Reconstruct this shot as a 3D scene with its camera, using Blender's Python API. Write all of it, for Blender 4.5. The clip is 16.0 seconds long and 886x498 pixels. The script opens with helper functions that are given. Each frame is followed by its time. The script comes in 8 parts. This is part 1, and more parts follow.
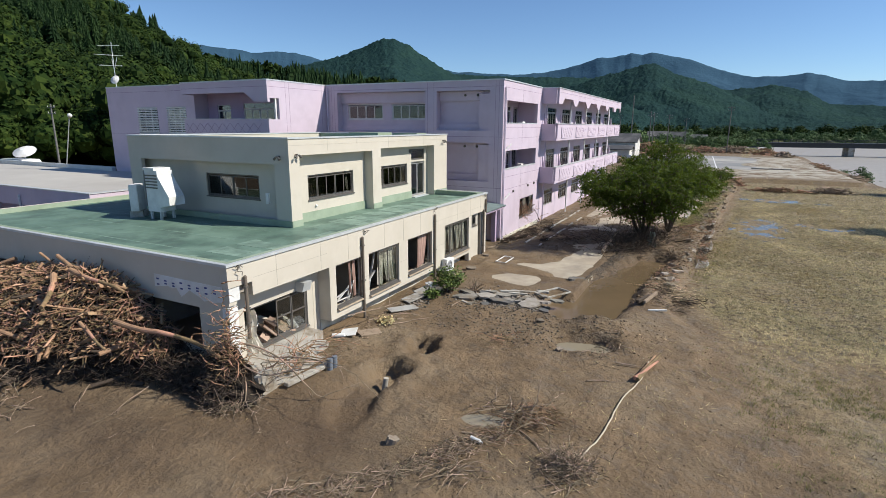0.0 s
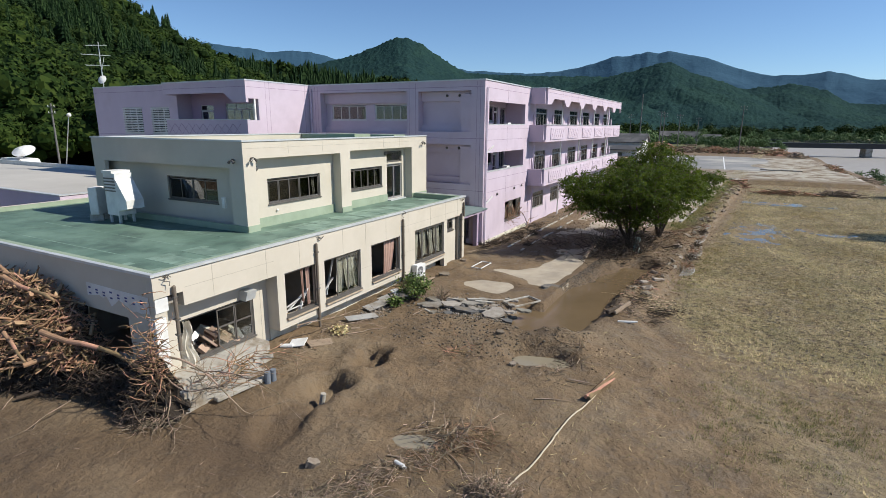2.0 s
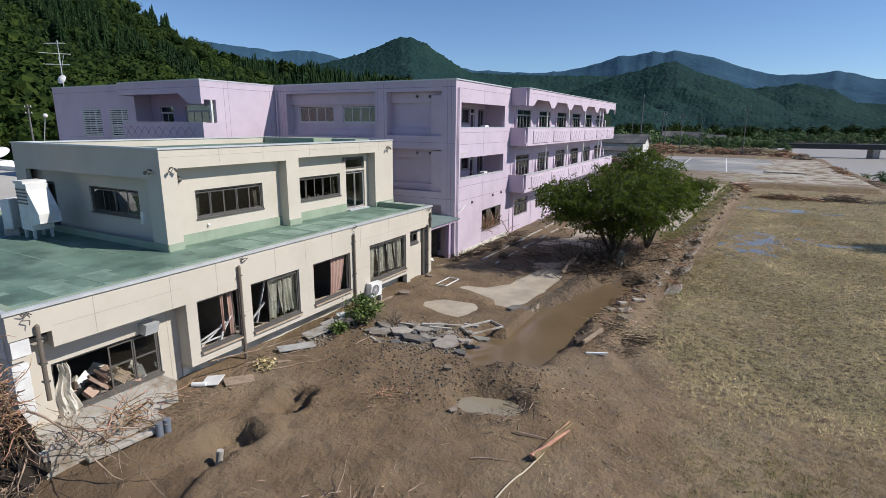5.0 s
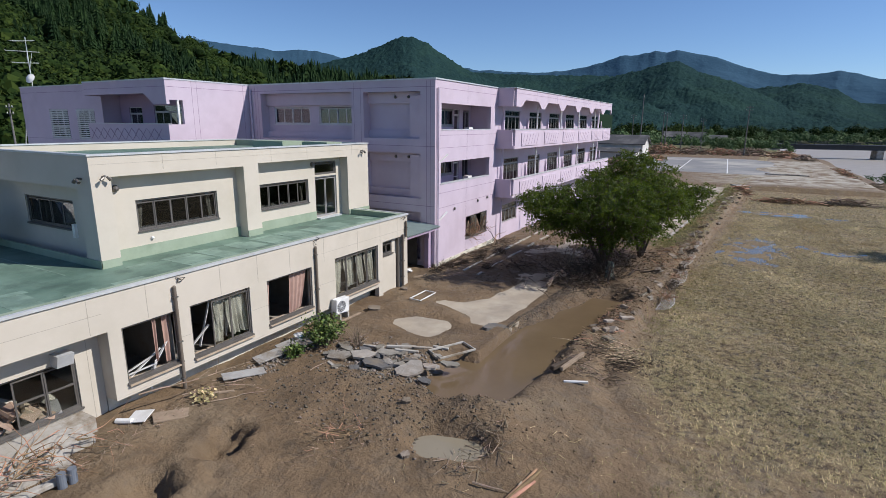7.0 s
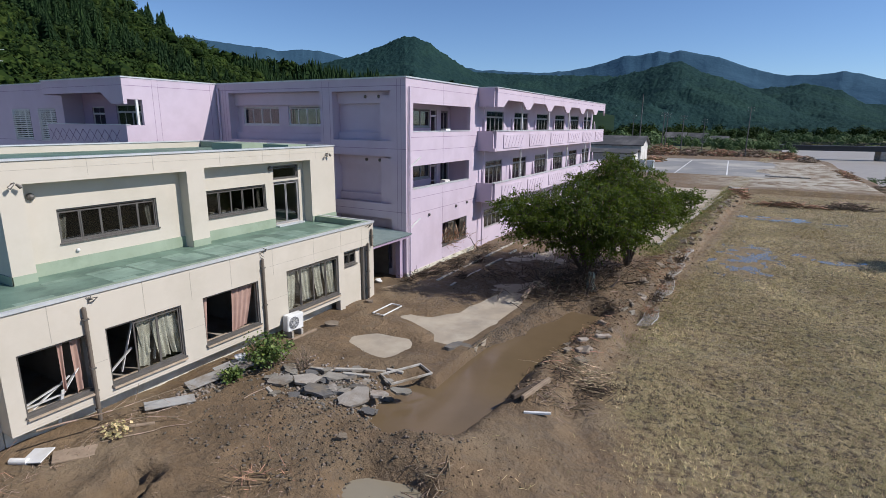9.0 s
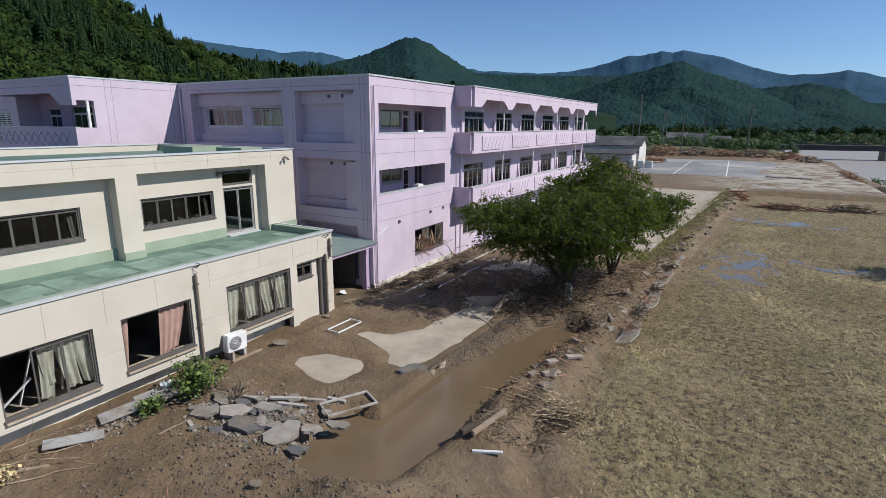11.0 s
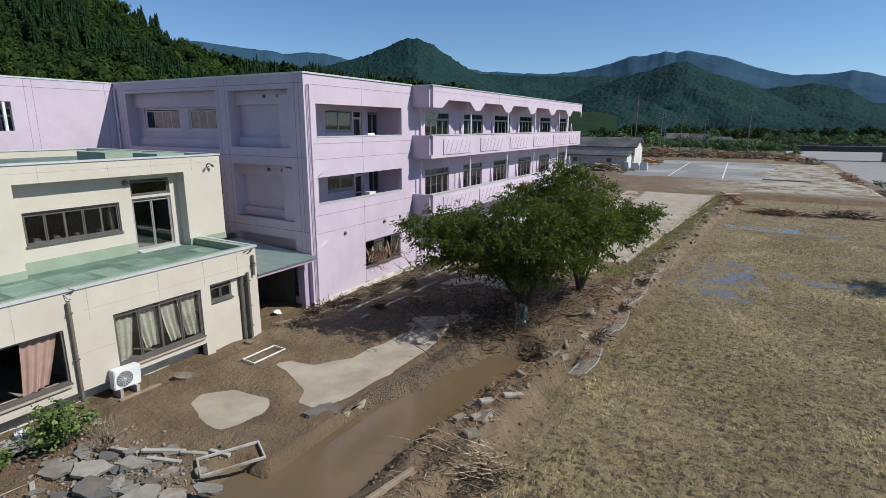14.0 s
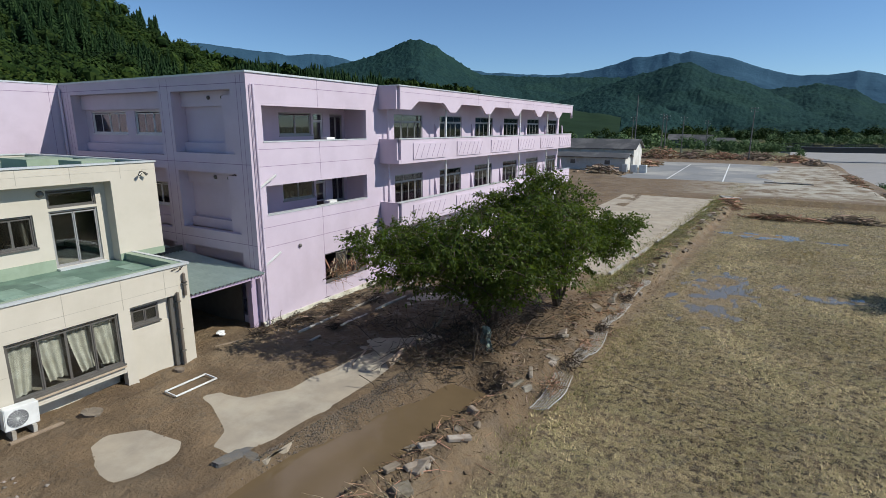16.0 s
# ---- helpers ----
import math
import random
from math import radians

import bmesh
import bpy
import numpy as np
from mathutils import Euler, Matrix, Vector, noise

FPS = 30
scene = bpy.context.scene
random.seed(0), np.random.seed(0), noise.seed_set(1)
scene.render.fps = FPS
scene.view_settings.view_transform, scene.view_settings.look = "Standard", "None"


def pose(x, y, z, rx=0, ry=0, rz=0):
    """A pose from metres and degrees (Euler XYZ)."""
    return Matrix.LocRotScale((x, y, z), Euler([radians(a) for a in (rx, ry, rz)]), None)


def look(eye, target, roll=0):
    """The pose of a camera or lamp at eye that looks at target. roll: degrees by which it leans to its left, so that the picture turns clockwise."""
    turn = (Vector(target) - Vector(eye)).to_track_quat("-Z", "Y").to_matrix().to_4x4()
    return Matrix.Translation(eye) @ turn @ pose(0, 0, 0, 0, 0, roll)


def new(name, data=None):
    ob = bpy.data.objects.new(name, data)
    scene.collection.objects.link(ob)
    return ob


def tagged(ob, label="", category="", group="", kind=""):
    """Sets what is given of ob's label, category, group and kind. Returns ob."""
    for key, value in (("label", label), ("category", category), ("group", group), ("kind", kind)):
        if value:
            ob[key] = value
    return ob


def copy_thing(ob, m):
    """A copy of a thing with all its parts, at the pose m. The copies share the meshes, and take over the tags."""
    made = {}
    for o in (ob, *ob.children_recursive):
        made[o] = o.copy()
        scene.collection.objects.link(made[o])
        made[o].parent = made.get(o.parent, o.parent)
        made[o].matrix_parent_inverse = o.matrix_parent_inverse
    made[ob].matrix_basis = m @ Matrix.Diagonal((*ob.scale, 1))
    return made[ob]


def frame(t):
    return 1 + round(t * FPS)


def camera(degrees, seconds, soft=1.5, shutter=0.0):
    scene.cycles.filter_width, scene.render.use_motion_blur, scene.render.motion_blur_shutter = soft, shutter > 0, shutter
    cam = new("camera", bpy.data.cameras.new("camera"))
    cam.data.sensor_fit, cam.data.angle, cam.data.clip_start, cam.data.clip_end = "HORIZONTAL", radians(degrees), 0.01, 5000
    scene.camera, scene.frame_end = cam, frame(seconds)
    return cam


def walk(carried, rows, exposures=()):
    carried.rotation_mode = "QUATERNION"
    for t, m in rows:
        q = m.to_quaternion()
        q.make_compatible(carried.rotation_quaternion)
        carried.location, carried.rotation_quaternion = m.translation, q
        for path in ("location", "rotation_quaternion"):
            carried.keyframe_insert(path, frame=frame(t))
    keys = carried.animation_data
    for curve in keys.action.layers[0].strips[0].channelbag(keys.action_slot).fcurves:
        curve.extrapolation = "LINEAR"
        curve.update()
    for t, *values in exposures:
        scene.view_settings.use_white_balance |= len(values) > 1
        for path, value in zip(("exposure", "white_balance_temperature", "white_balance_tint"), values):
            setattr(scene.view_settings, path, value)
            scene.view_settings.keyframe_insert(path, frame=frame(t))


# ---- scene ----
cam = camera(79.8, 16.0, soft=0.5)
PATH = [
    (0, (12.456, -33.12, 7.651), (11.577, -31.382, 7.198), 0.3),
    (0.5, (12.934, -32.73, 7.697), (12.036, -31.002, 7.241), 0.4),
    (1, (13.36, -32.32, 7.754), (12.451, -30.598, 7.296), 0.5),
    (1.5, (13.685, -31.859, 7.766), (12.768, -30.142, 7.31), 0.4),
    (2, (13.968, -31.373, 7.807), (13.046, -29.658, 7.35), 0.4),
    (2.5, (14.178, -30.847, 7.844), (13.252, -29.134, 7.387), 0.4),
    (3, (14.351, -30.312, 7.882), (13.422, -28.6, 7.424), 0.4),
    (3.5, (14.452, -29.763, 7.926), (13.521, -28.053, 7.468), 0.4),
    (4, (14.531, -29.203, 7.962), (13.598, -27.494, 7.504), 0.4),
    (6.5, (14.753, -26.346, 8.155), (13.811, -24.643, 7.695), 0.5),
    (7, (14.822, -25.764, 8.183), (13.879, -24.061, 7.723), 0.5),
    (7.5, (14.927, -25.209, 8.196), (13.983, -23.508, 7.736), 0.5),
    (8, (15.038, -24.646, 8.222), (14.093, -22.945, 7.761), 0.6),
    (8.5, (15.224, -24.045, 8.248), (14.275, -22.346, 7.788), 0.6),
    (9, (15.382, -23.42, 8.268), (14.431, -21.722, 7.808), 0.6),
    (11.5, (16.131, -20.389, 8.279), (15.167, -18.697, 7.824), 0.3),
    (12, (16.302, -19.855, 8.26), (15.337, -18.163, 7.808), 0.3),
    (12.5, (16.467, -19.265, 8.292), (15.501, -17.573, 7.84), 0.4),
    (13, (16.64, -18.683, 8.301), (15.672, -16.992, 7.849), 0.3),
    (13.5, (16.827, -18.071, 8.332), (15.856, -16.382, 7.88), 0.3),
    (14, (16.98, -17.429, 8.385), (16.008, -15.742, 7.931), 0.3),
    (14.5, (17.146, -16.793, 8.391), (16.171, -15.107, 7.939), 0.3),
    (15, (17.268, -16.123, 8.408), (16.291, -14.437, 7.958), 0.3),
    (15.5, (17.393, -15.386, 8.481), (16.415, -13.701, 8.029), 0.3),
    (16, (17.522, -14.642, 8.487), (16.536, -12.961, 8.037), 0.2),
]
walk(cam, [(t, look(eye, target, roll)) for t, eye, target, roll in PATH],
     exposures=((0.0, 0.25, 6620, 8), (2.0, 0.21, 6620, 8), (4.0, 0.11, 6520, 10), (7.0, 0.02, 6300, 13), (9.0, 0.02, 6300, 13), (11.0, 0.0, 6320, 11), (13.0, 0.0, 6320, 9), (16.0, 0.0, 6360, 6)))

# ---- world, sun, exposure ----
SUN = Vector((1.0, 0.35, 0.97)).normalized()
world = bpy.data.worlds.new("sky")
scene.world = world
world.use_nodes = True
wn = world.node_tree.nodes
sky = wn.new("ShaderNodeTexSky")
sky.sky_type, sky.sun_disc = "NISHITA", False
sky.sun_elevation = math.asin(SUN.z)
sky.sun_rotation = math.atan2(SUN.x, SUN.y)
sky.altitude, sky.air_density, sky.dust_density, sky.ozone_density = 1200, 1.0, 0.1, 2.0
wn["Background"].inputs["Strength"].default_value = 0.089
tone = wn.new("ShaderNodeMix")
tone.data_type, tone.blend_type = "RGBA", "MULTIPLY"
tone.inputs[0].default_value = 1.0
tone.inputs[7].default_value = (0.83, 1.0, 1.22, 1)
world.node_tree.links.new(sky.outputs[0], tone.inputs[6])
world.node_tree.links.new(tone.outputs[2], wn["Background"].inputs["Color"])
lamp = bpy.data.lights.new("sun", "SUN")
lamp.energy, lamp.angle, lamp.color = 5.0, radians(0.55), (1.0, 0.955, 0.88)
sun = new("sun", lamp)
sun.matrix_world = look((60, 20, 60), Vector((60, 20, 60)) - SUN)


# ---- materials ----
def mat(name, base, alt=None, scale=2.0, rough=0.85, bump=0.15, bscale=25.0, stain=None, sscale=0.5, samt=0.5, metal=0.0,
        island=0.0, obj=0.0, stretch=(1, 1, 1), spec=0.4, bdist=0.02):
    """Two scales of colour variation, a stain layer, fine relief, and variation from piece to piece."""
    m = bpy.data.materials.new(name)
    m.use_nodes = True
    t = m.node_tree
    n, l = t.nodes, t.links
    b = n["Principled BSDF"]
    b.inputs["Metallic"].default_value = metal
    b.inputs["Specular IOR Level"].default_value = spec
    geo = n.new("ShaderNodeNewGeometry")
    mp = n.new("ShaderNodeMapping")
    mp.inputs["Scale"].default_value = stretch
    l.new(geo.outputs["Position"], mp.inputs["Vector"])

    def tex(s, detail=5, r=0.6):
        x = n.new("ShaderNodeTexNoise")
        x.inputs["Scale"].default_value, x.inputs["Detail"].default_value, x.inputs["Roughness"].default_value = s, detail, r
        l.new(mp.outputs[0], x.inputs["Vector"])
        return x.outputs["Fac"]

    def ramp(fac, lo, hi):
        r = n.new("ShaderNodeMapRange")
        r.inputs["From Min"].default_value, r.inputs["From Max"].default_value = lo, hi
        l.new(fac, r.inputs["Value"])
        return r.outputs[0]

    def mix(fac, a, c):
        x = n.new("ShaderNodeMix")
        x.data_type = "RGBA"
        if isinstance(fac, float):
            x.inputs[0].default_value = fac
        else:
            l.new(fac, x.inputs[0])
        for sock, v in ((x.inputs[6], a), (x.inputs[7], c)):
            if isinstance(v, tuple):
                sock.default_value = (*v, 1)
            else:
                l.new(v, sock)
        return x.outputs[2]

    alt = alt or tuple(0.82 * c for c in base)
    col = mix(ramp(tex(scale), 0.35, 0.68), base, alt)
    if stain:
        s = n.new("ShaderNodeMath")
        s.operation, s.inputs[1].default_value = "MULTIPLY", samt
        l.new(ramp(tex(sscale, 7, 0.68), 0.48, 0.64), s.inputs[0])
        col = mix(s.outputs[0], col, stain)
    for amount, node, out in ((island, geo, "Random Per Island"), (obj, n.new("ShaderNodeObjectInfo") if obj else None, "Random")):
        if amount:
            h = n.new("ShaderNodeHueSaturation")
            v = n.new("ShaderNodeMapRange")
            v.inputs["To Min"].default_value, v.inputs["To Max"].default_value = 1 - amount, 1 + amount
            l.new(node.outputs[out], v.inputs["Value"])
            l.new(v.outputs[0], h.inputs["Value"])
            w = n.new("ShaderNodeMapRange")
            w.inputs["To Min"].default_value, w.inputs["To Max"].default_value = 0.5 + amount * 0.05, 0.5 - amount * 0.05
            l.new(node.outputs[out], w.inputs["Value"])
            l.new(w.outputs[0], h.inputs["Hue"])
            l.new(col, h.inputs["Color"])
            col = h.outputs[0]
    l.new(col, b.inputs["Base Color"])
    rr = n.new("ShaderNodeMapRange")
    rr.inputs["To Min"].default_value, rr.inputs["To Max"].default_value = max(0.03, rough - 0.1), min(1, rough + 0.1)
    l.new(tex(scale * 2.3), rr.inputs["Value"])
    l.new(rr.outputs[0], b.inputs["Roughness"])
    if bump:
        bp = n.new("ShaderNodeBump")
        bp.inputs["Strength"].default_value, bp.inputs["Distance"].default_value = bump, bdist
        l.new(tex(bscale, 6, 0.65), bp.inputs["Height"])
        l.new(bp.outputs[0], b.inputs["Normal"])
    return m


def glass_mat(name, tint, rough=0.02):
    m = bpy.data.materials.new(name)
    m.use_nodes = True
    n, l = m.node_tree.nodes, m.node_tree.links
    n.remove(n["Principled BSDF"])
    tr, gl, mx, fr, pw = (n.new(k) for k in ("ShaderNodeBsdfTransparent", "ShaderNodeBsdfGlossy", "ShaderNodeMixShader", "ShaderNodeLayerWeight", "ShaderNodeMapRange"))
    tr.inputs["Color"].default_value = (*tint, 1)
    gl.inputs["Roughness"].default_value = rough
    fr.inputs["Blend"].default_value = 0.25
    pw.inputs["To Min"].default_value, pw.inputs["To Max"].default_value = 0.04, 0.4
    l.new(fr.outputs["Facing"], pw.inputs["Value"])
    l.new(pw.outputs[0], mx.inputs[0])
    l.new(tr.outputs[0], mx.inputs[1])
    l.new(gl.outputs[0], mx.inputs[2])
    l.new(mx.outputs[0], n["Material Output"].inputs["Surface"])
    return m


def leaf_mat(name, base, alt, through_light):
    """Leaves that let some light through."""
    m = mat(name, base, alt, 0.35, 0.55, 0.0, island=0.5, spec=0.2)
    n, l = m.node_tree.nodes, m.node_tree.links
    t, mx = n.new("ShaderNodeBsdfTranslucent"), n.new("ShaderNodeMixShader")
    t.inputs["Color"].default_value = (*through_light, 1)
    mx.inputs[0].default_value = 0.38
    l.new(n["Principled BSDF"].outputs[0], mx.inputs[1])
    l.new(t.outputs[0], mx.inputs[2])
    l.new(mx.outputs[0], n["Material Output"].inputs["Surface"])
    return m


CREAM = mat("cream_panel", (0.552, 0.503, 0.423), (0.520, 0.472, 0.393), 0.9, 0.75, 0.12, 60, (0.44, 0.40, 0.32), 0.35, 0.4)
LILAC = mat("lilac_paint", (0.555, 0.468, 0.545), (0.515, 0.43, 0.505), 0.8, 0.75, 0.10, 60, (0.42, 0.345, 0.40), 0.3, 0.35)
# Darker copy of lilac_paint; shade put into the colour of recesses and cores.
LILAC2 = mat("lilac_shaded_copy", (0.44, 0.34, 0.455), (0.40, 0.31, 0.42), 0.8, 0.78, 0.10, 60)
ROOFGREEN = mat("green_roof_coating", (0.150, 0.232, 0.178), (0.088, 0.150, 0.112), 0.8, 0.6, 0.15, 12, (0.065, 0.105, 0.082), 0.6, 0.9)
GREENEDGE = mat("pale_green_upstand", (0.31, 0.37, 0.275), (0.26, 0.32, 0.23), 0.8, 0.65, 0.1, 30, (0.18, 0.24, 0.16), 0.6, 0.5)
METAL = mat("pale_coping", (0.62, 0.64, 0.64), None, 2, 0.45, 0.05, 40, metal=0.3)
BRONZE = mat("bronze_aluminium", (0.145, 0.135, 0.122), (0.115, 0.105, 0.095), 3, 0.4, 0.0, metal=0.3)
WHITEAL = mat("white_aluminium", (0.62, 0.60, 0.60), None, 3, 0.45, 0.0)
PIPE = mat("brown_rain_pipe", (0.17, 0.14, 0.11), None, 3, 0.5, 0.05)
LPIPE = mat("lilac_rain_pipe", (0.62, 0.53, 0.62), None, 3, 0.5, 0.05)
JOINT = mat("wall_joint", (0.41, 0.375, 0.315), None, 4, 0.9, 0.0)
LJOINT = mat("lilac_joint", (0.27, 0.19, 0.28), None, 4, 0.9, 0.0)
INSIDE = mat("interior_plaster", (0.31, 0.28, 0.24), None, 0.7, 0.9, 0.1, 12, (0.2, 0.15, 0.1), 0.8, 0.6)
MUDMETAL = mat("muddy_sheet_metal", (0.36, 0.355, 0.34), (0.28, 0.27, 0.25), 2, 0.6, 0.1, 30, (0.19, 0.145, 0.095), 1.2, 0.8, metal=0.1)
GLASS = glass_mat("window_glass", (0.80, 0.83, 0.81))
GLASS2 = glass_mat("dim_window_glass", (0.42, 0.44, 0.44))
CONCRETE = mat("concrete", (0.42, 0.40, 0.36), (0.33, 0.30, 0.25), 1.5, 0.9, 0.4, 30, (0.20, 0.15, 0.095), 1.1, 0.85)
PLINTH = mat("plinth_render", (0.66, 0.64, 0.54), None, 1.2, 0.9, 0.15, 30, (0.30, 0.24, 0.16), 0.9, 0.7)
ASPHALT = mat("asphalt", (0.125, 0.12, 0.115), (0.085, 0.083, 0.08), 2.2, 0.9, 0.7, 45, (0.20, 0.165, 0.12), 1.1, 0.8)
PAVE = mat("washed_asphalt", (0.385, 0.325, 0.245), (0.28, 0.24, 0.19), 0.9, 0.85, 0.3, 60, (0.45, 0.40, 0.315), 0.5, 0.6)
LOT = mat("wet_car_park_asphalt", (0.235, 0.232, 0.225), (0.18, 0.178, 0.175), 0.12, 0.75, 0.2, 20, (0.44, 0.41, 0.35), 0.05, 0.85)
WHITE = mat("white_enamel", (0.74, 0.74, 0.72), None, 2, 0.5, 0.05, 30, (0.45, 0.40, 0.33), 0.9, 0.4)
ROOFGREY = mat("grey_flat_roof", (0.42, 0.40, 0.37), (0.36, 0.34, 0.31), 0.3, 0.85, 0.15, 20, (0.5, 0.48, 0.44), 0.15, 0.6)
TIN = mat("corrugated_tin", (0.36, 0.43, 0.40), None, 2, 0.5, 0.05, metal=0.2)
GREYAL = mat("grey_aluminium", (0.34, 0.33, 0.32), None, 3, 0.45, 0.0, metal=0.3)
SHELF = mat("pale_shelf", (0.48, 0.38, 0.28), (0.36, 0.28, 0.2), 4, 0.7, 0.1, 30)
MUDSTONE = mat("muddy_stone", (0.21, 0.17, 0.125), (0.14, 0.11, 0.08), 2, 0.9, 0.4, 25, (0.38, 0.35, 0.30), 0.7, 0.6, obj=0.3)
SLABGREY = mat("muddy_asphalt_slab", (0.30, 0.275, 0.235), (0.22, 0.20, 0.17), 2.5, 0.9, 0.7, 40, (0.17, 0.125, 0.08), 1.3, 0.85, obj=0.25)
BARK = mat("bark", (0.10, 0.075, 0.055), (0.065, 0.05, 0.04), 3, 0.9, 0.6, 30)
WOOD = mat("stripped_driftwood", (0.36, 0.225, 0.125), (0.20, 0.125, 0.075), 3, 0.85, 0.3, 30, island=0.6)
DEADWOOD = mat("grey_driftwood", (0.30, 0.23, 0.16), (0.20, 0.15, 0.105), 3, 0.9, 0.3, 30, island=0.5)
STRAW = mat("dry_straw", (0.68, 0.56, 0.30), (0.48, 0.395, 0.19), 0.35, 0.85, 0.0, 25, (0.22, 0.215, 0.085), 0.5, 0.5, island=0.45)
LEAF = leaf_mat("cherry_leaf", (0.060, 0.092, 0.014), (0.030, 0.053, 0.010), (0.145, 0.205, 0.018))
DARKTWIG = mat("dark_twigs", (0.075, 0.055, 0.038), (0.045, 0.033, 0.024), 3, 0.9, 0.2, 30, island=0.5)
WEED = mat("weed_leaf", (0.115, 0.165, 0.032), (0.06, 0.10, 0.020), 2, 0.6, 0.0, island=0.4)
CONIFER = mat("cedar_foliage", (0.020, 0.043, 0.013), (0.010, 0.024, 0.009), 0.05, 0.8, 0.0, island=0.5, spec=0.08)
BROAD = mat("hillside_broadleaf", (0.028, 0.050, 0.009), (0.010, 0.022, 0.005), 0.05, 0.8, 0.0, island=0.55, spec=0.08)
# Distance haze put into the colour: bluer forest here, bluest on the far range.
FAROREST = mat("distant_forest_hazed", (0.019, 0.044, 0.041), (0.012, 0.031, 0.033), 0.11, 0.95, 0.8, 0.5, (0.024, 0.053, 0.042), 0.012, 0.6, bdist=1.5, spec=0.03)
FARHILL = mat("far_hill_hazed", (0.038, 0.082, 0.125), (0.030, 0.068, 0.108), 0.004, 0.95, 0.5, 0.03, bdist=15, spec=0.03)
FORESTFLOOR = mat("forest_floor", (0.020, 0.037, 0.018), (0.014, 0.028, 0.014), 0.05, 0.95, 0.3, 0.5, spec=0.05)


def mud_mat():
    """Silt left by a flood: mottled wet and dry, matted straw out in the field, pale dried silt, fine clods."""
    m = mat("flood_mud", (0.200, 0.135, 0.076), (0.122, 0.082, 0.045), 0.7, 0.8, 0.9, 5, (0.228, 0.174, 0.111), 0.22, 0.65, bdist=0.13)
    t = m.node_tree
    n, l = t.nodes, t.links
    b = n["Principled BSDF"]
    geo = n.new("ShaderNodeNewGeometry")
    att = n.new("ShaderNodeVertexColor")
    att.layer_name = "cover"
    sep = n.new("ShaderNodeSeparateColor")
    l.new(att.outputs[0], sep.inputs[0])

    def tex(scale, detail, rough, bend=0.0):
        x = n.new("ShaderNodeTexNoise")
        x.inputs["Scale"].default_value, x.inputs["Detail"].default_value, x.inputs["Roughness"].default_value = scale, detail, rough
        x.inputs["Distortion"].default_value = bend
        l.new(geo.outputs["Position"], x.inputs["Vector"])
        return x.outputs[0]

    def span(value, lo, hi, a=0.0, c=1.0):
        x = n.new("ShaderNodeMapRange")
        for k, v in zip(("From Min", "From Max", "To Min", "To Max"), (lo, hi, a, c)):
            x.inputs[k].default_value = v
        l.new(value, x.inputs["Value"])
        return x.outputs[0]

    def times(a, c):
        x = n.new("ShaderNodeMath")
        x.operation = "MULTIPLY"
        l.new(a, x.inputs[0])
        l.new(c, x.inputs[1])
        return x.outputs[0]

    def mix(fac, a, c):
        x = n.new("ShaderNodeMix")
        x.data_type = "RGBA"
        l.new(fac, x.inputs[0])
        for sock, v in ((x.inputs[6], a), (x.inputs[7], c)):
            if isinstance(v, tuple):
                sock.default_value = (*v, 1)
            else:
                l.new(v, sock)
        return x.outputs[2]

    col = b.inputs["Base Color"].links[0].from_socket
    # streaks of darker wet silt, drawn out by the flow
    damp = span(tex(1.5, 7, 0.66, 1.2), 0.50, 0.60)
    col = mix(span(damp, 0, 1, 0, 0.42), col, (0.092, 0.066, 0.041))
    # matted straw: tan stems over dark soil and painted shadow pits, with olive patches
    mat_col = mix(span(tex(0.45, 4, 0.6), 0.42, 0.62), (0.435, 0.340, 0.178), (0.350, 0.290, 0.138))
    mat_col = mix(span(tex(4.2, 6, 0.75, 0.5), 0.425, 0.515), (0.060, 0.044, 0.026), mat_col)
    col = mix(times(span(tex(2.2, 7, 0.72), 0.30, 0.55), sep.outputs[0]), col, mat_col)
    col = mix(sep.outputs[1], col, (0.10, 0.115, 0.035))
    col = mix(sep.outputs[2], col, (0.085, 0.055, 0.032))
    col = mix(times(att.outputs[1], span(tex(0.35, 6, 0.6, 0.8), 0.40, 0.56)), col, (0.40, 0.365, 0.295))
    l.new(col, b.inputs["Base Color"])
    rough = n.new("ShaderNodeMath")
    rough.operation, rough.inputs[0].default_value = "SUBTRACT", 0.88
    l.new(span(damp, 0, 1, 0, 0.32), rough.inputs[1])
    l.new(rough.outputs[0], b.inputs["Roughness"])
    clod, fine = n.new("ShaderNodeBump"), n.new("ShaderNodeBump")
    clod.inputs["Distance"].default_value, fine.inputs["Distance"].default_value, fine.inputs["Strength"].default_value = 0.5, 0.03, 0.4
    l.new(span(sep.outputs[0], 0, 1, 0.0, 0.9), clod.inputs["Strength"])
    l.new(tex(4.2, 6, 0.75, 0.5), clod.inputs["Height"])
    l.new(b.inputs["Normal"].links[0].from_socket, clod.inputs["Normal"])
    l.new(tex(30, 5, 0.7), fine.inputs["Height"])
    l.new(clod.outputs[0], fine.inputs["Normal"])
    l.new(fine.outputs[0], b.inputs["Normal"])
    return m


MUD = mud_mat()


def water_mat(name, base, rough=0.05, bump=0.03, bscale=3.0):
    return mat(name, base, tuple(c * 0.85 for c in base), 0.5, rough + 0.08, bump, bscale, spec=0.45)


MUDWATER = water_mat("muddy_water", (0.150, 0.106, 0.060))
GREYWATER = water_mat("grey_puddle_water", (0.265, 0.23, 0.165))
CLEARWATER = water_mat("shallow_field_water", (0.15, 0.13, 0.10), 0.05, 0.05)
RIVERWATER = water_mat("silty_river_water", (0.33, 0.30, 0.26), 0.45, 0.25, 0.8)


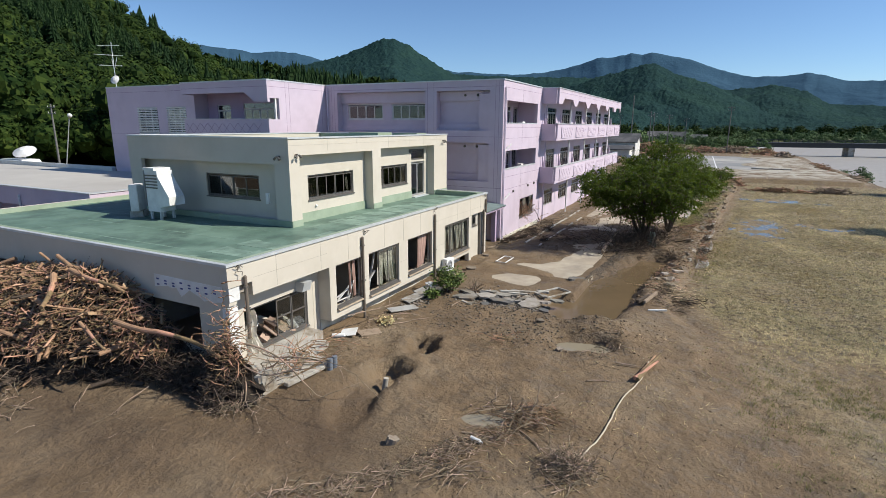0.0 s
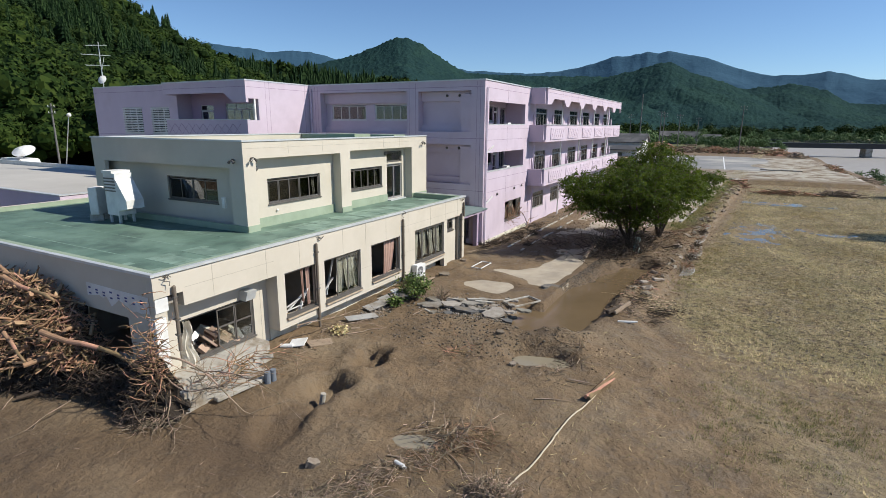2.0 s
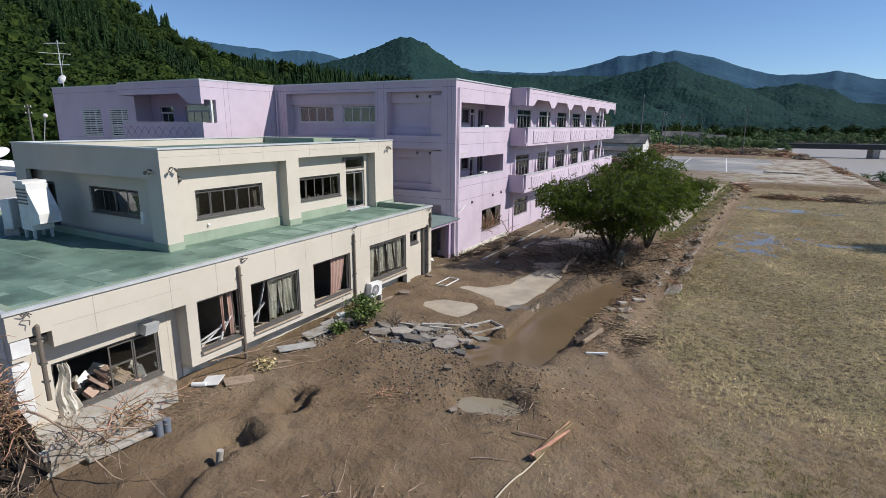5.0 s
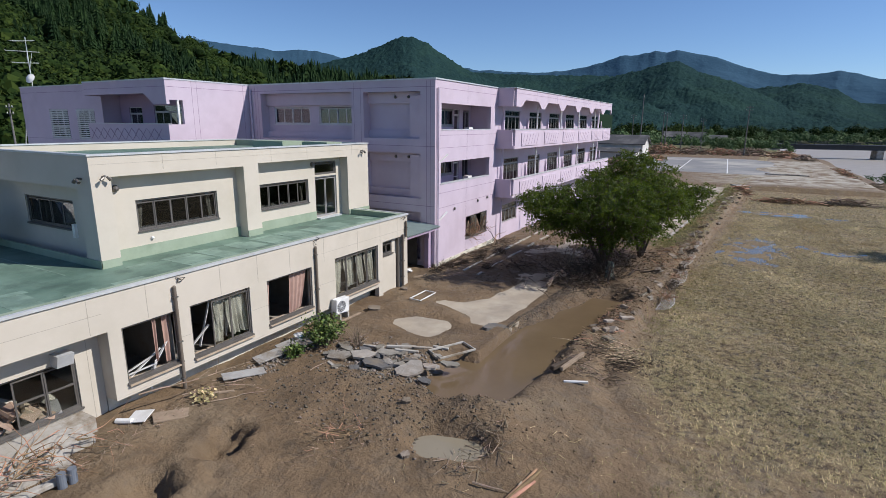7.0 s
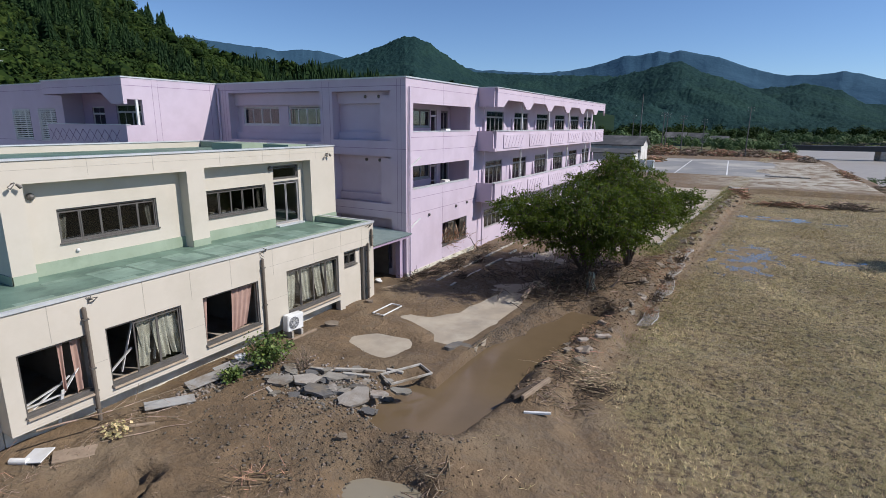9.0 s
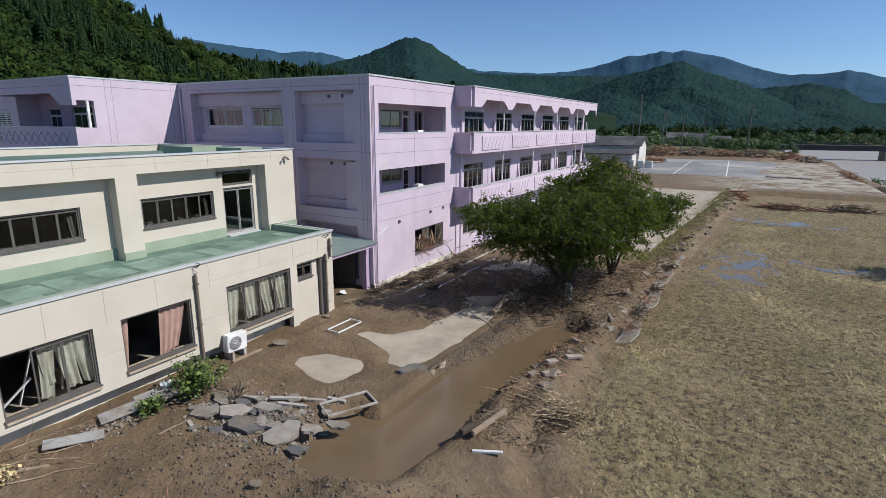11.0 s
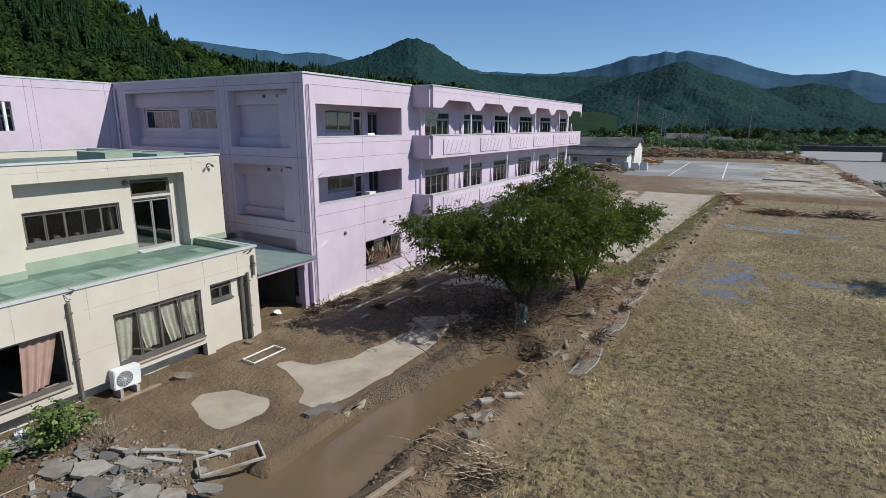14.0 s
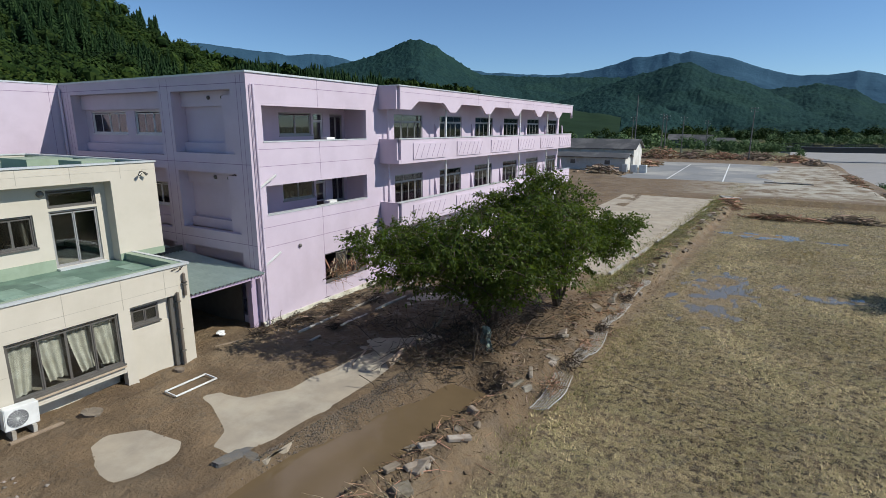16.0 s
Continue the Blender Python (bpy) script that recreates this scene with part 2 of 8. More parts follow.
# ---- helpers of this scene ----
def mesh_ob(name, verts, faces, material, parent=None, label=""):
    me = bpy.data.meshes.new(name)
    size = len(faces[0]) if len(faces) > 2000 and len({len(f) for f in faces}) == 1 else 0
    if size:
        v, f = np.asarray(verts, np.float32), np.asarray(faces, np.int32)
        me.vertices.add(len(v))
        me.vertices.foreach_set("co", v.ravel())
        me.loops.add(f.size)
        me.loops.foreach_set("vertex_index", f.ravel())
        me.polygons.add(len(f))
        me.polygons.foreach_set("loop_start", np.arange(0, f.size, size, dtype=np.int32))
        me.update(calc_edges=True)
    else:
        me.from_pydata(verts, [], faces)
    me.materials.append(material)
    me.update()
    ob = new(name, me)
    if parent is not None:
        ob.parent = parent
    return tagged(ob, label)


def part(name, bm, material, parent=None, label=""):
    if name in SPLIT and not isinstance(bm, list):
        bm = islands(bm)
    if isinstance(bm, list):
        if len(bm) == 1:
            return part_one(name, bm[0], material, parent, label)
        return [part_one(name, b, material, parent, label) for b in bm][-1]
    return part_one(name, bm, material, parent, label)


SPLIT = {"panel_joint", "wall_joint", "round_vent", "vent_cap", "flag_bracket", "groove", "louvre", "insulator", "bracket", "printed_mark"}


def islands(bm):
    """Cuts a bmesh into its loose pieces."""
    left, out = set(bm.verts), []
    while left:
        todo, got = [left.pop()], set()
        while todo:
            v = todo.pop()
            got.add(v)
            for e in v.link_edges:
                o = e.other_vert(v)
                if o in left:
                    left.remove(o)
                    todo.append(o)
        nb, key = bmesh.new(), {}
        for v in got:
            key[v] = nb.verts.new(v.co)
        for f in {f for v in got for f in v.link_faces}:
            nb.faces.new([key[v] for v in f.verts])
        out.append(nb)
    bm.free()
    return out


def part_one(name, bm, material, parent=None, label=""):
    if isinstance(bm, list):
        return [part(name, b, material, parent, label) for b in bm][-1]
    bmesh.ops.recalc_face_normals(bm, faces=bm.faces)
    me = bpy.data.meshes.new(name)
    bm.to_mesh(me)
    bm.free()
    me.materials.append(material)
    ob = new(name, me)
    if parent is not None:
        ob.parent = parent
    return tagged(ob, label)


def thing(name, label, category, place=(0, 0, 0), group="", kind=""):
    ob = new(name)
    ob.empty_display_size = 0.2
    ob.location = place
    return tagged(ob, label, category, group, kind)


def box(bm, x0, x1, y0, y1, z0, z1, turn=None):
    m = Matrix.Translation(((x0 + x1) / 2, (y0 + y1) / 2, (z0 + z1) / 2)) @ Matrix.Diagonal((abs(x1 - x0), abs(y1 - y0), abs(z1 - z0), 1))
    if turn is not None:
        m = turn @ m
    return bmesh.ops.create_cube(bm, size=1, matrix=m)["verts"]


def boxes(*rows):
    """One box, or a list of boxes that become pieces of their own."""
    made = []
    for r in rows:
        bm = bmesh.new()
        box(bm, *r)
        made.append(bm)
    return made[0] if len(made) == 1 else made


def bar(bm, a, b, r0, r1=None, sides=6):
    a, b = Vector(a), Vector(b)
    d = b - a
    m = Matrix.Translation((a + b) / 2) @ d.to_track_quat("Z", "Y").to_matrix().to_4x4()
    bmesh.ops.create_cone(bm, cap_ends=True, segments=sides, radius1=r0, radius2=r0 if r1 is None else r1, depth=d.length, matrix=m)


def flat(axis, plane, u, z):
    """A point of an upright plane: axis x is a wall facing along x, u then runs along y."""
    return (plane, u, z) if axis == "x" else (u, plane, z)


def holed(axis, outer, thick, u0, u1, z0, z1, holes):
    """An upright wall with real openings. outer: its outer plane; thick: towards its inner side (signed)."""
    us = sorted({u0, u1, *(h[0] for h in holes), *(h[1] for h in holes)})
    zs = sorted({z0, z1, *(h[2] for h in holes), *(h[3] for h in holes)})
    us, zs = [u for u in us if u0 <= u <= u1], [z for z in zs if z0 <= z <= z1]
    bm, seen = bmesh.new(), {}

    def solid(i, j):
        if not (0 <= i < len(us) - 1 and 0 <= j < len(zs) - 1):
            return False
        cu, cz = (us[i] + us[i + 1]) / 2, (zs[j] + zs[j + 1]) / 2
        return not any(h[0] < cu < h[1] and h[2] < cz < h[3] for h in holes)

    def v(i, j, k):
        key = (i, j, k)
        if key not in seen:
            seen[key] = bm.verts.new(flat(axis, outer + (thick if k else 0), us[i], zs[j]))
        return seen[key]

    for i in range(len(us) - 1):
        for j in range(len(zs) - 1):
            if not solid(i, j):
                continue
            for k in (0, 1):
                bm.faces.new((v(i, j, k), v(i + 1, j, k), v(i + 1, j + 1, k), v(i, j + 1, k)))
            for di, dj, a, b in ((-1, 0, (0, 0), (0, 1)), (1, 0, (1, 0), (1, 1)), (0, -1, (0, 0), (1, 0)), (0, 1, (0, 1), (1, 1))):
                if not solid(i + di, j + dj):
                    p, q = (i + a[0], j + a[1]), (i + b[0], j + b[1])
                    bm.faces.new((v(*p, 0), v(*q, 0), v(*q, 1), v(*p, 1)))
    return bm


def abox(bm, axis, p0, p1, u0, u1, z0, z1):
    if axis == "x":
        return box(bm, p0, p1, u0, u1, z0, z1)
    return box(bm, u0, u1, p0, p1, z0, z1)


def window(parent, axis, plane, out, u0, u1, z0, z1, panes=4, material=None, skip=(), transom=0.0, rail=0.0, name="window", sill=True, label="", glass=None):
    """A sliding window in its opening: outer frame, a sash and a pane each. out: +1 or -1, the side that faces outdoors."""
    material = material or BRONZE
    f, d = 0.055, 0.07
    p0, p1 = plane - out * 0.12, plane - out * (0.12 - d)
    bm = bmesh.new()
    abox(bm, axis, p0, p1, u0, u0 + f, z0, z1)
    abox(bm, axis, p0, p1, u1 - f, u1, z0, z1)
    abox(bm, axis, p0, p1, u0 + f, u1 - f, z1 - f, z1)
    abox(bm, axis, p0, p1, u0 + f, u1 - f, z0, z0 + f)
    top = z1 - f
    if transom:
        top = z1 - transom
        abox(bm, axis, p0, p1, u0 + f, u1 - f, top - 0.04, top + 0.03)
    w = part(name, bm, material, parent, label)
    step = (u1 - u0 - 2 * f) / panes
    for k in range(panes):
        if k in skip:
            continue
        a, b = u0 + f + k * step, u0 + f + (k + 1) * step
        off = out * (0.012 if k % 2 else -0.012)
        q0, q1 = p0 + out * 0.02 + off, p0 + out * 0.05 + off
        bm = bmesh.new()
        s = 0.042
        abox(bm, axis, q0, q1, a, a + s, z0 + f, top - 0.045)
        abox(bm, axis, q0, q1, b - s, b, z0 + f, top - 0.045)
        abox(bm, axis, q0, q1, a + s, b - s, z0 + f, z0 + f + s)
        abox(bm, axis, q0, q1, a + s, b - s, top - 0.045 - s, top - 0.045)
        if rail:
            zz = z0 + (z1 - z0) * rail
            abox(bm, axis, q0, q1, a + s, b - s, zz - 0.025, zz + 0.025)
        part("sash", bm, material, w)
        bm = bmesh.new()
        g = (q0 + q1) / 2
        abox(bm, axis, g - 0.004, g + 0.004, a + s, b - s, z0 + f + s, top - 0.045 - s)
        pn = part("pane", bm, glass or GLASS, w)
        pn.visible_shadow = False
    if transom:
        for k in range(panes if panes < 3 else panes // 2 + 1):
            m = panes if panes < 3 else panes // 2 + 1
            a, b = u0 + f + k * (u1 - u0 - 2 * f) / m, u0 + f + (k + 1) * (u1 - u0 - 2 * f) / m
            bm = bmesh.new()
            g = (p0 + p1) / 2
            abox(bm, axis, g - 0.004, g + 0.004, a + 0.02, b - 0.02, top + 0.03, z1 - f)
            part("pane", bm, glass or GLASS, w).visible_shadow = False
    if sill:
        bm = bmesh.new()
        abox(bm, axis, plane - out * 0.12, plane + out * 0.05, u0 - 0.03, u1 + 0.03, z0 - 0.05, z0 + 0.004)
        part("sill", bm, material, w)
    return w


def tufts(name, pts, heights, blades, width, material, lean=0.5, seed=1, label="", category="", kind="stuff"):
    """Many thin upright or leaning blades as one mesh."""
    rng = np.random.default_rng(seed)
    n = len(pts)
    p = np.repeat(np.asarray(pts, float), blades, 0)
    h = np.repeat(np.asarray(heights, float), blades) * rng.uniform(0.6, 1.2, n * blades)
    a = rng.uniform(0, 2 * np.pi, n * blades)
    ln = np.abs(rng.normal(0, lean, n * blades))
    base = p + np.c_[rng.normal(0, width * 3, (n * blades, 2)), np.zeros(n * blades)]
    tip = base + np.c_[np.cos(a) * np.sin(ln) * h, np.sin(a) * np.sin(ln) * h, np.cos(np.minimum(ln, 1.45)) * h + 0.02]
    side = np.c_[-np.sin(a + 0.7), np.cos(a + 0.7), np.zeros(n * blades)] * width / 2
    v = np.stack([base - side - [0, 0, 0.03], base + side - [0, 0, 0.03], tip], 1).reshape(-1, 3)
    ob = mesh_ob(name, v, np.arange(len(v)).reshape(-1, 3), material)
    return tagged(ob, label, category, "", kind)


def sticks(name, segs, material, label="", category="", kind="stuff", sides=5, parent=None):
    """Many tapered sticks (a, b, radius at a, radius at b) as one mesh."""
    A = np.array([s[0] for s in segs], float)
    B = np.array([s[1] for s in segs], float)
    r0 = np.array([s[2] for s in segs], float)
    r1 = np.array([s[3] for s in segs], float)
    d = B - A
    d /= np.linalg.norm(d, axis=1)[:, None] + 1e-9
    ref = np.where(np.abs(d[:, 2:3]) > 0.9, [[1.0, 0, 0]], [[0, 0, 1.0]])
    u = np.cross(d, ref)
    u /= np.linalg.norm(u, axis=1)[:, None] + 1e-9
    w = np.cross(d, u)
    rings = []
    for c, r in ((A, r0), (B, r1)):
        for k in range(sides):
            t = 2 * np.pi * k / sides
            rings.append(c + (u * np.cos(t) + w * np.sin(t)) * r[:, None])
    v = np.stack(rings, 1).reshape(-1, 3)
    faces = []
    for i in range(len(segs)):
        o = i * 2 * sides
        for k in range(sides):
            faces.append((o + k, o + (k + 1) % sides, o + sides + (k + 1) % sides, o + sides + k))
        faces.append(tuple(o + k for k in reversed(range(sides))))
        faces.append(tuple(o + sides + k for k in range(sides)))
    ob = mesh_ob(name, v.tolist(), faces, material, parent)
    return tagged(ob, label, category, "", kind)

# ---- cream two-storey building ----
ROOFPATCH = mat("newer_roof_patch", (0.235, 0.335, 0.265), (0.15, 0.225, 0.175), 1.6, 0.6, 0.1, 20, (0.09, 0.14, 0.11), 0.7, 0.6)
FX, RX = 0.40, -0.15        # front face, recessed near bay
cream = thing("cream_building", "cream panelled two-storey building with green flat roofs, flood-damaged", "building")
Y0, Y1, ZT = -22.93, -3.50, 3.75

# upper band and projecting bay of the ground floor
W = [(-18.05, -16.35, 0.95, 2.60), (-15.93, -13.60, 0.88, 2.60), (-12.82, -10.50, 0.96, 2.60), (-9.10, -6.04, 0.88, 2.62)]
part("front_band", holed("x", FX, -0.25, Y0 + 0.9, -18.42, 2.62, ZT - 0.06, []), CREAM, cream)
part("bay_wall", holed("x", FX, -0.25, -18.42, -6.0, 0.62, ZT - 0.06, W), CREAM, cream)
part("end_wall", holed("x", FX, -0.25, -6.0, Y1, -0.6, ZT - 0.06, [(-5.66, -4.00, 0.02, 2.68)]), CREAM, cream)
part("bay_side", boxes((RX, FX - 0.25, -18.42, -18.17, 0.62, 2.62)), CREAM, cream)
part("bay_soffit", boxes((RX - 0.1, FX - 0.004, -18.415, -6.004, 0.55, 0.616)), CREAM, cream)
part("plinth", boxes((RX - 0.2, RX + 0.02, -18.40, -6.0, -0.6, 0.55)), PLINTH, cream, "pale mud-splashed foundation strip")
part("recess_wall", holed("x", RX, -0.2, Y0 + 0.25, -18.42, -0.9, 2.62, [(-21.95, -19.05, 0.55, 1.98)]), CREAM, cream)
part("recess_soffit", boxes((RX, FX - 0.25, Y0 + 0.9, -18.43, 2.62, 2.70)), CREAM, cream)
part("corner_pier", boxes((FX - 0.266, FX, Y0, Y0 + 0.9, 3.05, ZT - 0.06), (FX - 0.27, FX - 0.05, Y0 + 0.02, Y0 + 0.32, 2.50, 3.05)), CREAM, cream)
# torn corner cladding with white wrap
part("torn_wrap", boxes((FX - 0.30, FX - 0.045, Y0 - 0.012, Y0 + 0.33, 0.9, 2.44), (FX - 0.04, FX - 0.02, Y0 + 0.03, Y0 + 0.42, 2.62, 3.02)), WHITE, cream, "torn white weather membrane")
# niche at the far end: small window and door
part("niche_wall", holed("x", FX - 0.22, -0.08, -5.66, -4.00, 0.02, 2.68, [(-5.55, -4.60, 1.95, 2.55)]), CREAM, cream)
window(cream, "x", FX - 0.16, 1, -5.55, -4.60, 1.95, 2.55, 2)
part("door_leaf", boxes((FX - 0.215, FX - 0.18, -5.6, -4.3, 0.05, 1.85)), CREAM, cream, "flush cream service door")
part("door_jamb", boxes((FX - 0.215, FX - 0.06, -4.25, -4.12, 0.05, 2.60)), BRONZE, cream)
# windows of the bay
w1 = window(cream, "x", FX, 1, *W[0], 2, skip=(0, 1), label="window with both sashes torn out")
window(cream, "x", FX, 1, *W[1], 3, skip=(0,), label="bronze sliding window with one sash gone")
window(cream, "x", FX, 1, *W[2], 2, skip=(0, 1), label="window opening with sashes gone")
window(cream, "x", FX, 1, *W[3], 4)
for a, b, c, d in W:
    part("window_shelf", boxes((FX - 0.45, FX + 0.10, a, b, c - 0.10, c - 0.052)), SHELF, cream, "pale timber window board")
window(cream, "x", RX, 1, -21.95, -19.05, 0.55, 1.98, 4, skip=(0, 1), rail=0.5, label="bronze window with two sashes missing")
# south face, mostly in shade
SW = [(-13.5, -9.2, 1.2, 2.5), (-6.6, -4.6, 0.0, 2.35), (-3.4, -0.9, 0.9, 2.3)]
part("south_wall", holed("y", Y0, 0.25, -17.5, FX - 0.27, -0.6, ZT - 0.06, SW), CREAM, cream)
for a, b, c, d in SW[:1]:
    window(cream, "y", Y0, -1, a, b, c, d, 4)
bm = bmesh.new()
rng = random.Random(5)
low = [(-2.85 + k * 0.2, 2.50 + 0.3 * rng.random() * (1 if k < 10 else 0.5)) for k in range(16)]
for y in (Y0 - 0.010, Y0 - 0.002):
    bm.faces.new([bm.verts.new((x, y, z)) for x, z in low + [(0.14, 3.06), (-2.85, 3.10)]])
bmesh.ops.bridge_loops(bm, edges=bm.edges[:])
bmesh.ops.triangulate(bm, faces=[f for f in bm.faces if len(f.verts) > 4])
part("torn_wrap", bm, WHITE, cream, "torn white weather membrane with blue marks")
bm = bmesh.new()
for k in range(16):
    a = -2.75 + (k % 8) * 0.36
    z = 2.93 - 0.12 * (k // 8) - 0.03 * (k % 3)
    box(bm, a, a + 0.12, Y0 - 0.014, Y0 - 0.0105, z, z + 0.05)
part("printed_mark", bm, mat("blue_print", (0.07, 0.08, 0.22)), cream, "unreadable blue printed bars")
part("north_wall", boxes((-17.5, FX - 0.27, Y1 - 0.25, Y1, -0.6, ZT - 0.06)), CREAM, cream)
part("west_wall", boxes((-17.75, -17.5, Y0, Y1, -0.6, ZT - 0.06)), CREAM, cream)
# roof deck and parapet
part("roof_deck", boxes((-17.5, FX - 0.25, Y0 + 0.25, Y1 - 0.25, 3.30, 3.47)), ROOFGREEN, cream, "weathered green waterproof roof coating")
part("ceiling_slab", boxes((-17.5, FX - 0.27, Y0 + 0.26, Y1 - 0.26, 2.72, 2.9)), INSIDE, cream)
part("upstand", boxes((FX - 0.33, FX - 0.252, Y0 + 0.33, Y1 - 0.33, 3.472, ZT - 0.062), (-17.4, FX - 0.252, Y0 + 0.252, Y0 + 0.328, 3.472, ZT - 0.062),
     (-17.4, FX - 0.252, Y1 - 0.328, Y1 - 0.252, 3.472, ZT - 0.062), (-17.49, -17.41, Y0 + 0.33, Y1 - 0.33, 3.472, ZT - 0.062)), GREENEDGE, cream)
part("parapet_cap", boxes((FX - 0.34, FX - 0.07, Y0 + 0.10, Y1 - 0.1, ZT - 0.06, ZT - 0.004), (-17.8, FX - 0.342, Y0 + 0.10, Y0 + 0.34, ZT - 0.06, ZT - 0.004),
     (-2.9, FX - 0.342, Y1 - 0.34, Y1 - 0.1, ZT - 0.06, ZT - 0.004)), GREENEDGE, cream, "pale green coated parapet top")
part("coping", boxes((FX - 0.068, FX + 0.05, Y0 - 0.05, Y1 + 0.05, ZT - 0.06, ZT + 0.02), (-17.8, FX - 0.07, Y0 - 0.05, Y0 + 0.098, ZT - 0.06, ZT + 0.02),
     (-2.9, FX - 0.07, Y1 - 0.098, Y1 + 0.05, ZT - 0.06, ZT + 0.018)), METAL, cream, "pale metal parapet coping")
r = random.Random(77)
for k in range(15):
    y = -21.9 + 1.28 * k
    for x, w in ((-0.62, 0.5), (-1.68, 0.52), (-2.4, 0.16)):
        if r.random() < 0.4 or (x < -2 and k > 12):
            continue
        part("membrane_patch", boxes((x - w, x + w, y - 0.6, y + 0.58 * r.uniform(0.2, 1.0), 3.44, 3.474 + 0.001 * (k % 3))), ROOFPATCH, cream)
part("membrane_seam", boxes(*((-12.5, -3.2, y, y + 0.05, 3.44, 3.4735) for y in (-21.3, -19.4, -17.6))), ROOFPATCH, cream)
# panel joints of the front
bm = bmesh.new()
for y in (-21.0, -18.85, -17.25, -14.75, -13.2, -11.65, -9.75, -7.55, -5.85, -4.4):
    box(bm, FX, FX + 0.003, y - 0.008, y + 0.008, 2.66, ZT - 0.07)
box(bm, FX, FX + 0.003, Y0 + 0.95, -18.5, 3.16, 3.172)
box(bm, FX, FX + 0.003, -9.9, -3.6, 3.0, 3.012)
for a, b in ((-16.3, -15.97), (-13.56, -12.86), (-10.46, -9.14)):
    box(bm, FX, FX + 0.003, a, b, 1.70, 1.712)
box(bm, RX, RX + 0.003, -18.75, -18.735, 0.0, 2.6)
part("panel_joint", bm, JOINT, cream)
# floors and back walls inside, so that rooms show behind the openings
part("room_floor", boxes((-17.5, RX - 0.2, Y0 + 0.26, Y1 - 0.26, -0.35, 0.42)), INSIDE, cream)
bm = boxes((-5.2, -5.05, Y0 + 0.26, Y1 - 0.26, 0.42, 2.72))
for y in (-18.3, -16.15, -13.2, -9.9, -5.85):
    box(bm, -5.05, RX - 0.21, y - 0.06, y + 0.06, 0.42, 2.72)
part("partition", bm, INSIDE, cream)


def rain_pipe(y, z0, z1, x=FX + 0.075, r=0.055):
    bm = bmesh.new()
    bar(bm, (x, y, z0), (x, y, z1), r, sides=10)
    bmesh.ops.create_uvsphere(bm, u_segments=10, v_segments=6, radius=r, matrix=pose(x, y, z1))
    p = part("rain_pipe", bm, PIPE, cream, "brown rain pipe with domed top")
    bm = bmesh.new()
    for z in (z0 + 0.5, (z0 + z1) / 2, z1 - 0.3):
        if z < z1:
            box(bm, FX - 0.01, x + r + 0.008, y - r - 0.015, y + r + 0.015, z - 0.02, z + 0.02)
    part("bracket", bm, BRONZE, p)
    return p


rain_pipe(-16.42, -0.1, 3.36)
rain_pipe(-10.30, -0.1, 3.36)
rain_pipe(-4.02, 0.1, 2.75)
rain_pipe(-3.72, 2.60, 3.38)
rain_pipe(-22.35, 1.35, 3.28)


def roof_outlet(y, seed):
    """A short bent spout with twisted wires at the parapet."""
    r = random.Random(seed)
    bm = bmesh.new()
    for k in range(3):
        p = Vector((FX + 0.02, y + 0.06 * k - 0.1, ZT - 0.12))
        for s in range(3):
            q = p + Vector((r.uniform(-0.02, 0.09), r.uniform(-0.16, 0.16), r.uniform(-0.12, 0.12)))
            bar(bm, p, q, 0.012, 0.012, 5)
            p = q
    part("wire_bracket", bm, BRONZE, cream, "bent lightning wire at the parapet")


for y, s in ((-22.5, 1), (-16.2, 2), (-10.25, 3), (-3.75, 4)):
    roof_outlet(y, s)

# vent hood over the near window
bm = boxes((RX, RX + 0.42, -19.62, -19.22, 1.98, 2.32))
for v in bm.verts:
    if v.co.x > RX + 0.2 and v.co.z < 2.1:
        v.co.x -= 0.12
part("vent_hood", bm, METAL, cream, "grey sheet-metal extractor hood")

# ---- upper storey ----
UX, UY0, UY1, UZ, UB = -2.93, -16.58, -2.24, 7.10, 3.47
UR = -3.42
H1, H2 = (-15.95, -10.62, UB + 0.003, 6.42), (-9.85, -3.98, UB + 0.003, 6.50)
part("upper_front", holed("x", UX, -0.18, UY0, UY1, UB + 0.003, UZ, [H1, H2]), CREAM, cream)
for a, b, c, d in (H1, H2):
    part("recess_side", boxes((UR, UX - 0.18, a - 0.2, a, UB + 0.003, d + 0.15), (UR, UX - 0.18, b, b + 0.2, UB + 0.003, d + 0.15)), CREAM, cream)
    part("recess_soffit", boxes((UR, UX - 0.18, a, b, d, d + 0.15)), CREAM, cream)
UW = [(-14.95, -11.62, 4.40, 5.50), (-9.53, -6.40, 4.40, 5.52), (-5.92, -4.33, 3.55, 5.57), (-5.92, -4.33, 5.66, 6.30)]
part("upper_recess_wall", holed("x", UR, -0.15, UY0 + 0.5, UY1 - 0.2, UB + 0.003, 6.60, UW), CREAM, cream)
window(cream, "x", UR, 1, *UW[0], 5, glass=GLASS2)
window(cream, "x", UR, 1, *UW[1], 5, glass=GLASS2)
window(cream, "x", UR, 1, *UW[2], 2, name="glazed_door", material=GREYAL, sill=False, label="bronze-framed glazed sliding door")
window(cream, "x", UR, 1, *UW[3], 1, sill=False)
part("door_step", boxes((UR - 0.1, UR + 0.28, -5.95, -4.3, 3.48, 3.545)), METAL, cream)
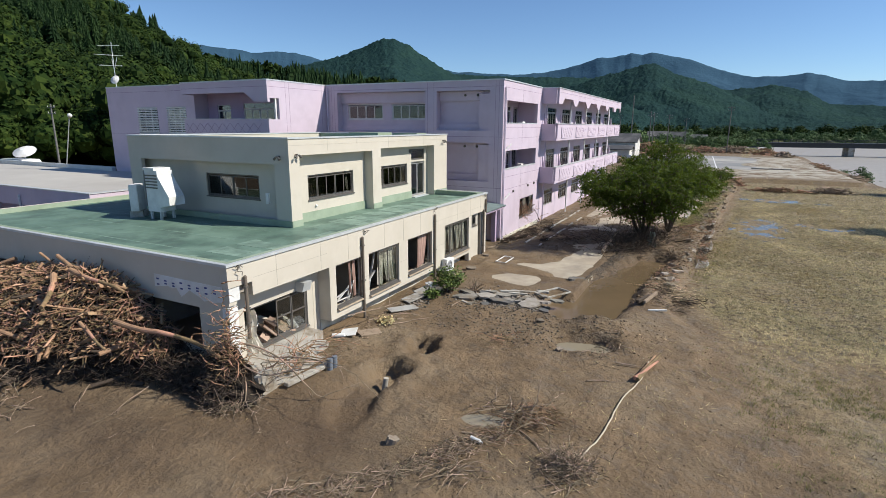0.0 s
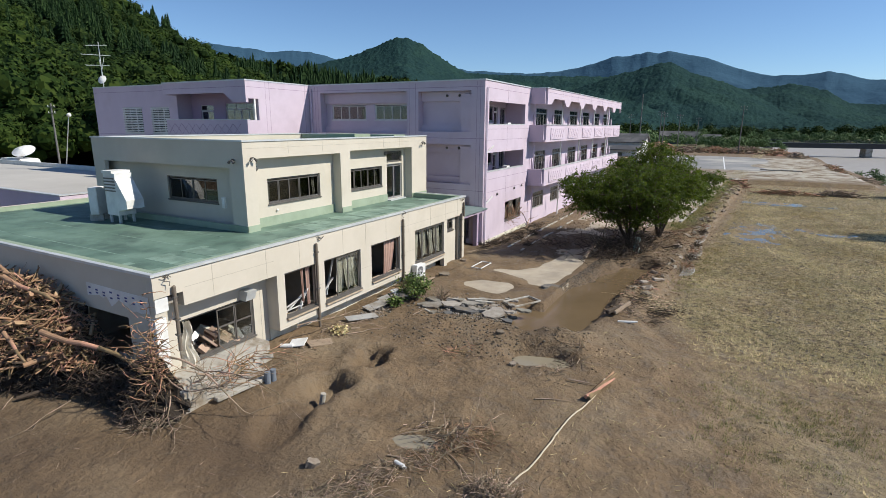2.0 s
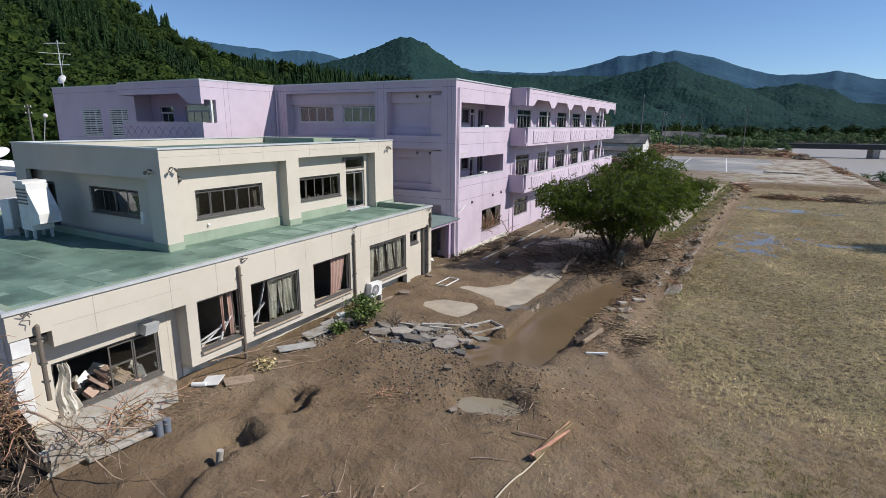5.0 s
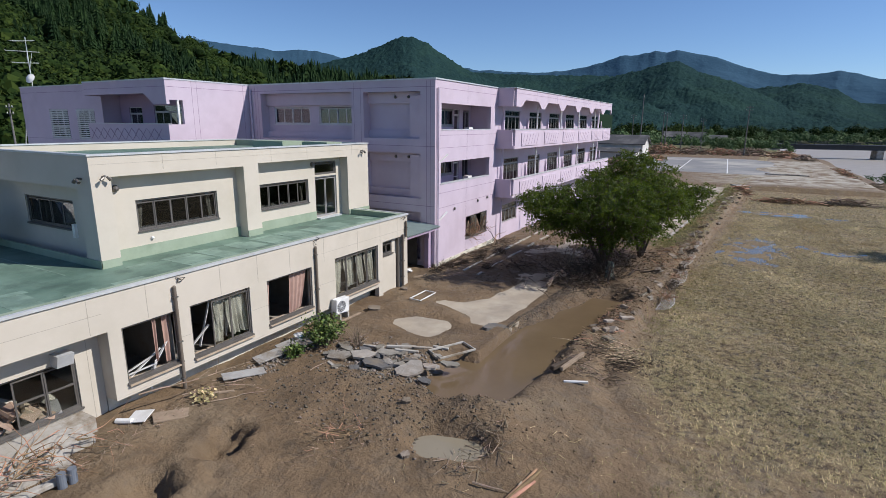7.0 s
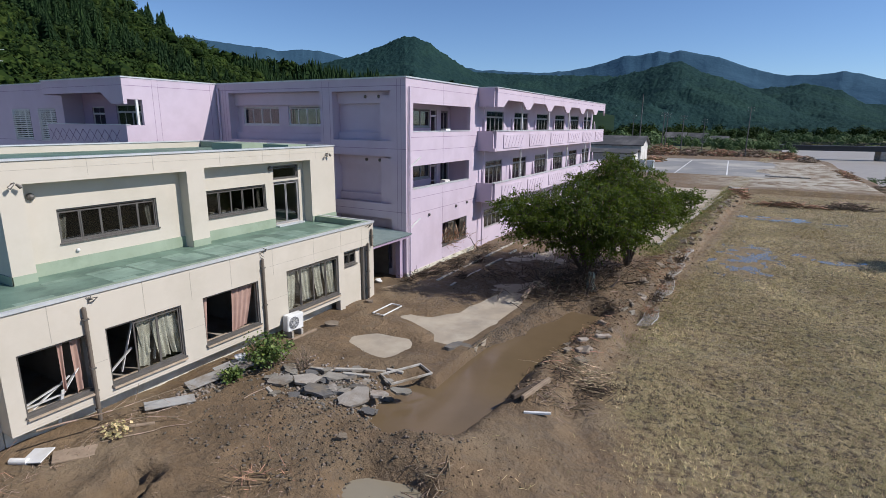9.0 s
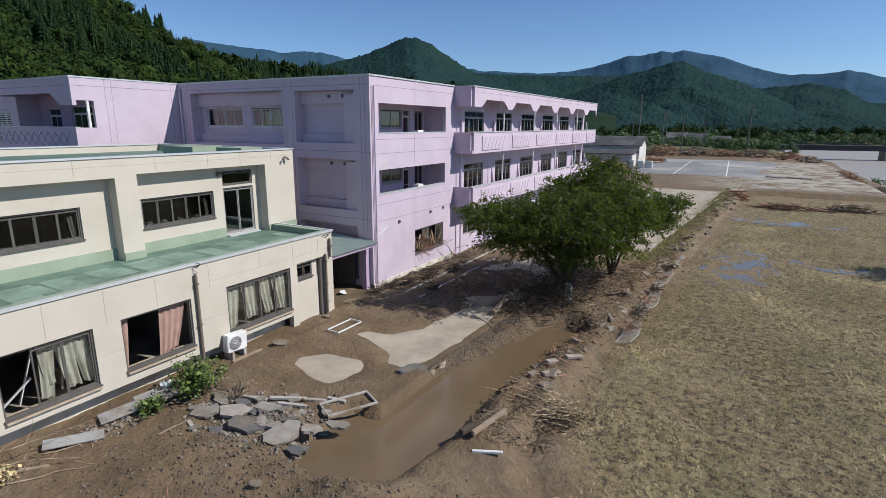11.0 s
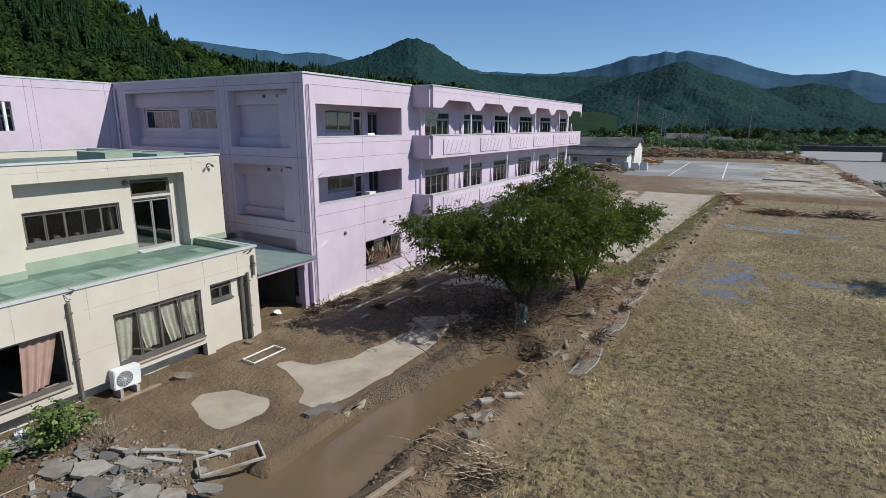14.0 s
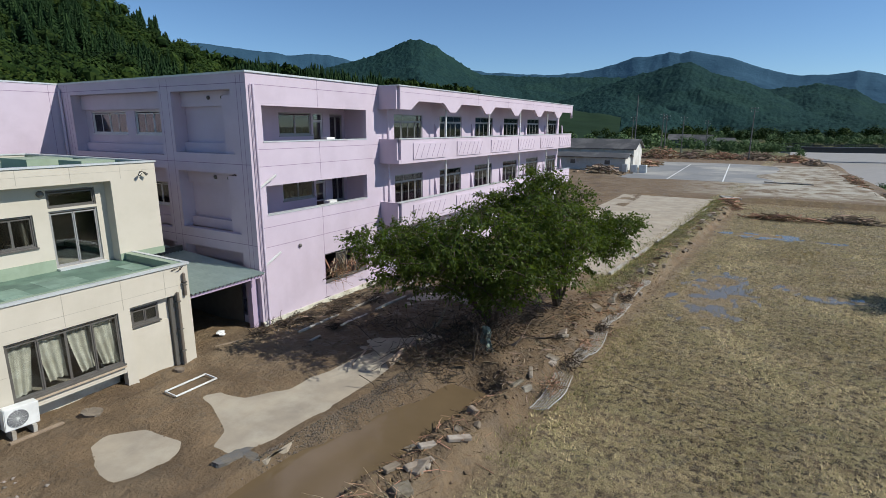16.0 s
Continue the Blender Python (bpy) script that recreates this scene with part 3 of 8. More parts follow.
part("upper_upstand", boxes((UR + 0.002, UR + 0.05, H1[0], H1[1], UB + 0.003, 3.88), (UR + 0.002, UR + 0.05, H2[0], -5.95, UB + 0.003, 3.88),
     (UX + 0.002, UX + 0.035, UY0 - 0.03, H1[0], UB + 0.003, 3.74), (UX + 0.002, UX + 0.035, H1[1], H2[0], UB + 0.003, 3.74),
     (UX + 0.002, UX + 0.035, H2[1], UY1, UB + 0.003, 3.74), (-12.9, UX + 0.035, UY0 - 0.035, UY0 - 0.002, UB + 0.003, 3.74)), GREENEDGE, cream, "green waterproof skirting")
# south face of the upper storey with its own recess
SH = (-12.3, -3.75, UB + 0.003, 6.05)
part("upper_south", holed("y", UY0, 0.18, -13.0, UX - 0.182, UB + 0.003, UZ, [SH]), CREAM, cream)
UWS = [(-8.45, -5.15, 4.45, 5.50), (-12.0, -11.1, 3.55, 5.5)]
part("upper_south_recess", holed("y", UY0 + 0.48, 0.15, -12.8, UX - 0.5, UB + 0.003, 6.3, UWS), CREAM, cream)
part("upper_south_soffit", boxes((SH[0], SH[1], UY0 + 0.18, UY0 + 0.48, 6.05, 6.2), (SH[1], SH[1] + 0.2, UY0 + 0.18, UY0 + 0.48, 3.48, 6.2)), CREAM, cream)
window(cream, "y", UY0 + 0.48, -1, *UWS[0], 4, glass=GLASS2)
window(cream, "y", UY0 + 0.48, -1, *UWS[1], 1, name="glazed_door", sill=False)
part("switch_box", boxes((-4.25, -4.1, UY0 - 0.09, UY0, 4.4, 4.85)), WHITE, cream, "small white wall box")
part("upper_north", boxes((-13.0, UX - 0.182, UY1 - 0.18, UY1, UB + 0.003, UZ)), CREAM, cream)
part("upper_west", boxes((-13.18, -13.0, UY0, UY1, UB + 0.003, UZ)), CREAM, cream)
part("upper_roof", boxes((-13.0, UX - 0.18, UY0 + 0.18, UY1 - 0.18, 6.55, 6.78)), ROOFGREEN, cream)
part("upper_coping", boxes((UX - 0.24, UX + 0.04, UY0 - 0.04, UY1 + 0.04, UZ, UZ + 0.06), (-13.2, UX - 0.242, UY0 - 0.04, UY0 + 0.24, UZ, UZ + 0.06),
     (-13.2, UX - 0.242, UY1 - 0.24, UY1 + 0.04, UZ, UZ + 0.06), (-13.22, -12.96, UY0 + 0.242, UY1 - 0.242, UZ, UZ + 0.06)), METAL, cream)
part("roof_upstand", boxes((-12.9, UX - 0.2, UY1 - 0.26, UY1 - 0.182, 6.782, UZ), (UX - 0.25, UX - 0.182, UY0 + 0.2, UY1 - 0.27, 6.782, UZ)), GREENEDGE, cream)
part("roof_hatch", boxes((-8.4, -6.2, -5.2, -3.6, 6.782, 7.22), (-5.6, -3.9, -4.4, -3.2, 6.782, 7.2)), GREENEDGE, cream, "low green roof kerb")
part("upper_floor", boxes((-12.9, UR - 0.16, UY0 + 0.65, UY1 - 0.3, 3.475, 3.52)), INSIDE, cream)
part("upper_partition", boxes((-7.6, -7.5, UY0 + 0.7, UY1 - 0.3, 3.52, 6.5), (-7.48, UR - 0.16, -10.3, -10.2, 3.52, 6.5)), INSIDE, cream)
bm = bmesh.new()
for y in (-14.1, -11.9, -9.1, -6.9, -5.3, -3.6):
    box(bm, UX, UX + 0.003, y - 0.008, y + 0.008, 6.55, UZ - 0.02)
box(bm, UX, UX + 0.003, UY0 + 0.02, UY1 - 0.02, 6.83, 6.84)
part("panel_joint", bm, JOINT, cream)


def wall_light(axis, place, out):
    """Twin floodlight heads on a short bracket."""
    bm = bmesh.new()
    x, y, z = place
    d = (1, 0) if axis == "x" else (0, -1)
    bar(bm, (x, y, z), (x + d[0] * 0.16, y + d[1] * 0.16, z + 0.03), 0.03)
    for s in (-1, 1):
        e = Vector((x + d[0] * 0.18, y + d[1] * 0.18, z))
        side = Vector((0, 1, 0)) if axis == "x" else Vector((1, 0, 0))
        bar(bm, e + side * 0.04 * s, e + side * 0.15 * s + Vector((0, 0, -0.1)), 0.035, 0.06, 8)
    part("flood_light", bm, BRONZE, cream, "small twin wall floodlight")


wall_light("x", (UX, -16.2, 6.45), 1)
wall_light("x", (UX, -2.85, 6.75), 1)
wall_light("y", (-3.4, UY0, 6.38), -1)
bm = bmesh.new()
for y, z in ((-15.6, 5.98), (-6.1, 6.2)):
    bmesh.ops.create_uvsphere(bm, u_segments=10, v_segments=6, radius=0.12, matrix=pose(UR + 0.04, y, z))
part("round_vent", bm, BRONZE, cream)
bm = bmesh.new()
bmesh.ops.create_uvsphere(bm, u_segments=10, v_segments=6, radius=0.06, matrix=pose(UR + 0.04, -14.5, 4.1))
part("tap", bm, WHITE, cream)

# ---- lilac three-storey building ----
lilac = thing("lilac_building", "lilac-painted three-storey concrete care building with long balconies", "building")
LZ = 10.6
LD = 9.0                     # depth of the blocks
FH = [(0.70, 7.40, 7.86, 9.30), (0.66, 7.35, 4.82, 6.04), (3.95, 7.15, 1.05, 2.45)]
part("east_wall", holed("x", 0.0, -0.25, 0.0, 8.43, -0.6, LZ - 0.07, FH), LILAC, lilac)
for a, b, c, d in FH[:2]:
    part("loggia_floor", boxes((-1.6, -0.25, 0.2, 8.2, c - 1.35, c - 1.15)), LILAC, lilac)
    wl = [(3.05, 5.12, c + 0.2, c + 1.25), (5.24, 5.94, c - 1.1, c + 1.25), (6.45, 7.4, c - 0.2, c + 1.22)]
    part("loggia_wall", holed("x", -1.6, -0.15, 0.2, 8.2, c - 1.35, d + 0.4, wl), LILAC, lilac)
    window(lilac, "x", -1.6, 1, *wl[0], 2, material=GREYAL, glass=GLASS2)
    window(lilac, "x", -1.6, 1, *wl[1], 1, name="glazed_door", material=WHITEAL, sill=False, transom=0.35, rail=0.45)
    window(lilac, "x", -1.6, 1, *wl[2], 2, material=GREYAL, glass=GLASS2)
    part("notice", boxes(*((-1.77, -1.76, y, y + 0.22, c + 0.28, c + 0.6) for y in (3.35, 3.65, 4.5))), WHITE, lilac, "white sheet of paper behind the glass")
    part("loggia_ceiling", boxes((-1.6, -0.25, 0.2, 8.2, d + 0.25, d + 0.4)), LILAC, lilac)
    part("loggia_side", boxes((-1.6, -0.25, 7.6, 7.75, c - 1.15, d + 0.25), (-1.6, -0.25, 0.2, 0.4, c - 1.15, d + 0.25)), LILAC, lilac)
    part("loggia_sill", boxes((-0.27, 0.02, a - 0.02, b + 0.02, c - 0.03, c + 0.02)), METAL, lilac)
    part("roof_hood", boxes((-0.62, -0.28, 4.75, 5.3, c - 0.5, c + 0.12)), WHITE, lilac, "white unit standing behind the loggia rail")
window(lilac, "x", 0.0, 1, *FH[2], 4, skip=(0, 2), label="smashed ground-floor window")
# corner pipe and joints of the east wall
bm = bmesh.new()
bar(bm, (0.07, 0.28, 0.1), (0.07, 0.28, 10.1), 0.05, sides=8)
bar(bm, (0.07, 0.16, 0.1), (0.07, 0.16, 10.1), 0.025, sides=6)
part("rain_pipe", bm, LPIPE, lilac)
bm = bmesh.new()
for z in (10.1, 7.55, 6.85, 4.3, 3.45):
    box(bm, 0, 0.003, 0.35, 8.4, z - 0.009, z + 0.009)
for z0, z1 in ((9.32, 10.5), (6.1, 7.8), (-0.3, 4.75)):
    box(bm, 0, 0.003, 3.93, 3.945, z0, z1)
part("wall_joint", bm, LJOINT, lilac)
bm = bmesh.new()
for y, z in ((1.2, 6.35), (1.2, 3.05)):
    bar(bm, (0.0, 0.35, z - 0.35), (0.25, 1.0, z + 0.15), 0.05, sides=6)
part("flag_bracket", bm, WHITE, lilac, "white slanting bracket")
bm = bmesh.new()
for y, z in ((2.35, 3.2), (5.6, 3.3), (7.1, 3.35)):
    bmesh.ops.create_uvsphere(bm, u_segments=8, v_segments=6, radius=0.09, matrix=pose(0.03, y, z))
part("vent_cap", bm, BRONZE, lilac)
part("plinth", boxes((-0.2, 0.06, 0.0, 8.4, -0.6, 0.25)), PLINTH, lilac)

# south face with deep window bays
B1 = [(-13.25, -5.75, z0, z1) for z0, z1 in ((7.2, 9.98), (3.85, 6.6), (0.4, 3.2))]
B2 = [(-4.85, -0.95, z0, z1) for z0, z1 in ((7.35, 9.92), (4.0, 6.55), (0.4, 3.2))]
part("south_wall", holed("y", 0.0, 0.3, -14.3, -0.252, -0.6, LZ - 0.07, B1 + B2), LILAC, lilac)
ws = []
for z in (8.08, 4.75, 1.35):
    ws += [(-12.72, -9.60, z, z + 1.1), (-8.85, -5.95, z, z + 1.1)]
slit = [(-1.35, -1.05, z, z + 1.1) for z in (7.95, 4.6)]
part("bay_wall", holed("y", 0.65, 0.15, -13.3, -0.9, -0.6, 10.2, ws + slit), LILAC, lilac)
for (a, b, c, d), top in zip(B1 + B2, (9.25, 5.9, 2.5, 9.3, 6.0, 2.6)):
    part("bay_header", boxes((a, b, 0.46, 0.648, top, d)), LILAC, lilac)
    part("bay_sill", boxes((a, b, 0.46, 0.648, c, c + 0.42)), LILAC, lilac)
    part("bay_side", boxes((a - 0.12, a - 0.002, 0.302, 0.648, c, d), (b + 0.002, b + 0.12, 0.302, 0.648, c, d)), LILAC, lilac)

for w in ws:
    window(lilac, "y", 0.65, -1, *w, 4, material=WHITEAL, glass=GLASS2)
for w in slit:
    window(lilac, "y", 0.65, -1, *w, 1, material=WHITEAL, glass=GLASS2)
bm = bmesh.new()
for x in (-13.75, -13.5, -5.55, -5.05, -0.55, -0.3):
    box(bm, x - 0.009, x + 0.009, -0.003, 0, 0.2, 10.45)
for z in (10.15, 6.95, 3.6):
    box(bm, -14.2, -0.02, -0.0035, -0.0005, z - 0.011, z + 0.011)
part("wall_joint", bm, LJOINT, lilac)
bm = bmesh.new()
for z in (9.65, 6.3):
    for x in (-2.9, -2.0):
        bmesh.ops.create_uvsphere(bm, u_segments=8, v_segments=6, radius=0.09, matrix=pose(x, 0.44, z))
part("vent_cap", bm, BRONZE, lilac)
bm = bmesh.new()
bar(bm, (-14.1, -0.09, 0.2), (-14.1, -0.09, 10.3), 0.06, sides=8)
part("rain_pipe", bm, LPIPE, lilac)
part("roof", boxes((-14.3, -0.25, 0.3, 38.3, 10.2, 10.42), (-33.0, -14.32, -4.75, 8, 10.2, 10.42)), ROOFGREY, lilac)
part("coping", boxes((-0.3, 0.05, -0.05, 8.38, LZ - 0.07, LZ), (-14.25, -0.302, -0.05, 0.33, LZ - 0.07, LZ), (-14.33, -14.27, -6.0, 0.33, LZ - 0.07, LZ - 0.002)), METAL, lilac)
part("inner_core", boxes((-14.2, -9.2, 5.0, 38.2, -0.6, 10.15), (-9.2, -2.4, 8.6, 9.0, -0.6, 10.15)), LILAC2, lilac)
for z in (0.2, 3.6, 6.9):
    part("storey_floor", boxes((-9.2, -0.3, 9.0, 38.2, z - 0.2, z), (-14.2, -2.4, 0.82, 4.98, z - 0.2, z)), INSIDE, lilac)

# balcony wing
BX, BE = 1.3, 38.0
BY = [9.0 + 4.92 * k for k in range(7)]
bw = []
for z in (7.05, 3.7, 0.35):
    for k in range(6):
        y = 9.85 + 4.92 * k
        bw.append((y, y + 2.9, z + (0.0 if z > 1 else 0.75), z + 2.1))
part("wing_wall", holed("x", 0.0, -0.25, 8.43, BE, -0.6, LZ - 0.10, bw), LILAC, lilac)
for w in bw:
    window(lilac, "x", 0.0, 1, *w, 4, material=GREYAL, transom=0.38, sill=False, glass=GLASS2)
part("wing_end_wall", boxes((-14.3, -0.252, BE - 0.25, BE, -0.6, LZ - 0.07)), LILAC, lilac)
# scalloped fascia over the top balcony
def scallop(axis, front, back, top, low):
    """A board with a cut lower edge: columns from the edge up to the top."""
    bm = bmesh.new()
    rows = [[bm.verts.new(flat(axis, p, u, z)) for p in (front, back) for z in (zl, top)] for u, zl in low]
    for a, b in zip(rows, rows[1:]):
        bm.faces.new((a[0], b[0], b[1], a[1]))
        bm.faces.new((a[2], a[3], b[3], b[2]))
        bm.faces.new((a[0], a[2], b[2], b[0]))
        bm.faces.new((a[1], b[1], b[3], a[3]))
    for e in (rows[0], rows[-1]):
        bm.faces.new((e[0], e[1], e[3], e[2]))
    return bm


low = [(8.62, 9.36), (9.62, 9.36)]
for k in range(6):
    y = 9.62 + 4.92 * k
    low += [(y + 0.75, 9.82), (y + 3.45, 9.82), (y + 4.2, 9.32)]
    if k < 5:
        low += [(y + 4.92, 9.32)]
low = [p for p in low if p[0] < BE] + [(BE, 9.32)]
bm = scallop("x", BX, BX - 0.16, LZ - 0.08, low)
part("fascia", bm, LILAC, lilac, "scalloped lilac fascia board")
part("fascia_return", boxes((0.002, BX - 0.16, 8.46, 8.62, 9.36, LZ - 0.08)), LILAC, lilac)
part("balcony_roof", boxes((0.0, BX - 0.16, 8.62, BE, 9.95, 10.15)), LILAC, lilac)
part("fascia_coping", boxes((-0.25, BX + 0.05, 8.43, BE + 0.05, LZ - 0.079, LZ - 0.03)), METAL, lilac)
bm = bmesh.new()
for k in range(6):
    y = 12.6 + 4.92 * k
    box(bm, BX, BX + 0.003, y - 0.008, y + 0.008, 9.85, 10.55)
box(bm, BX, BX + 0.003, 8.7, BE, 10.22, 10.235)
part("wall_joint", bm, LJOINT, lilac)
for z in (6.55, 3.2):
    part("balcony_slab", boxes((0.0, BX - 0.02, 8.45, BE, z, z + 0.2)), LILAC, lilac)
    part("balcony_parapet", boxes((BX - 0.15, BX, 8.62, BE, z, z + 1.28), (0.0, BX - 0.152, 8.46, 8.62, z, z + 1.28), (0.0, BX - 0.152, BE - 0.15, BE, z, z + 1.28)), LILAC, lilac)
    part("parapet_coping", boxes((BX - 0.2, BX + 0.04, 8.42, BE, z + 1.281, z + 1.33)), METAL, lilac)
    for k in range(6):
        y = 9.75 + 4.92 * k
        pan = part("relief_panel", boxes((BX, BX + 0.05, y, y + 3.5, z + 0.18, z + 1.05)), LILAC, lilac)
        bm = bmesh.new()
        for s in range(6):
            a = y + 0.15 + s * 0.58
            bar(bm, (BX + 0.052, a, z + 0.25), (BX + 0.052, a + 0.42, z + 0.98), 0.012, sides=4)
        part("groove", bm, LJOINT, pan)
for k, y in enumerate((8.9, 13.9, 19.95, 25.6, 31.9)):
    bm = bmesh.new()
    bar(bm, (BX - 0.35 if k else 0.3, y, 0.2), (BX - 0.35 if k else 0.3, y, 9.9), 0.06, sides=8)
    part("rain_pipe", bm, WHITE if k else LPIPE, lilac)
for k in range(7):
    y = 9.3 + 4.92 * k
    for z in (6.75, 3.4):
        fin = boxes((0.002, 0.35, y - 0.09, y + 0.09, z, z + 1.9))
        for v in fin.verts:
            if v.co.x > 0.2 and v.co.z > z + 1:
                v.co.x = 0.05
        part("fin_wall", fin, LILAC, lilac)

# left wing
WX0, WX1, WY, WF = -33.1, -14.3, -5.0, -6.0
gr = [(-29.35, -26.9, 6.95, 8.98), (-25.8, -23.6, 6.95, 8.98)]
part("wing_south", holed("y", WY, 0.3, WX0, -22.8, -0.6, LZ - 0.07, gr), LILAC, lilac)
part("wing_south_low", boxes((-22.6, WX1, WF, WF + 0.2, -0.6, 8.02), (-22.6, -22.4, WF + 0.2, WY, -0.6, 8.02)), LILAC, lilac)
part("terrace_floor", boxes((-22.4, WX1 - 0.2, WF + 0.2, -3.8, 6.6, 6.8)), LILAC, lilac)
part("terrace_side", boxes((-22.8, -22.6, WY, -3.8, 6.0, LZ - 0.07)), LILAC, lilac)
tw = [(-21.6, -20.2, 7.0, 9.1), (-18.9, -15.8, 7.0, 9.2)]
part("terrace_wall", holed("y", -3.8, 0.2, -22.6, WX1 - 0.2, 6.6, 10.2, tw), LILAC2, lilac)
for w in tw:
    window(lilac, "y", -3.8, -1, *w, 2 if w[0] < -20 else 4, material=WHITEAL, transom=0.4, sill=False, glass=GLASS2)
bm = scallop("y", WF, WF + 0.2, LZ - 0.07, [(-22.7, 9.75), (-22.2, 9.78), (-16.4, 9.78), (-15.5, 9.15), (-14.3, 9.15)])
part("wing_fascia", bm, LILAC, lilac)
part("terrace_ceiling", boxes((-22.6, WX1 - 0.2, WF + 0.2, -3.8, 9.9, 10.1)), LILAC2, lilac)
part("wing_east", holed("x", WX1, -0.2, WF + 0.2, 0.0, -0.6, LZ - 0.075, [(WF + 0.2, -4.95, 8.02, 9.4)]), LILAC, lilac)
part("corner_post", boxes((WX1 - 0.14, WX1 - 0.02, WF + 0.7, WF + 0.82, 8.02, 9.4)), WHITE, lilac)
part("terrace_coping", boxes((-22.6, WX1 + 0.03, WF - 0.03, WF + 0.23, 8.02, 8.06)), METAL, lilac)
part("fascia_side", boxes((-22.7, -22.5, WF + 0.2, WY, 9.75, LZ - 0.07)), LILAC, lilac)
part("wing_coping", boxes((WX0, -22.7, WY - 0.05, WY + 0.33, LZ - 0.07, LZ), (-22.7, WX1 + 0.04, WF - 0.05, WF + 0.23, LZ - 0.068, LZ + 0.001)), METAL, lilac)
part("wing_west", boxes((WX0, WX0 + 0.25, WY + 0.3, 8, -0.6, LZ - 0.07)), LILAC, lilac)
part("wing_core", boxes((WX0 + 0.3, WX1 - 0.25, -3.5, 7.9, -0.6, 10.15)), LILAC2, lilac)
bm = bmesh.new()
for k in range(10):
    a = -22.4 + k * 0.75
    for s in (0, 1):
        bar(bm, (a + 0.7 * s, WF - 0.01, 7.05), (a + 0.7 * (1 - s), WF - 0.01, 7.75), 0.014, sides=4)
box(bm, WX0, -22.8, WY - 0.004, WY - 0.001, 10.13, 10.15)
box(bm, -22.6, WX1, WF - 0.004, WF - 0.001, 10.13, 10.15)
box(bm, WX0, -22.8, WY - 0.004, WY - 0.001, 6.9, 6.92)
for y in (-4.3, -3.95, -0.5):
    box(bm, WX1 + 0.001, WX1 + 0.004, y - 0.008, y + 0.008, 3, 10.5)
box(bm, WX1 + 0.001, WX1 + 0.004, -5.9, -0.1, 10.12, 10.14)
part("wall_joint", bm, LJOINT, lilac)
for a, b, c, d in gr:
    window(lilac, "y", WY, -1, a, b, c, d, 3, material=WHITEAL, rail=0.4, glass=GLASS2)
    bm = bmesh.new()
    for k in range(15):
        z = c + 0.08 + k * 0.13
        box(bm, a, b, WY - 0.03, WY - 0.012, z, z + 0.075)
    part("louvre", bm, WHITE, lilac)

# aerial mast on the roof
mast = thing("aerial_mast", "grey rooftop aerial mast with yagi antennas and a dish", "antenna", (-32.9, -4.2, 10.4))
mast.scale = (0.68, 0.68, 0.68)
bm = bmesh.new()
bar(bm, (0, 0, 0), (0, 0, 5.6), 0.05)
part("mast_pole", bm, METAL, mast)
for z, ln, yaw in ((5.2, 1.6, 20), (4.1, 1.9, 60), (2.9, 1.6, 40)):
    bm = bmesh.new()
    c, s = math.cos(radians(yaw)), math.sin(radians(yaw))
    bar(bm, (-ln * c, -ln * s, z), (ln * c * 0.6, ln * s * 0.6, z), 0.03)
    for k in range(9):
        u = -ln + k * ln * 1.55 / 8
        h = 0.45 - 0.02 * k
        bar(bm, (u * c - h * s, u * s + h * c, z + 0.03), (u * c + h * s, u * s - h * c, z + 0.03), 0.016, sides=4)
    part("yagi_antenna", bm, METAL, mast)
bm = bmesh.new()
bmesh.ops.create_cone(bm, cap_ends=True, segments=20, radius1=0.55, radius2=0.15, depth=0.2, matrix=pose(0.25, -0.3, 1.3, 65, 0, 20))
part("dish", bm, WHITE, mast)
bm = bmesh.new()
bar(bm, (0, 0, 2.3), (0.5, 0.2, 3.9), 0.03)
bar(bm, (0, 0, 2.3), (-0.4, 0.1, 3.7), 0.03)
part("stay", bm, METAL, mast)

# low annex with grey roof
annex = thing("low_annex", "low lilac annex with a wide grey flat roof", "building")
part("fascia", boxes((-52, -18.2, -15.9, -15.65, 2.75, 3.85), (-18.45, -18.2, -15.648, -6.2, 2.75, 3.85)), LILAC, annex)
part("roof", boxes((-52, -18.45, -15.65, -5.02, 3.4, 3.75)), ROOFGREY, annex)
part("coping", boxes((-52, -18.15, -15.95, -15.6, 3.85, 3.9), (-18.5, -18.15, -15.598, -6.2, 3.85, 3.9), (-52, -33.2, -5.3, -5.0, 3.75, 4.1)), METAL, annex)
part("back_wall", boxes((-52, -19.5, -13.6, -13.4, -0.6, 3.4)), LILAC2, annex)
part("side_wall", boxes((-18.44, -18.22, -15.6, -6.2, -0.6, 2.75)), LILAC, annex)
for x in (-47, -41, -35, -29.5, -24.6, -20.8):
    part("column", boxes((x - 0.3, x + 0.3, -15.85, -15.3, -0.6, 2.75)), LILAC, annex)
bm = bmesh.new()
bar(bm, (-25.4, -16.0, -0.4), (-25.4, -16.0, 3.4), 0.07)
part("rain_pipe", bm, WHITE, annex)

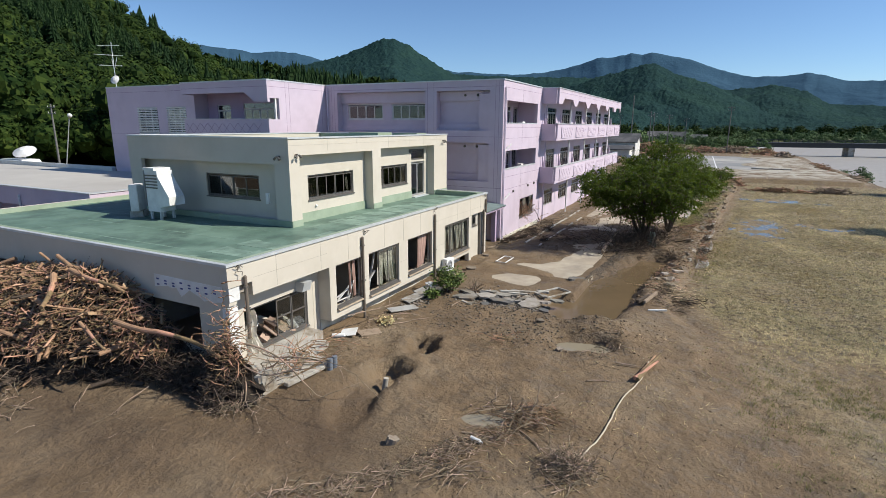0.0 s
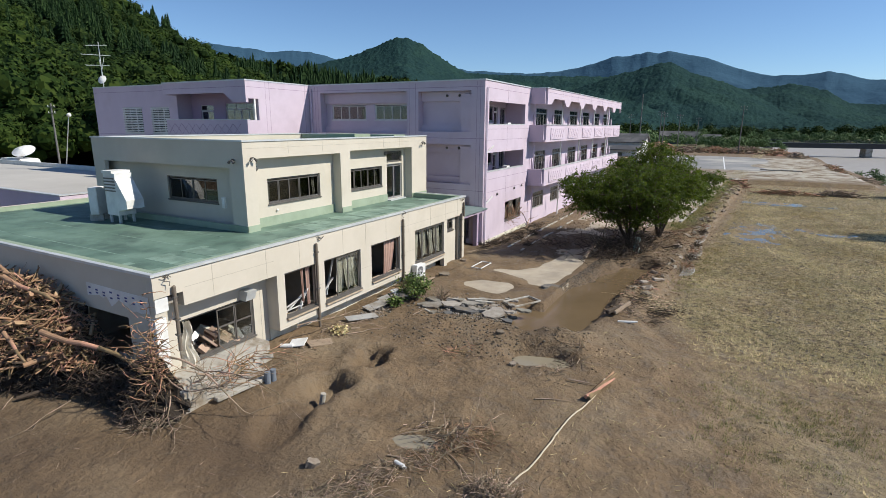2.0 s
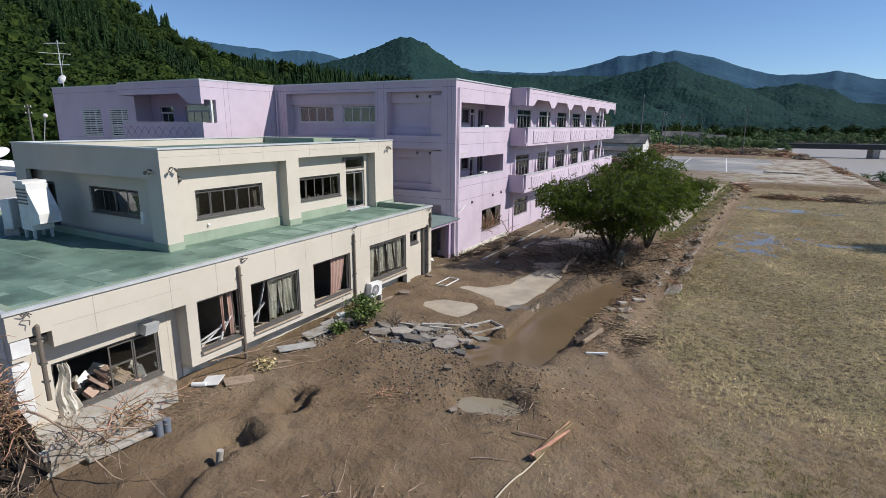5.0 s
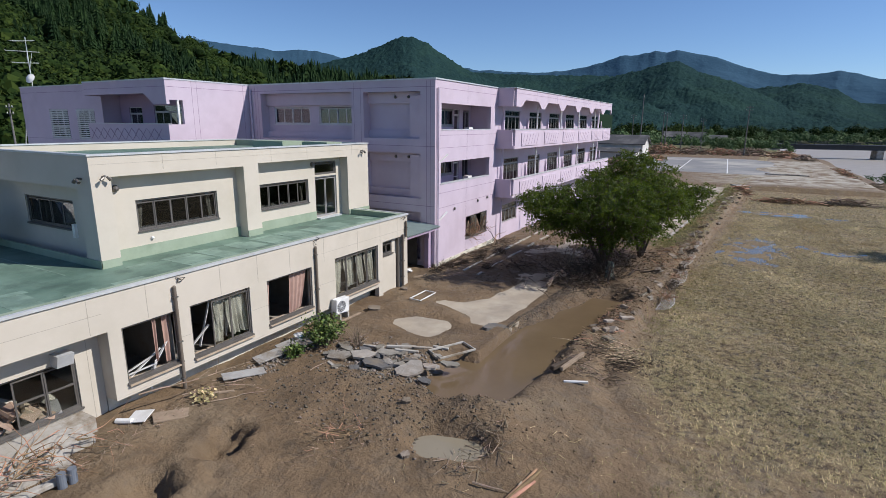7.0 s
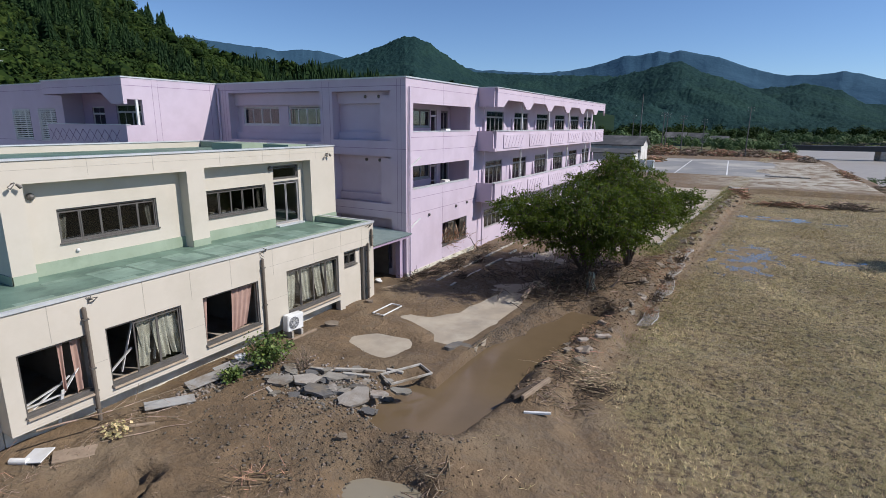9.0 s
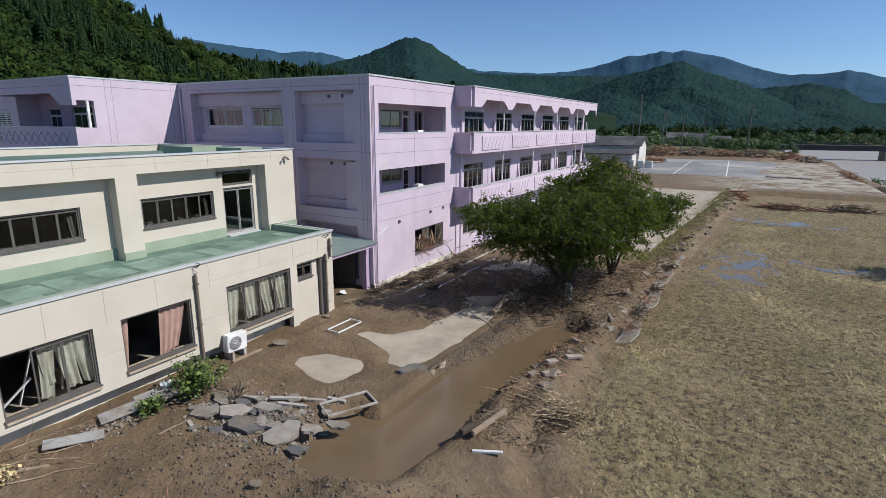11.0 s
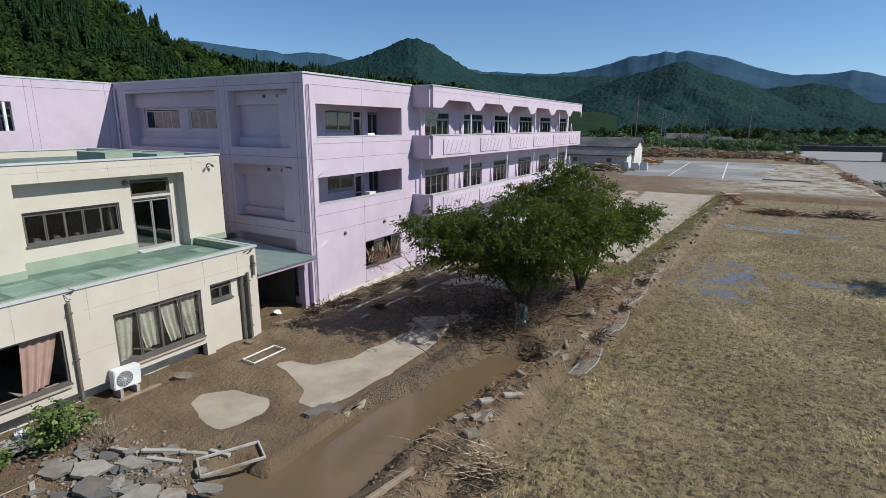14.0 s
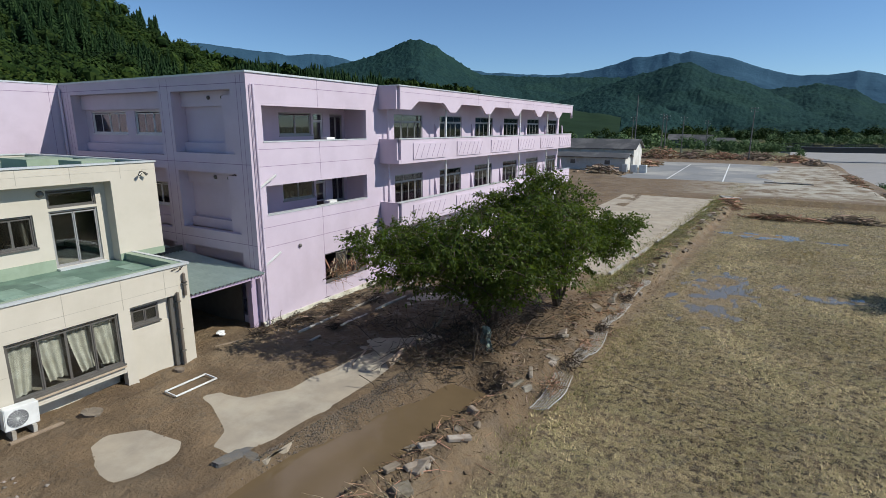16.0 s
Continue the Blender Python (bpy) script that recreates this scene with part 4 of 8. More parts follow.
# covered way between the two buildings
way = thing("canopy", "corrugated tin canopy bridging the gap between the buildings", "canopy")
bm = bmesh.new()
vs = []
for i in range(81):
    y = -3.46 + i * (3.36 / 80)
    z = 2.62 + 0.045 * math.cos(i * 1.5708)
    vs.append((bm.verts.new((0.42, y, z - 0.10)), bm.verts.new((-7.5, y, z + 0.35))))
for i in range(80):
    bm.faces.new((vs[i][0], vs[i + 1][0], vs[i + 1][1], vs[i][1]))
ob = part("corrugated_sheet", bm, TIN, way)
sm = ob.modifiers.new("thick", "SOLIDIFY")
sm.thickness = 0.01
bm = boxes((0.22, 0.32, -3.45, -0.1, 2.36, 2.45), (-3.0, -2.9, -3.45, -0.1, 2.55, 2.65), (-0.5, -0.22, -0.32, -0.02, -0.3, 2.5))
part("canopy_frame", bm, LILAC2, way)
# Dark sheets added to stand for the deep shade inside the passage.
part("back_screen", boxes((-5.2, -5.0, -3.48, -0.10, -0.6, 3.1)), BRONZE, way, "dark sheet for the shade at the passage back")
part("sliding_door", boxes((-4.98, -1.15, -0.09, -0.03, -0.6, 2.45)), BRONZE, way, "dark sheet for the shade along the passage side")

# ---- ground: one sheet to the horizon ----
TABLES = {}


def vnoise(x, y, size, octaves=3, seed=0):
    """Smooth value noise in 0..1, summed over octaves."""
    if seed not in TABLES:
        TABLES[seed] = np.random.default_rng(seed).random((256, 256))
    tab = TABLES[seed]
    out, amp, tot = 0, 1.0, 0.0
    for o in range(octaves):
        u, v = np.asarray(x) / size * 2 ** o + 17.3 * o, np.asarray(y) / size * 2 ** o + 9.1 * o
        i, j = np.floor(u).astype(int), np.floor(v).astype(int)
        f, g = u - i, v - j
        f, g = f * f * (3 - 2 * f), g * g * (3 - 2 * g)
        a, b, c, d = tab[i % 256, j % 256], tab[(i + 1) % 256, j % 256], tab[i % 256, (j + 1) % 256], tab[(i + 1) % 256, (j + 1) % 256]
        out = out + amp * ((a * (1 - f) + b * f) * (1 - g) + (c * (1 - f) + d * f) * g)
        tot += amp
        amp *= 0.55
    return out / tot


def sstep(t):
    t = np.clip(t, 0, 1)
    return t * t * (3 - 2 * t)


def near_line(x, y, pts):
    """Distance to a broken line, and how far along it (0..1)."""
    best, along = np.full(np.shape(x), 1e9), np.zeros(np.shape(x))
    n = len(pts) - 1
    for k in range(n):
        (ax, ay), (bx, by) = pts[k], pts[k + 1]
        t = np.clip(((x - ax) * (bx - ax) + (y - ay) * (by - ay)) / ((bx - ax) ** 2 + (by - ay) ** 2), 0, 1)
        d = np.hypot(x - ax - t * (bx - ax), y - ay - t * (by - ay))
        along = np.where(d < best, (k + t) / n, along)
        best = np.minimum(best, d)
    return best, along


def inside(x, y, poly):
    r = np.zeros(np.shape(x), bool)
    n = len(poly)
    for i in range(n):
        (ax, ay), (bx, by) = poly[i], poly[(i + 1) % n]
        c = ((ay > y) != (by > y)) & (x < (bx - ax) * (y - ay) / (by - ay + 1e-12) + ax)
        r ^= c
    return r


def wall_x(y):
    """The line of the ruined field wall."""
    return 11.75 + 0.07 * np.asarray(y)


CHANNEL = [(7.9, -11.2), (8.2, -8.6), (8.7, -5.6), (9.4, -2.6), (9.9, 0.2)]
PATCH1 = [(3.05, -5.1), (3.3, -4.7), (4.2, -4.5), (5.0, -3.35), (5.3, -1.5), (5.6, 0.8), (6.9, 0.6), (6.95, -0.6), (6.9, -3.4), (6.85, -5.6), (6.3, -6.7), (5.65, -6.75), (5.3, -6.1), (4.2, -5.6)]
PATCH2 = [(2.83, -8.45), (2.6, -7.95), (3.3, -7.2), (4.0, -7.1), (4.7, -7.0), (5.05, -7.3), (5.25, -7.75), (4.95, -8.9), (4.3, -8.95), (3.7, -8.75)]
PUDDLES = [(8.85, -14.6, 1.05, 0.72, 0.35, -0.31), (7.5, -20.85, 0.72, 0.36, 0.2, -0.27), (3.85, -21.8, 0.55, 1.15, 0.25, -0.31), (16.2, 17.2, 1.75, 5.2, -0.1, -0.462), (18.6, 37.0, 2.8, 1.2, 0.0, -0.463),
           (22.4, 19.2, 1.4, 0.7, 0.3, -0.475), (19.8, 20.4, 0.9, 1.0, 0.3, -0.475), (22.8, 36.2, 1.3, 0.6, 0.1, -0.475)]
HOLES = [(3.92, -20.15, 0.62, 0.5), (4.25, -19.75, 0.34, 0.4), (3.8, -17.75, 0.5, 0.45), (4.15, -17.3, 0.24, 0.3)]


def bank_x(y):
    y = np.asarray(y, float)
    return 34.0 + np.clip(60 - y, 0, 400) * 0.9 - np.clip(y - 150, 0, 400) * 0.09 + 2.0 * (vnoise(y * 0 + 3, y, 18, 2, 3) - 0.5)


def height(x, y):
    x, y = np.asarray(x, float), np.asarray(y, float)
    wx = wall_x(y)
    soft = 0.5 + np.clip((-8.5 - y) / 5, 0, 1) * 7
    f = sstep((x - wx + 0.35 * soft) / soft)
    yard = 0.02 - 0.22 * sstep((-14 - y) / 8) * sstep((x - 1) / 5)
    h = yard * (1 - f) - 0.46 * f
    rough = np.where(f > 0.7, 0.55, 1.0) * np.where((y > 70) | (y < -45), 0.5, 1)
    h = h + rough * (0.16 * (vnoise(x, y, 2.6, 3, 5) - 0.5) + 0.17 * (vnoise(x, y, 0.8, 4, 6) - 0.5) + 0.10 * np.clip(vnoise(x, y, 0.45, 2, 18) - 0.52, 0, 1))
    h = h + np.where(f > 0.5, 0.11 * (vnoise(x, y, 0.5, 2, 19) - 0.5), 0)
    h = h + 0.34 * np.clip(vnoise(x, y, 0.75, 3, 29) - 0.5, 0, 1) * np.exp(-(((x - 7.2) / 3.6) ** 4 + ((y + 14.2) / 2.4) ** 4))
    # ridge of dumped soil along the wall and under the trees
    d = np.abs(x - (wx - 1.0))
    h = h + np.where((y > -9) & (y < 58), 0.55 * np.exp(-(d / 0.9) ** 2) * np.clip(vnoise(x, y, 0.9, 4, 8) - 0.33, 0, 1), 0)
    h = h + 0.35 * np.exp(-(((x - 9.2) / 1.8) ** 2 + ((y - 4.5) / 5.0) ** 2)) * (0.4 + vnoise(x, y, 0.9, 2, 9))
    # water channel
    dc, al = near_line(x, y, CHANNEL)
    half = 1.65 - 0.9 * al + 0.7 * (vnoise(x, y, 1.2, 3, 10) - 0.5)
    h = np.where(dc < half + 0.6, h * sstep((dc - half) / 0.6) - 0.62 * (1 - sstep((dc - half + 0.55) / 1.0)), h)
    # lumpy spoil south of the broken slabs
    h = h + 0.22 * np.exp(-(((x - 7.2) / 3.4) ** 2 + ((y + 13.0) / 0.9) ** 2)) * vnoise(x, y, 0.7, 2, 11) * 1.5
    h = h + 0.25 * np.exp(-(((x - 9.2) / 1.0) ** 2 + ((y + 12.6) / 1.6) ** 2)) * vnoise(x, y, 0.5, 2, 12) * 1.6
    for px, py, rx, ry, turn, z in PUDDLES[:3]:
        c, s = math.cos(turn), math.sin(turn)
        u, v = ((x - px) * c + (y - py) * s) / rx, (-(x - px) * s + (y - py) * c) / ry
        q = np.sqrt(u * u + v * v) + 0.5 * (vnoise(x, y, 1.1, 2, 13) - 0.5)
        k = 1 - sstep((q - 0.75) / 0.6)
        h = h * (1 - k) + (z - 0.055 + (0.0 if z < -0.305 else 0.16 * (vnoise(x, y, 0.7, 4, 17) - 0.5))) * k
    for px, py, rx, ry, turn, z in PUDDLES[3:]:
        q = np.hypot((x - px) / rx, (y - py) / ry) + 0.9 * (vnoise(x, y, 2.2, 3, 15) - 0.5)
        k = 1 - sstep((q - 0.6) / 0.7)
        h = h * (1 - k) + (z + 0.004 + 0.10 * (vnoise(x, y, 0.7, 4, 16) - 0.5)) * k
    for px, py, r, dep in HOLES:
        q = np.hypot(x - px, (y - py) * 0.8) / r + 2.2 * (vnoise(x, y, 0.6, 4, 14) - 0.5)
        h = h - dep * (1 - sstep((q - 0.62) / 0.42)) + 0.12 * np.exp(-((q - 1.6) / 0.4) ** 2)
    # pool of silt water at the near corner
    h = h - 0.16 * np.exp(-(((x - 4.0) / 2.0) ** 2 + ((y + 23.4) / 1.5) ** 2))
    # paved areas lie just under the silt and show where it was washed off
    g = (x > 1.2) & (x < 7.4 + np.clip((y + 1) / 3, 0, 1) * (wx - 9.2)) & (y > -9.5) & (y < 58)
    cover = 0.02 + 0.15 * (vnoise(x, y, 3.2, 3, 21) - 0.48) - 0.05 * sstep((y - 8) / 8)
    cover = np.where((y < 0.5) | (x < 2.9), np.maximum(cover, 0.03), cover) + 0.04 * sstep((-3 - y) / 2)
    drive = sstep((x - 2.9) / 0.3) * sstep((7.5 - x) / 0.5) * sstep((y + 0.6) / 1.5) * sstep((16 - y) / 4)
    cover = cover * (1 - drive) + drive * (-0.005 + 0.16 * (vnoise(x, y, 1.7, 4, 24) - 0.5))
    for poly in (PATCH1, PATCH2):
        d, al = near_line(x, y, poly + poly[:1])
        d = np.where(inside(x, y, poly), -d, d) + 0.07 * (vnoise(x, y, 0.9, 2, 25) - 0.5)
        cover = np.minimum(cover, np.maximum(-0.06, 0.22 * d - 0.024))
        cover = np.where(d < 0, np.maximum(-0.06, 0.22 * d - 0.024), cover)
    h = np.where(g, np.clip(h, -0.03, 0.06) * 0.4 + cover, h)
    h = np.where(((x > 5.4) & (y > 16) & g), -0.05 + 0.09 * (vnoise(x, y, 4, 2, 22) - 0.55), h)
    lot = (y > 60) & (y < 142) & (x > -4 + 0 * y) & (x < 32)
    h = np.where(lot, -0.150 + 0.10 * (vnoise(x, y, 9, 3, 23) - 0.5) + 0.16 * sstep((84 + 3 * (vnoise(x, y, 6, 3, 26) - 0.5) - y) / 4) + 0.11 * sstep((x - 17 + 9 * (vnoise(x, y, 11, 3, 27) - 0.5)) / 4) + 0.1 * sstep((y - 131) / 5), h)
    # river
    bx = bank_x(y)
    r = sstep((x - bx) / 5.0) * sstep((y + 240) / 40) * sstep((360 - y) / 15) * sstep((190 - x) / 25)
    h = h * (1 - r) - 4.5 * r
    r2 = sstep((y - 205) / 10) * sstep((345 - y) / 10) * sstep((x - 22) / 6) * sstep((190 - x) / 25)
    return np.where(r2 > r, h * (1 - r2) - 4.5 * r2, h)


def straw(x, y):
    wx = wall_x(y)
    a = sstep((x - wx - 0.2 - np.clip((-6 - y) * 0.35, 0, 6)) / 1.6) * (0.30 + 0.70 * sstep((y + 11.5 + 0.3 * (x - 14)) / 5)) * sstep((y + 30) / 8) * sstep((62 - y) / 8)
    a = a * np.clip(0.35 + 1.3 * vnoise(x, y, 3.0, 3, 31), 0, 1)
    strip = 0.8 * sstep((x - wx + 3.0) / 0.8) * sstep((wx - x) / 0.6) * sstep((y - 11) / 4)
    a = np.maximum(a, strip)
    for px, py, rx, ry, turn, z in PUDDLES[3:]:
        q = np.hypot((x - px) / rx, (y - py) / ry)
        a = a * np.clip(0.30 + 0.7 * sstep((q - 0.5) / 0.8), 0, 1)
    return np.where(x < bank_x(y) - 1, a, 0)


def steps(*rows):
    out = []
    for a, b, s in rows:
        out += list(np.arange(a, b, s))
    return out


gx = [-4200, -2000, -1000, -500, -260, -150] + steps((-100, -34, 3), (-34, -6, 1.0), (-6, 24, 0.16), (24, 40, 0.5), (40, 80, 2.5), (80, 200, 8)) + [200, 300, 500, 1000, 2000, 4200]
gy = [-2500, -1000, -400, -200, -100] + steps((-60, -33, 1.5), (-33, 14, 0.16), (14, 62, 0.4), (62, 150, 1.2), (150, 230, 3), (230, 370, 6)) + [370, 400, 500, 700, 1200, 2500, 4600]
X, Y = np.meshgrid(np.array(gx, float), np.array(gy, float))
Z = height(X, Y)
GX, GY = np.array(gx, float), np.array(gy, float)


def surface(x, y):
    """The height of the finished ground sheet."""
    x, y = np.asarray(x, float), np.asarray(y, float)
    i = np.clip(np.searchsorted(GX, x) - 1, 0, len(GX) - 2)
    j = np.clip(np.searchsorted(GY, y) - 1, 0, len(GY) - 2)
    u, v = (x - GX[i]) / (GX[i + 1] - GX[i]), (y - GY[j]) / (GY[j + 1] - GY[j])
    return (Z[j, i] * (1 - u) + Z[j, i + 1] * u) * (1 - v) + (Z[j + 1, i] * (1 - u) + Z[j + 1, i + 1] * u) * v



nx, ny = len(gx), len(gy)
idx = np.arange(nx * ny).reshape(ny, nx)
faces = np.stack([idx[:-1, :-1], idx[:-1, 1:], idx[1:, 1:], idx[1:, :-1]], -1).reshape(-1, 4)
ground = mesh_ob("ground", np.stack([X, Y, Z], -1).reshape(-1, 3), faces, MUD)
tagged(ground, "brown flood silt with wet hollows and flattened straw", "ground", kind="structure")
for p in ground.data.polygons:
    p.use_smooth = True
att = ground.data.color_attributes.new("cover", "FLOAT_COLOR", "POINT")
sv = straw(X, Y)
green = 0.75 * sstep((X - wall_x(Y) + 3.2) / 0.8) * sstep((wall_x(Y) + 0.1 - X) / 0.6) * sstep((Y - 12) / 4) * sstep((62 - Y) / 4) * vnoise(X, Y, 1.5, 3, 41) * 1.6
green = np.maximum(green, sstep((Y - 165) / 20) * 0.8 * (X < 30))
green = np.maximum(green, sstep((Y - 340) / 20) * 0.9)
green = np.maximum(green, sstep((-X - 60) / 20) * 0.9)
dc, al = near_line(X, Y, CHANNEL)
wet = np.maximum(0.5 * np.exp(-(dc / 2.2) ** 2), 0.9 * np.exp(-(((X - 3.6) / 2.6) ** 2 + ((Y + 23.6) / 1.7) ** 2)))
wet = np.maximum(wet, 0.7 * np.exp(-(((X - 3.9) / 1.0) ** 2 + ((Y + 21.8) / 1.6) ** 2)))
# Next two darken the ground by the trees: damp mud and tree shade together.
wet = np.maximum(wet, 0.5 * np.exp(-(((X - 9.8) / 1.8) ** 4 + ((Y - 4.5) / 6.5) ** 4)))
wet = np.maximum(wet, 0.8 * np.exp(-(((X - 5.2) / 3.6) ** 4 + ((Y - 4.5) / 6.0) ** 4)))
wet = np.maximum(wet, 0.75 * np.exp(-(((X + 2.0) / 5.0) ** 2 + ((Y + 26.2) / 1.6) ** 2)))
wet = np.maximum(wet, 0.55 * sstep((vnoise(X, Y, 2.2, 3, 43) - 0.52) / 0.2) * sstep((3 - X) / 2) * (Y > -12))
pale = sstep((Y - 62) / 3) * sstep((134 - Y) / 6) * sstep((X - 4) / 8) * sstep((33.5 - X) / 2) * (0.35 + 0.65 * sstep((X - 10) / 9))
col = np.stack([np.clip(sv, 0, 1), np.clip(green, 0, 1), np.clip(wet, 0, 1), np.clip(pale, 0, 1)], -1).reshape(-1)
att.data.foreach_set("color", col.astype(np.float32))


def sheet(name, poly, z, thick, material, label, category, rag=0.0, seed=0):
    """A flat slab with a ragged outline."""
    r = random.Random(seed)
    pts = []
    for i in range(len(poly)):
        a, b = Vector(poly[i]), Vector(poly[(i + 1) % len(poly)])
        n = max(1, int((b - a).length / max(0.35, rag * 4))) if rag else 1
        for k in range(n):
            p = a.lerp(b, k / n)
            pts.append((p.x + r.uniform(-rag, rag), p.y + r.uniform(-rag, rag)))
    bm = bmesh.new()
    top = [bm.verts.new((x, y, z)) for x, y in pts]
    low = [bm.verts.new((x, y, z - thick)) for x, y in pts]
    bm.faces.new(top)
    for i in range(len(pts)):
        j = (i + 1) % len(pts)
        bm.faces.new((top[i], top[j], low[j], low[i]))
    bmesh.ops.triangulate(bm, faces=[f for f in bm.faces if len(f.verts) > 4])
    return tagged(part(name, bm, material), label, category, kind="structure")


sheet("pavement", [(1.3, -9.3), (5.9, -9.2), (6.5, -7.7), (7.35, -6.4), (7.4, -0.9), (9.2, 3), (10.2, 12), (11.2, 22), (12.4, 38), (13.4, 57), (1.3, 57)], -0.005, 0.16, PAVE,
      "pale washed asphalt drive with broken edge under silt", "pavement", 0.08, 4)
sheet("car_park", [(-3.5, 80.0), (31.0, 80.0), (31.5, 100), (30.5, 141), (-3.5, 141)], -0.11, 0.2, LOT, "grey asphalt car park streaked with pale silt", "car park", 0.3, 5)
bm = bmesh.new()
for a, b in (((12.95, 83.5), (11.8, 131)), ((4.4, 84), (3.75, 126)), ((12.0, 22.5), (13.7, 54))):
    d = (Vector(b) - Vector(a)).normalized()
    s = Vector((-d.y, d.x)) * 0.11
    z = -0.103 if a[1] > 60 else 0.0
    bm.faces.new([bm.verts.new((*(Vector(p) + q), z)) for p, q in ((a, s), (a, -s), (b, -s), (b, s))])
tagged(part("road_marking", bm, WHITE), "worn white painted line", "road marking", kind="structure")


def pond(name, px, py, rx, ry, turn, z, material, label, seed):
    r = np.random.default_rng(seed)
    ph = r.uniform(0, 6.28, 4)
    pts = []
    for k in range(48):
        a = 2 * math.pi * k / 48
        q = 1.25 + 0.12 * math.sin(2 * a + ph[0]) + 0.10 * math.sin(3 * a + ph[1]) + 0.06 * math.sin(5 * a + ph[2])
        u, v = q * rx * math.cos(a), q * ry * math.sin(a)
        pts.append((px + u * math.cos(turn) - v * math.sin(turn), py + u * math.sin(turn) + v * math.cos(turn), z))
    ob = mesh_ob(name, pts, [tuple(range(48))], material)
    return tagged(ob, label, "puddle", "puddles", "structure")


for k, (px, py, rx, ry, turn, z) in enumerate(PUDDLES):
    if k == 2:
        continue
    pond("water", px, py, rx, ry, turn, z, GREYWATER if k < 2 else CLEARWATER, "silty puddle in a hollow of the mud" if k < 2 else "shallow water standing on the straw field", k + 3)
wv, wf = [], []
for k in range(26):
    t = max(0, k - 1) / 24 * (len(CHANNEL) - 1)
    i = min(int(t), len(CHANNEL) - 2)
    x, y = (CHANNEL[i][m] + (CHANNEL[i + 1][m] - CHANNEL[i][m]) * (t - i) for m in (0, 1))
    y -= 2.2 if k == 0 else 0
    wv += [(x - 2.5, y, -0.30), (min(x + 2.5, float(wall_x(y)) - 1.0), y, -0.30)]
    if k:
        wf.append((2 * k - 2, 2 * k - 1, 2 * k + 1, 2 * k))
tagged(mesh_ob("water", wv, wf, MUDWATER), "brown muddy water in a scoured channel", "water", kind="structure")
tagged(mesh_ob("water", [(20, -260, -3.0), (200, -260, -3.0), (200, 372, -3.0), (20, 372, -3.0)], [(0, 1, 2, 3)], RIVERWATER), "wide grey silty river in flood", "river", kind="structure")

# ---- hills ----
EYE0 = np.array((16.0, -20.0))


def canopy(x, y, size, seed):
    """Heights of a closed forest canopy: a dome or a peak for each tree."""
    r = np.random.default_rng(seed)
    jx, jy, jh = r.random((3, 128, 128))
    gx_, gy_ = np.floor(x / size).astype(int), np.floor(y / size).astype(int)
    best = np.zeros(np.shape(x))
    for i in (-1, 0, 1):
        for j in (-1, 0, 1):
            a, b = (gx_ + i) % 128, (gy_ + j) % 128
            d = np.hypot(x - (gx_ + i + 0.15 + 0.7 * jx[a, b]) * size, y - (gy_ + j + 0.15 + 0.7 * jy[a, b]) * size) / (size * (0.6 + 0.3 * jh[b, a]))
            dome = np.sqrt(np.clip(1 - d * d, 0, 1)) * 0.55
            peak = np.clip(1 - d * 1.1, 0, 1) * 1.15
            best = np.maximum(best, size * (0.7 + 0.6 * jh[a, b]) * np.where(jh[b, a] > 0.55, peak, dome))
    return best


def ridge(name, prof, d0, d1, seed, material, label, drop=0.0, rows=26, step=0.35, rough=0.12, z0=-1.0, crowns=0.0):
    az = np.arange(prof[0][0], prof[-1][0] + 1e-6, step)
    el = np.interp(az, [p[0] for p in prof], [p[1] for p in prof]) - drop + 0.22 * (vnoise(az, az * 0 + seed, 1.1, 3, seed) - 0.5)
    top = 8.2 + d1 * np.tan(np.radians(el))
    pts, n = [], len(az)
    for i in range(rows + 6):
        s = i / rows
        d = d0 + (d1 - d0) * s
        k = (0.25 * s + 0.75 * s * s) if s <= 1 else 1 - (s - 1) * 2.2
        x, y = EYE0[0] + d * np.sin(np.radians(az)), EYE0[1] + d * np.cos(np.radians(az))
        nz = (vnoise(x, y, (d1 - d0) * 0.35, 4, seed) - 0.5) * rough * top * 2 * np.sin(np.pi * min(s, 1.0))
        pts.append(np.stack([x, y, np.maximum(z0 - 1, z0 + (top - z0) * k + nz)], -1))
    P = np.stack(pts)
    if crowns:
        P[:, :, 2] += 0.5 * canopy(P[:, :, 0], P[:, :, 1], crowns, seed)
    idx = np.arange(P.shape[0] * n).reshape(P.shape[0], n)
    f = np.stack([idx[:-1, :-1], idx[:-1, 1:], idx[1:, 1:], idx[1:, :-1]], -1).reshape(-1, 4)
    ob = mesh_ob(name, P.reshape(-1, 3).tolist(), f.tolist(), material)
    for p in ob.data.polygons:
        p.use_smooth = True
    tagged(ob, label, "hill", kind="structure")
    return P[:rows + 2]


def on_ridge(P, count, seed, lo=0.0):
    r = np.random.default_rng(seed)
    R, N = P.shape[:2]
    w = np.linalg.norm(P[:, N // 2, :2] - EYE0, axis=1)
    rows = r.choice(R - 1, count, p=w[:-1] / w[:-1].sum())
    cols = r.integers(0, N - 1, count)
    a, b = r.random((count, 1)), r.random((count, 1))
    return (P[rows, cols] * (1 - a) + P[rows, cols + 1] * a) * (1 - b) + (P[rows + 1, cols] * (1 - a) + P[rows + 1, cols + 1] * a) * b


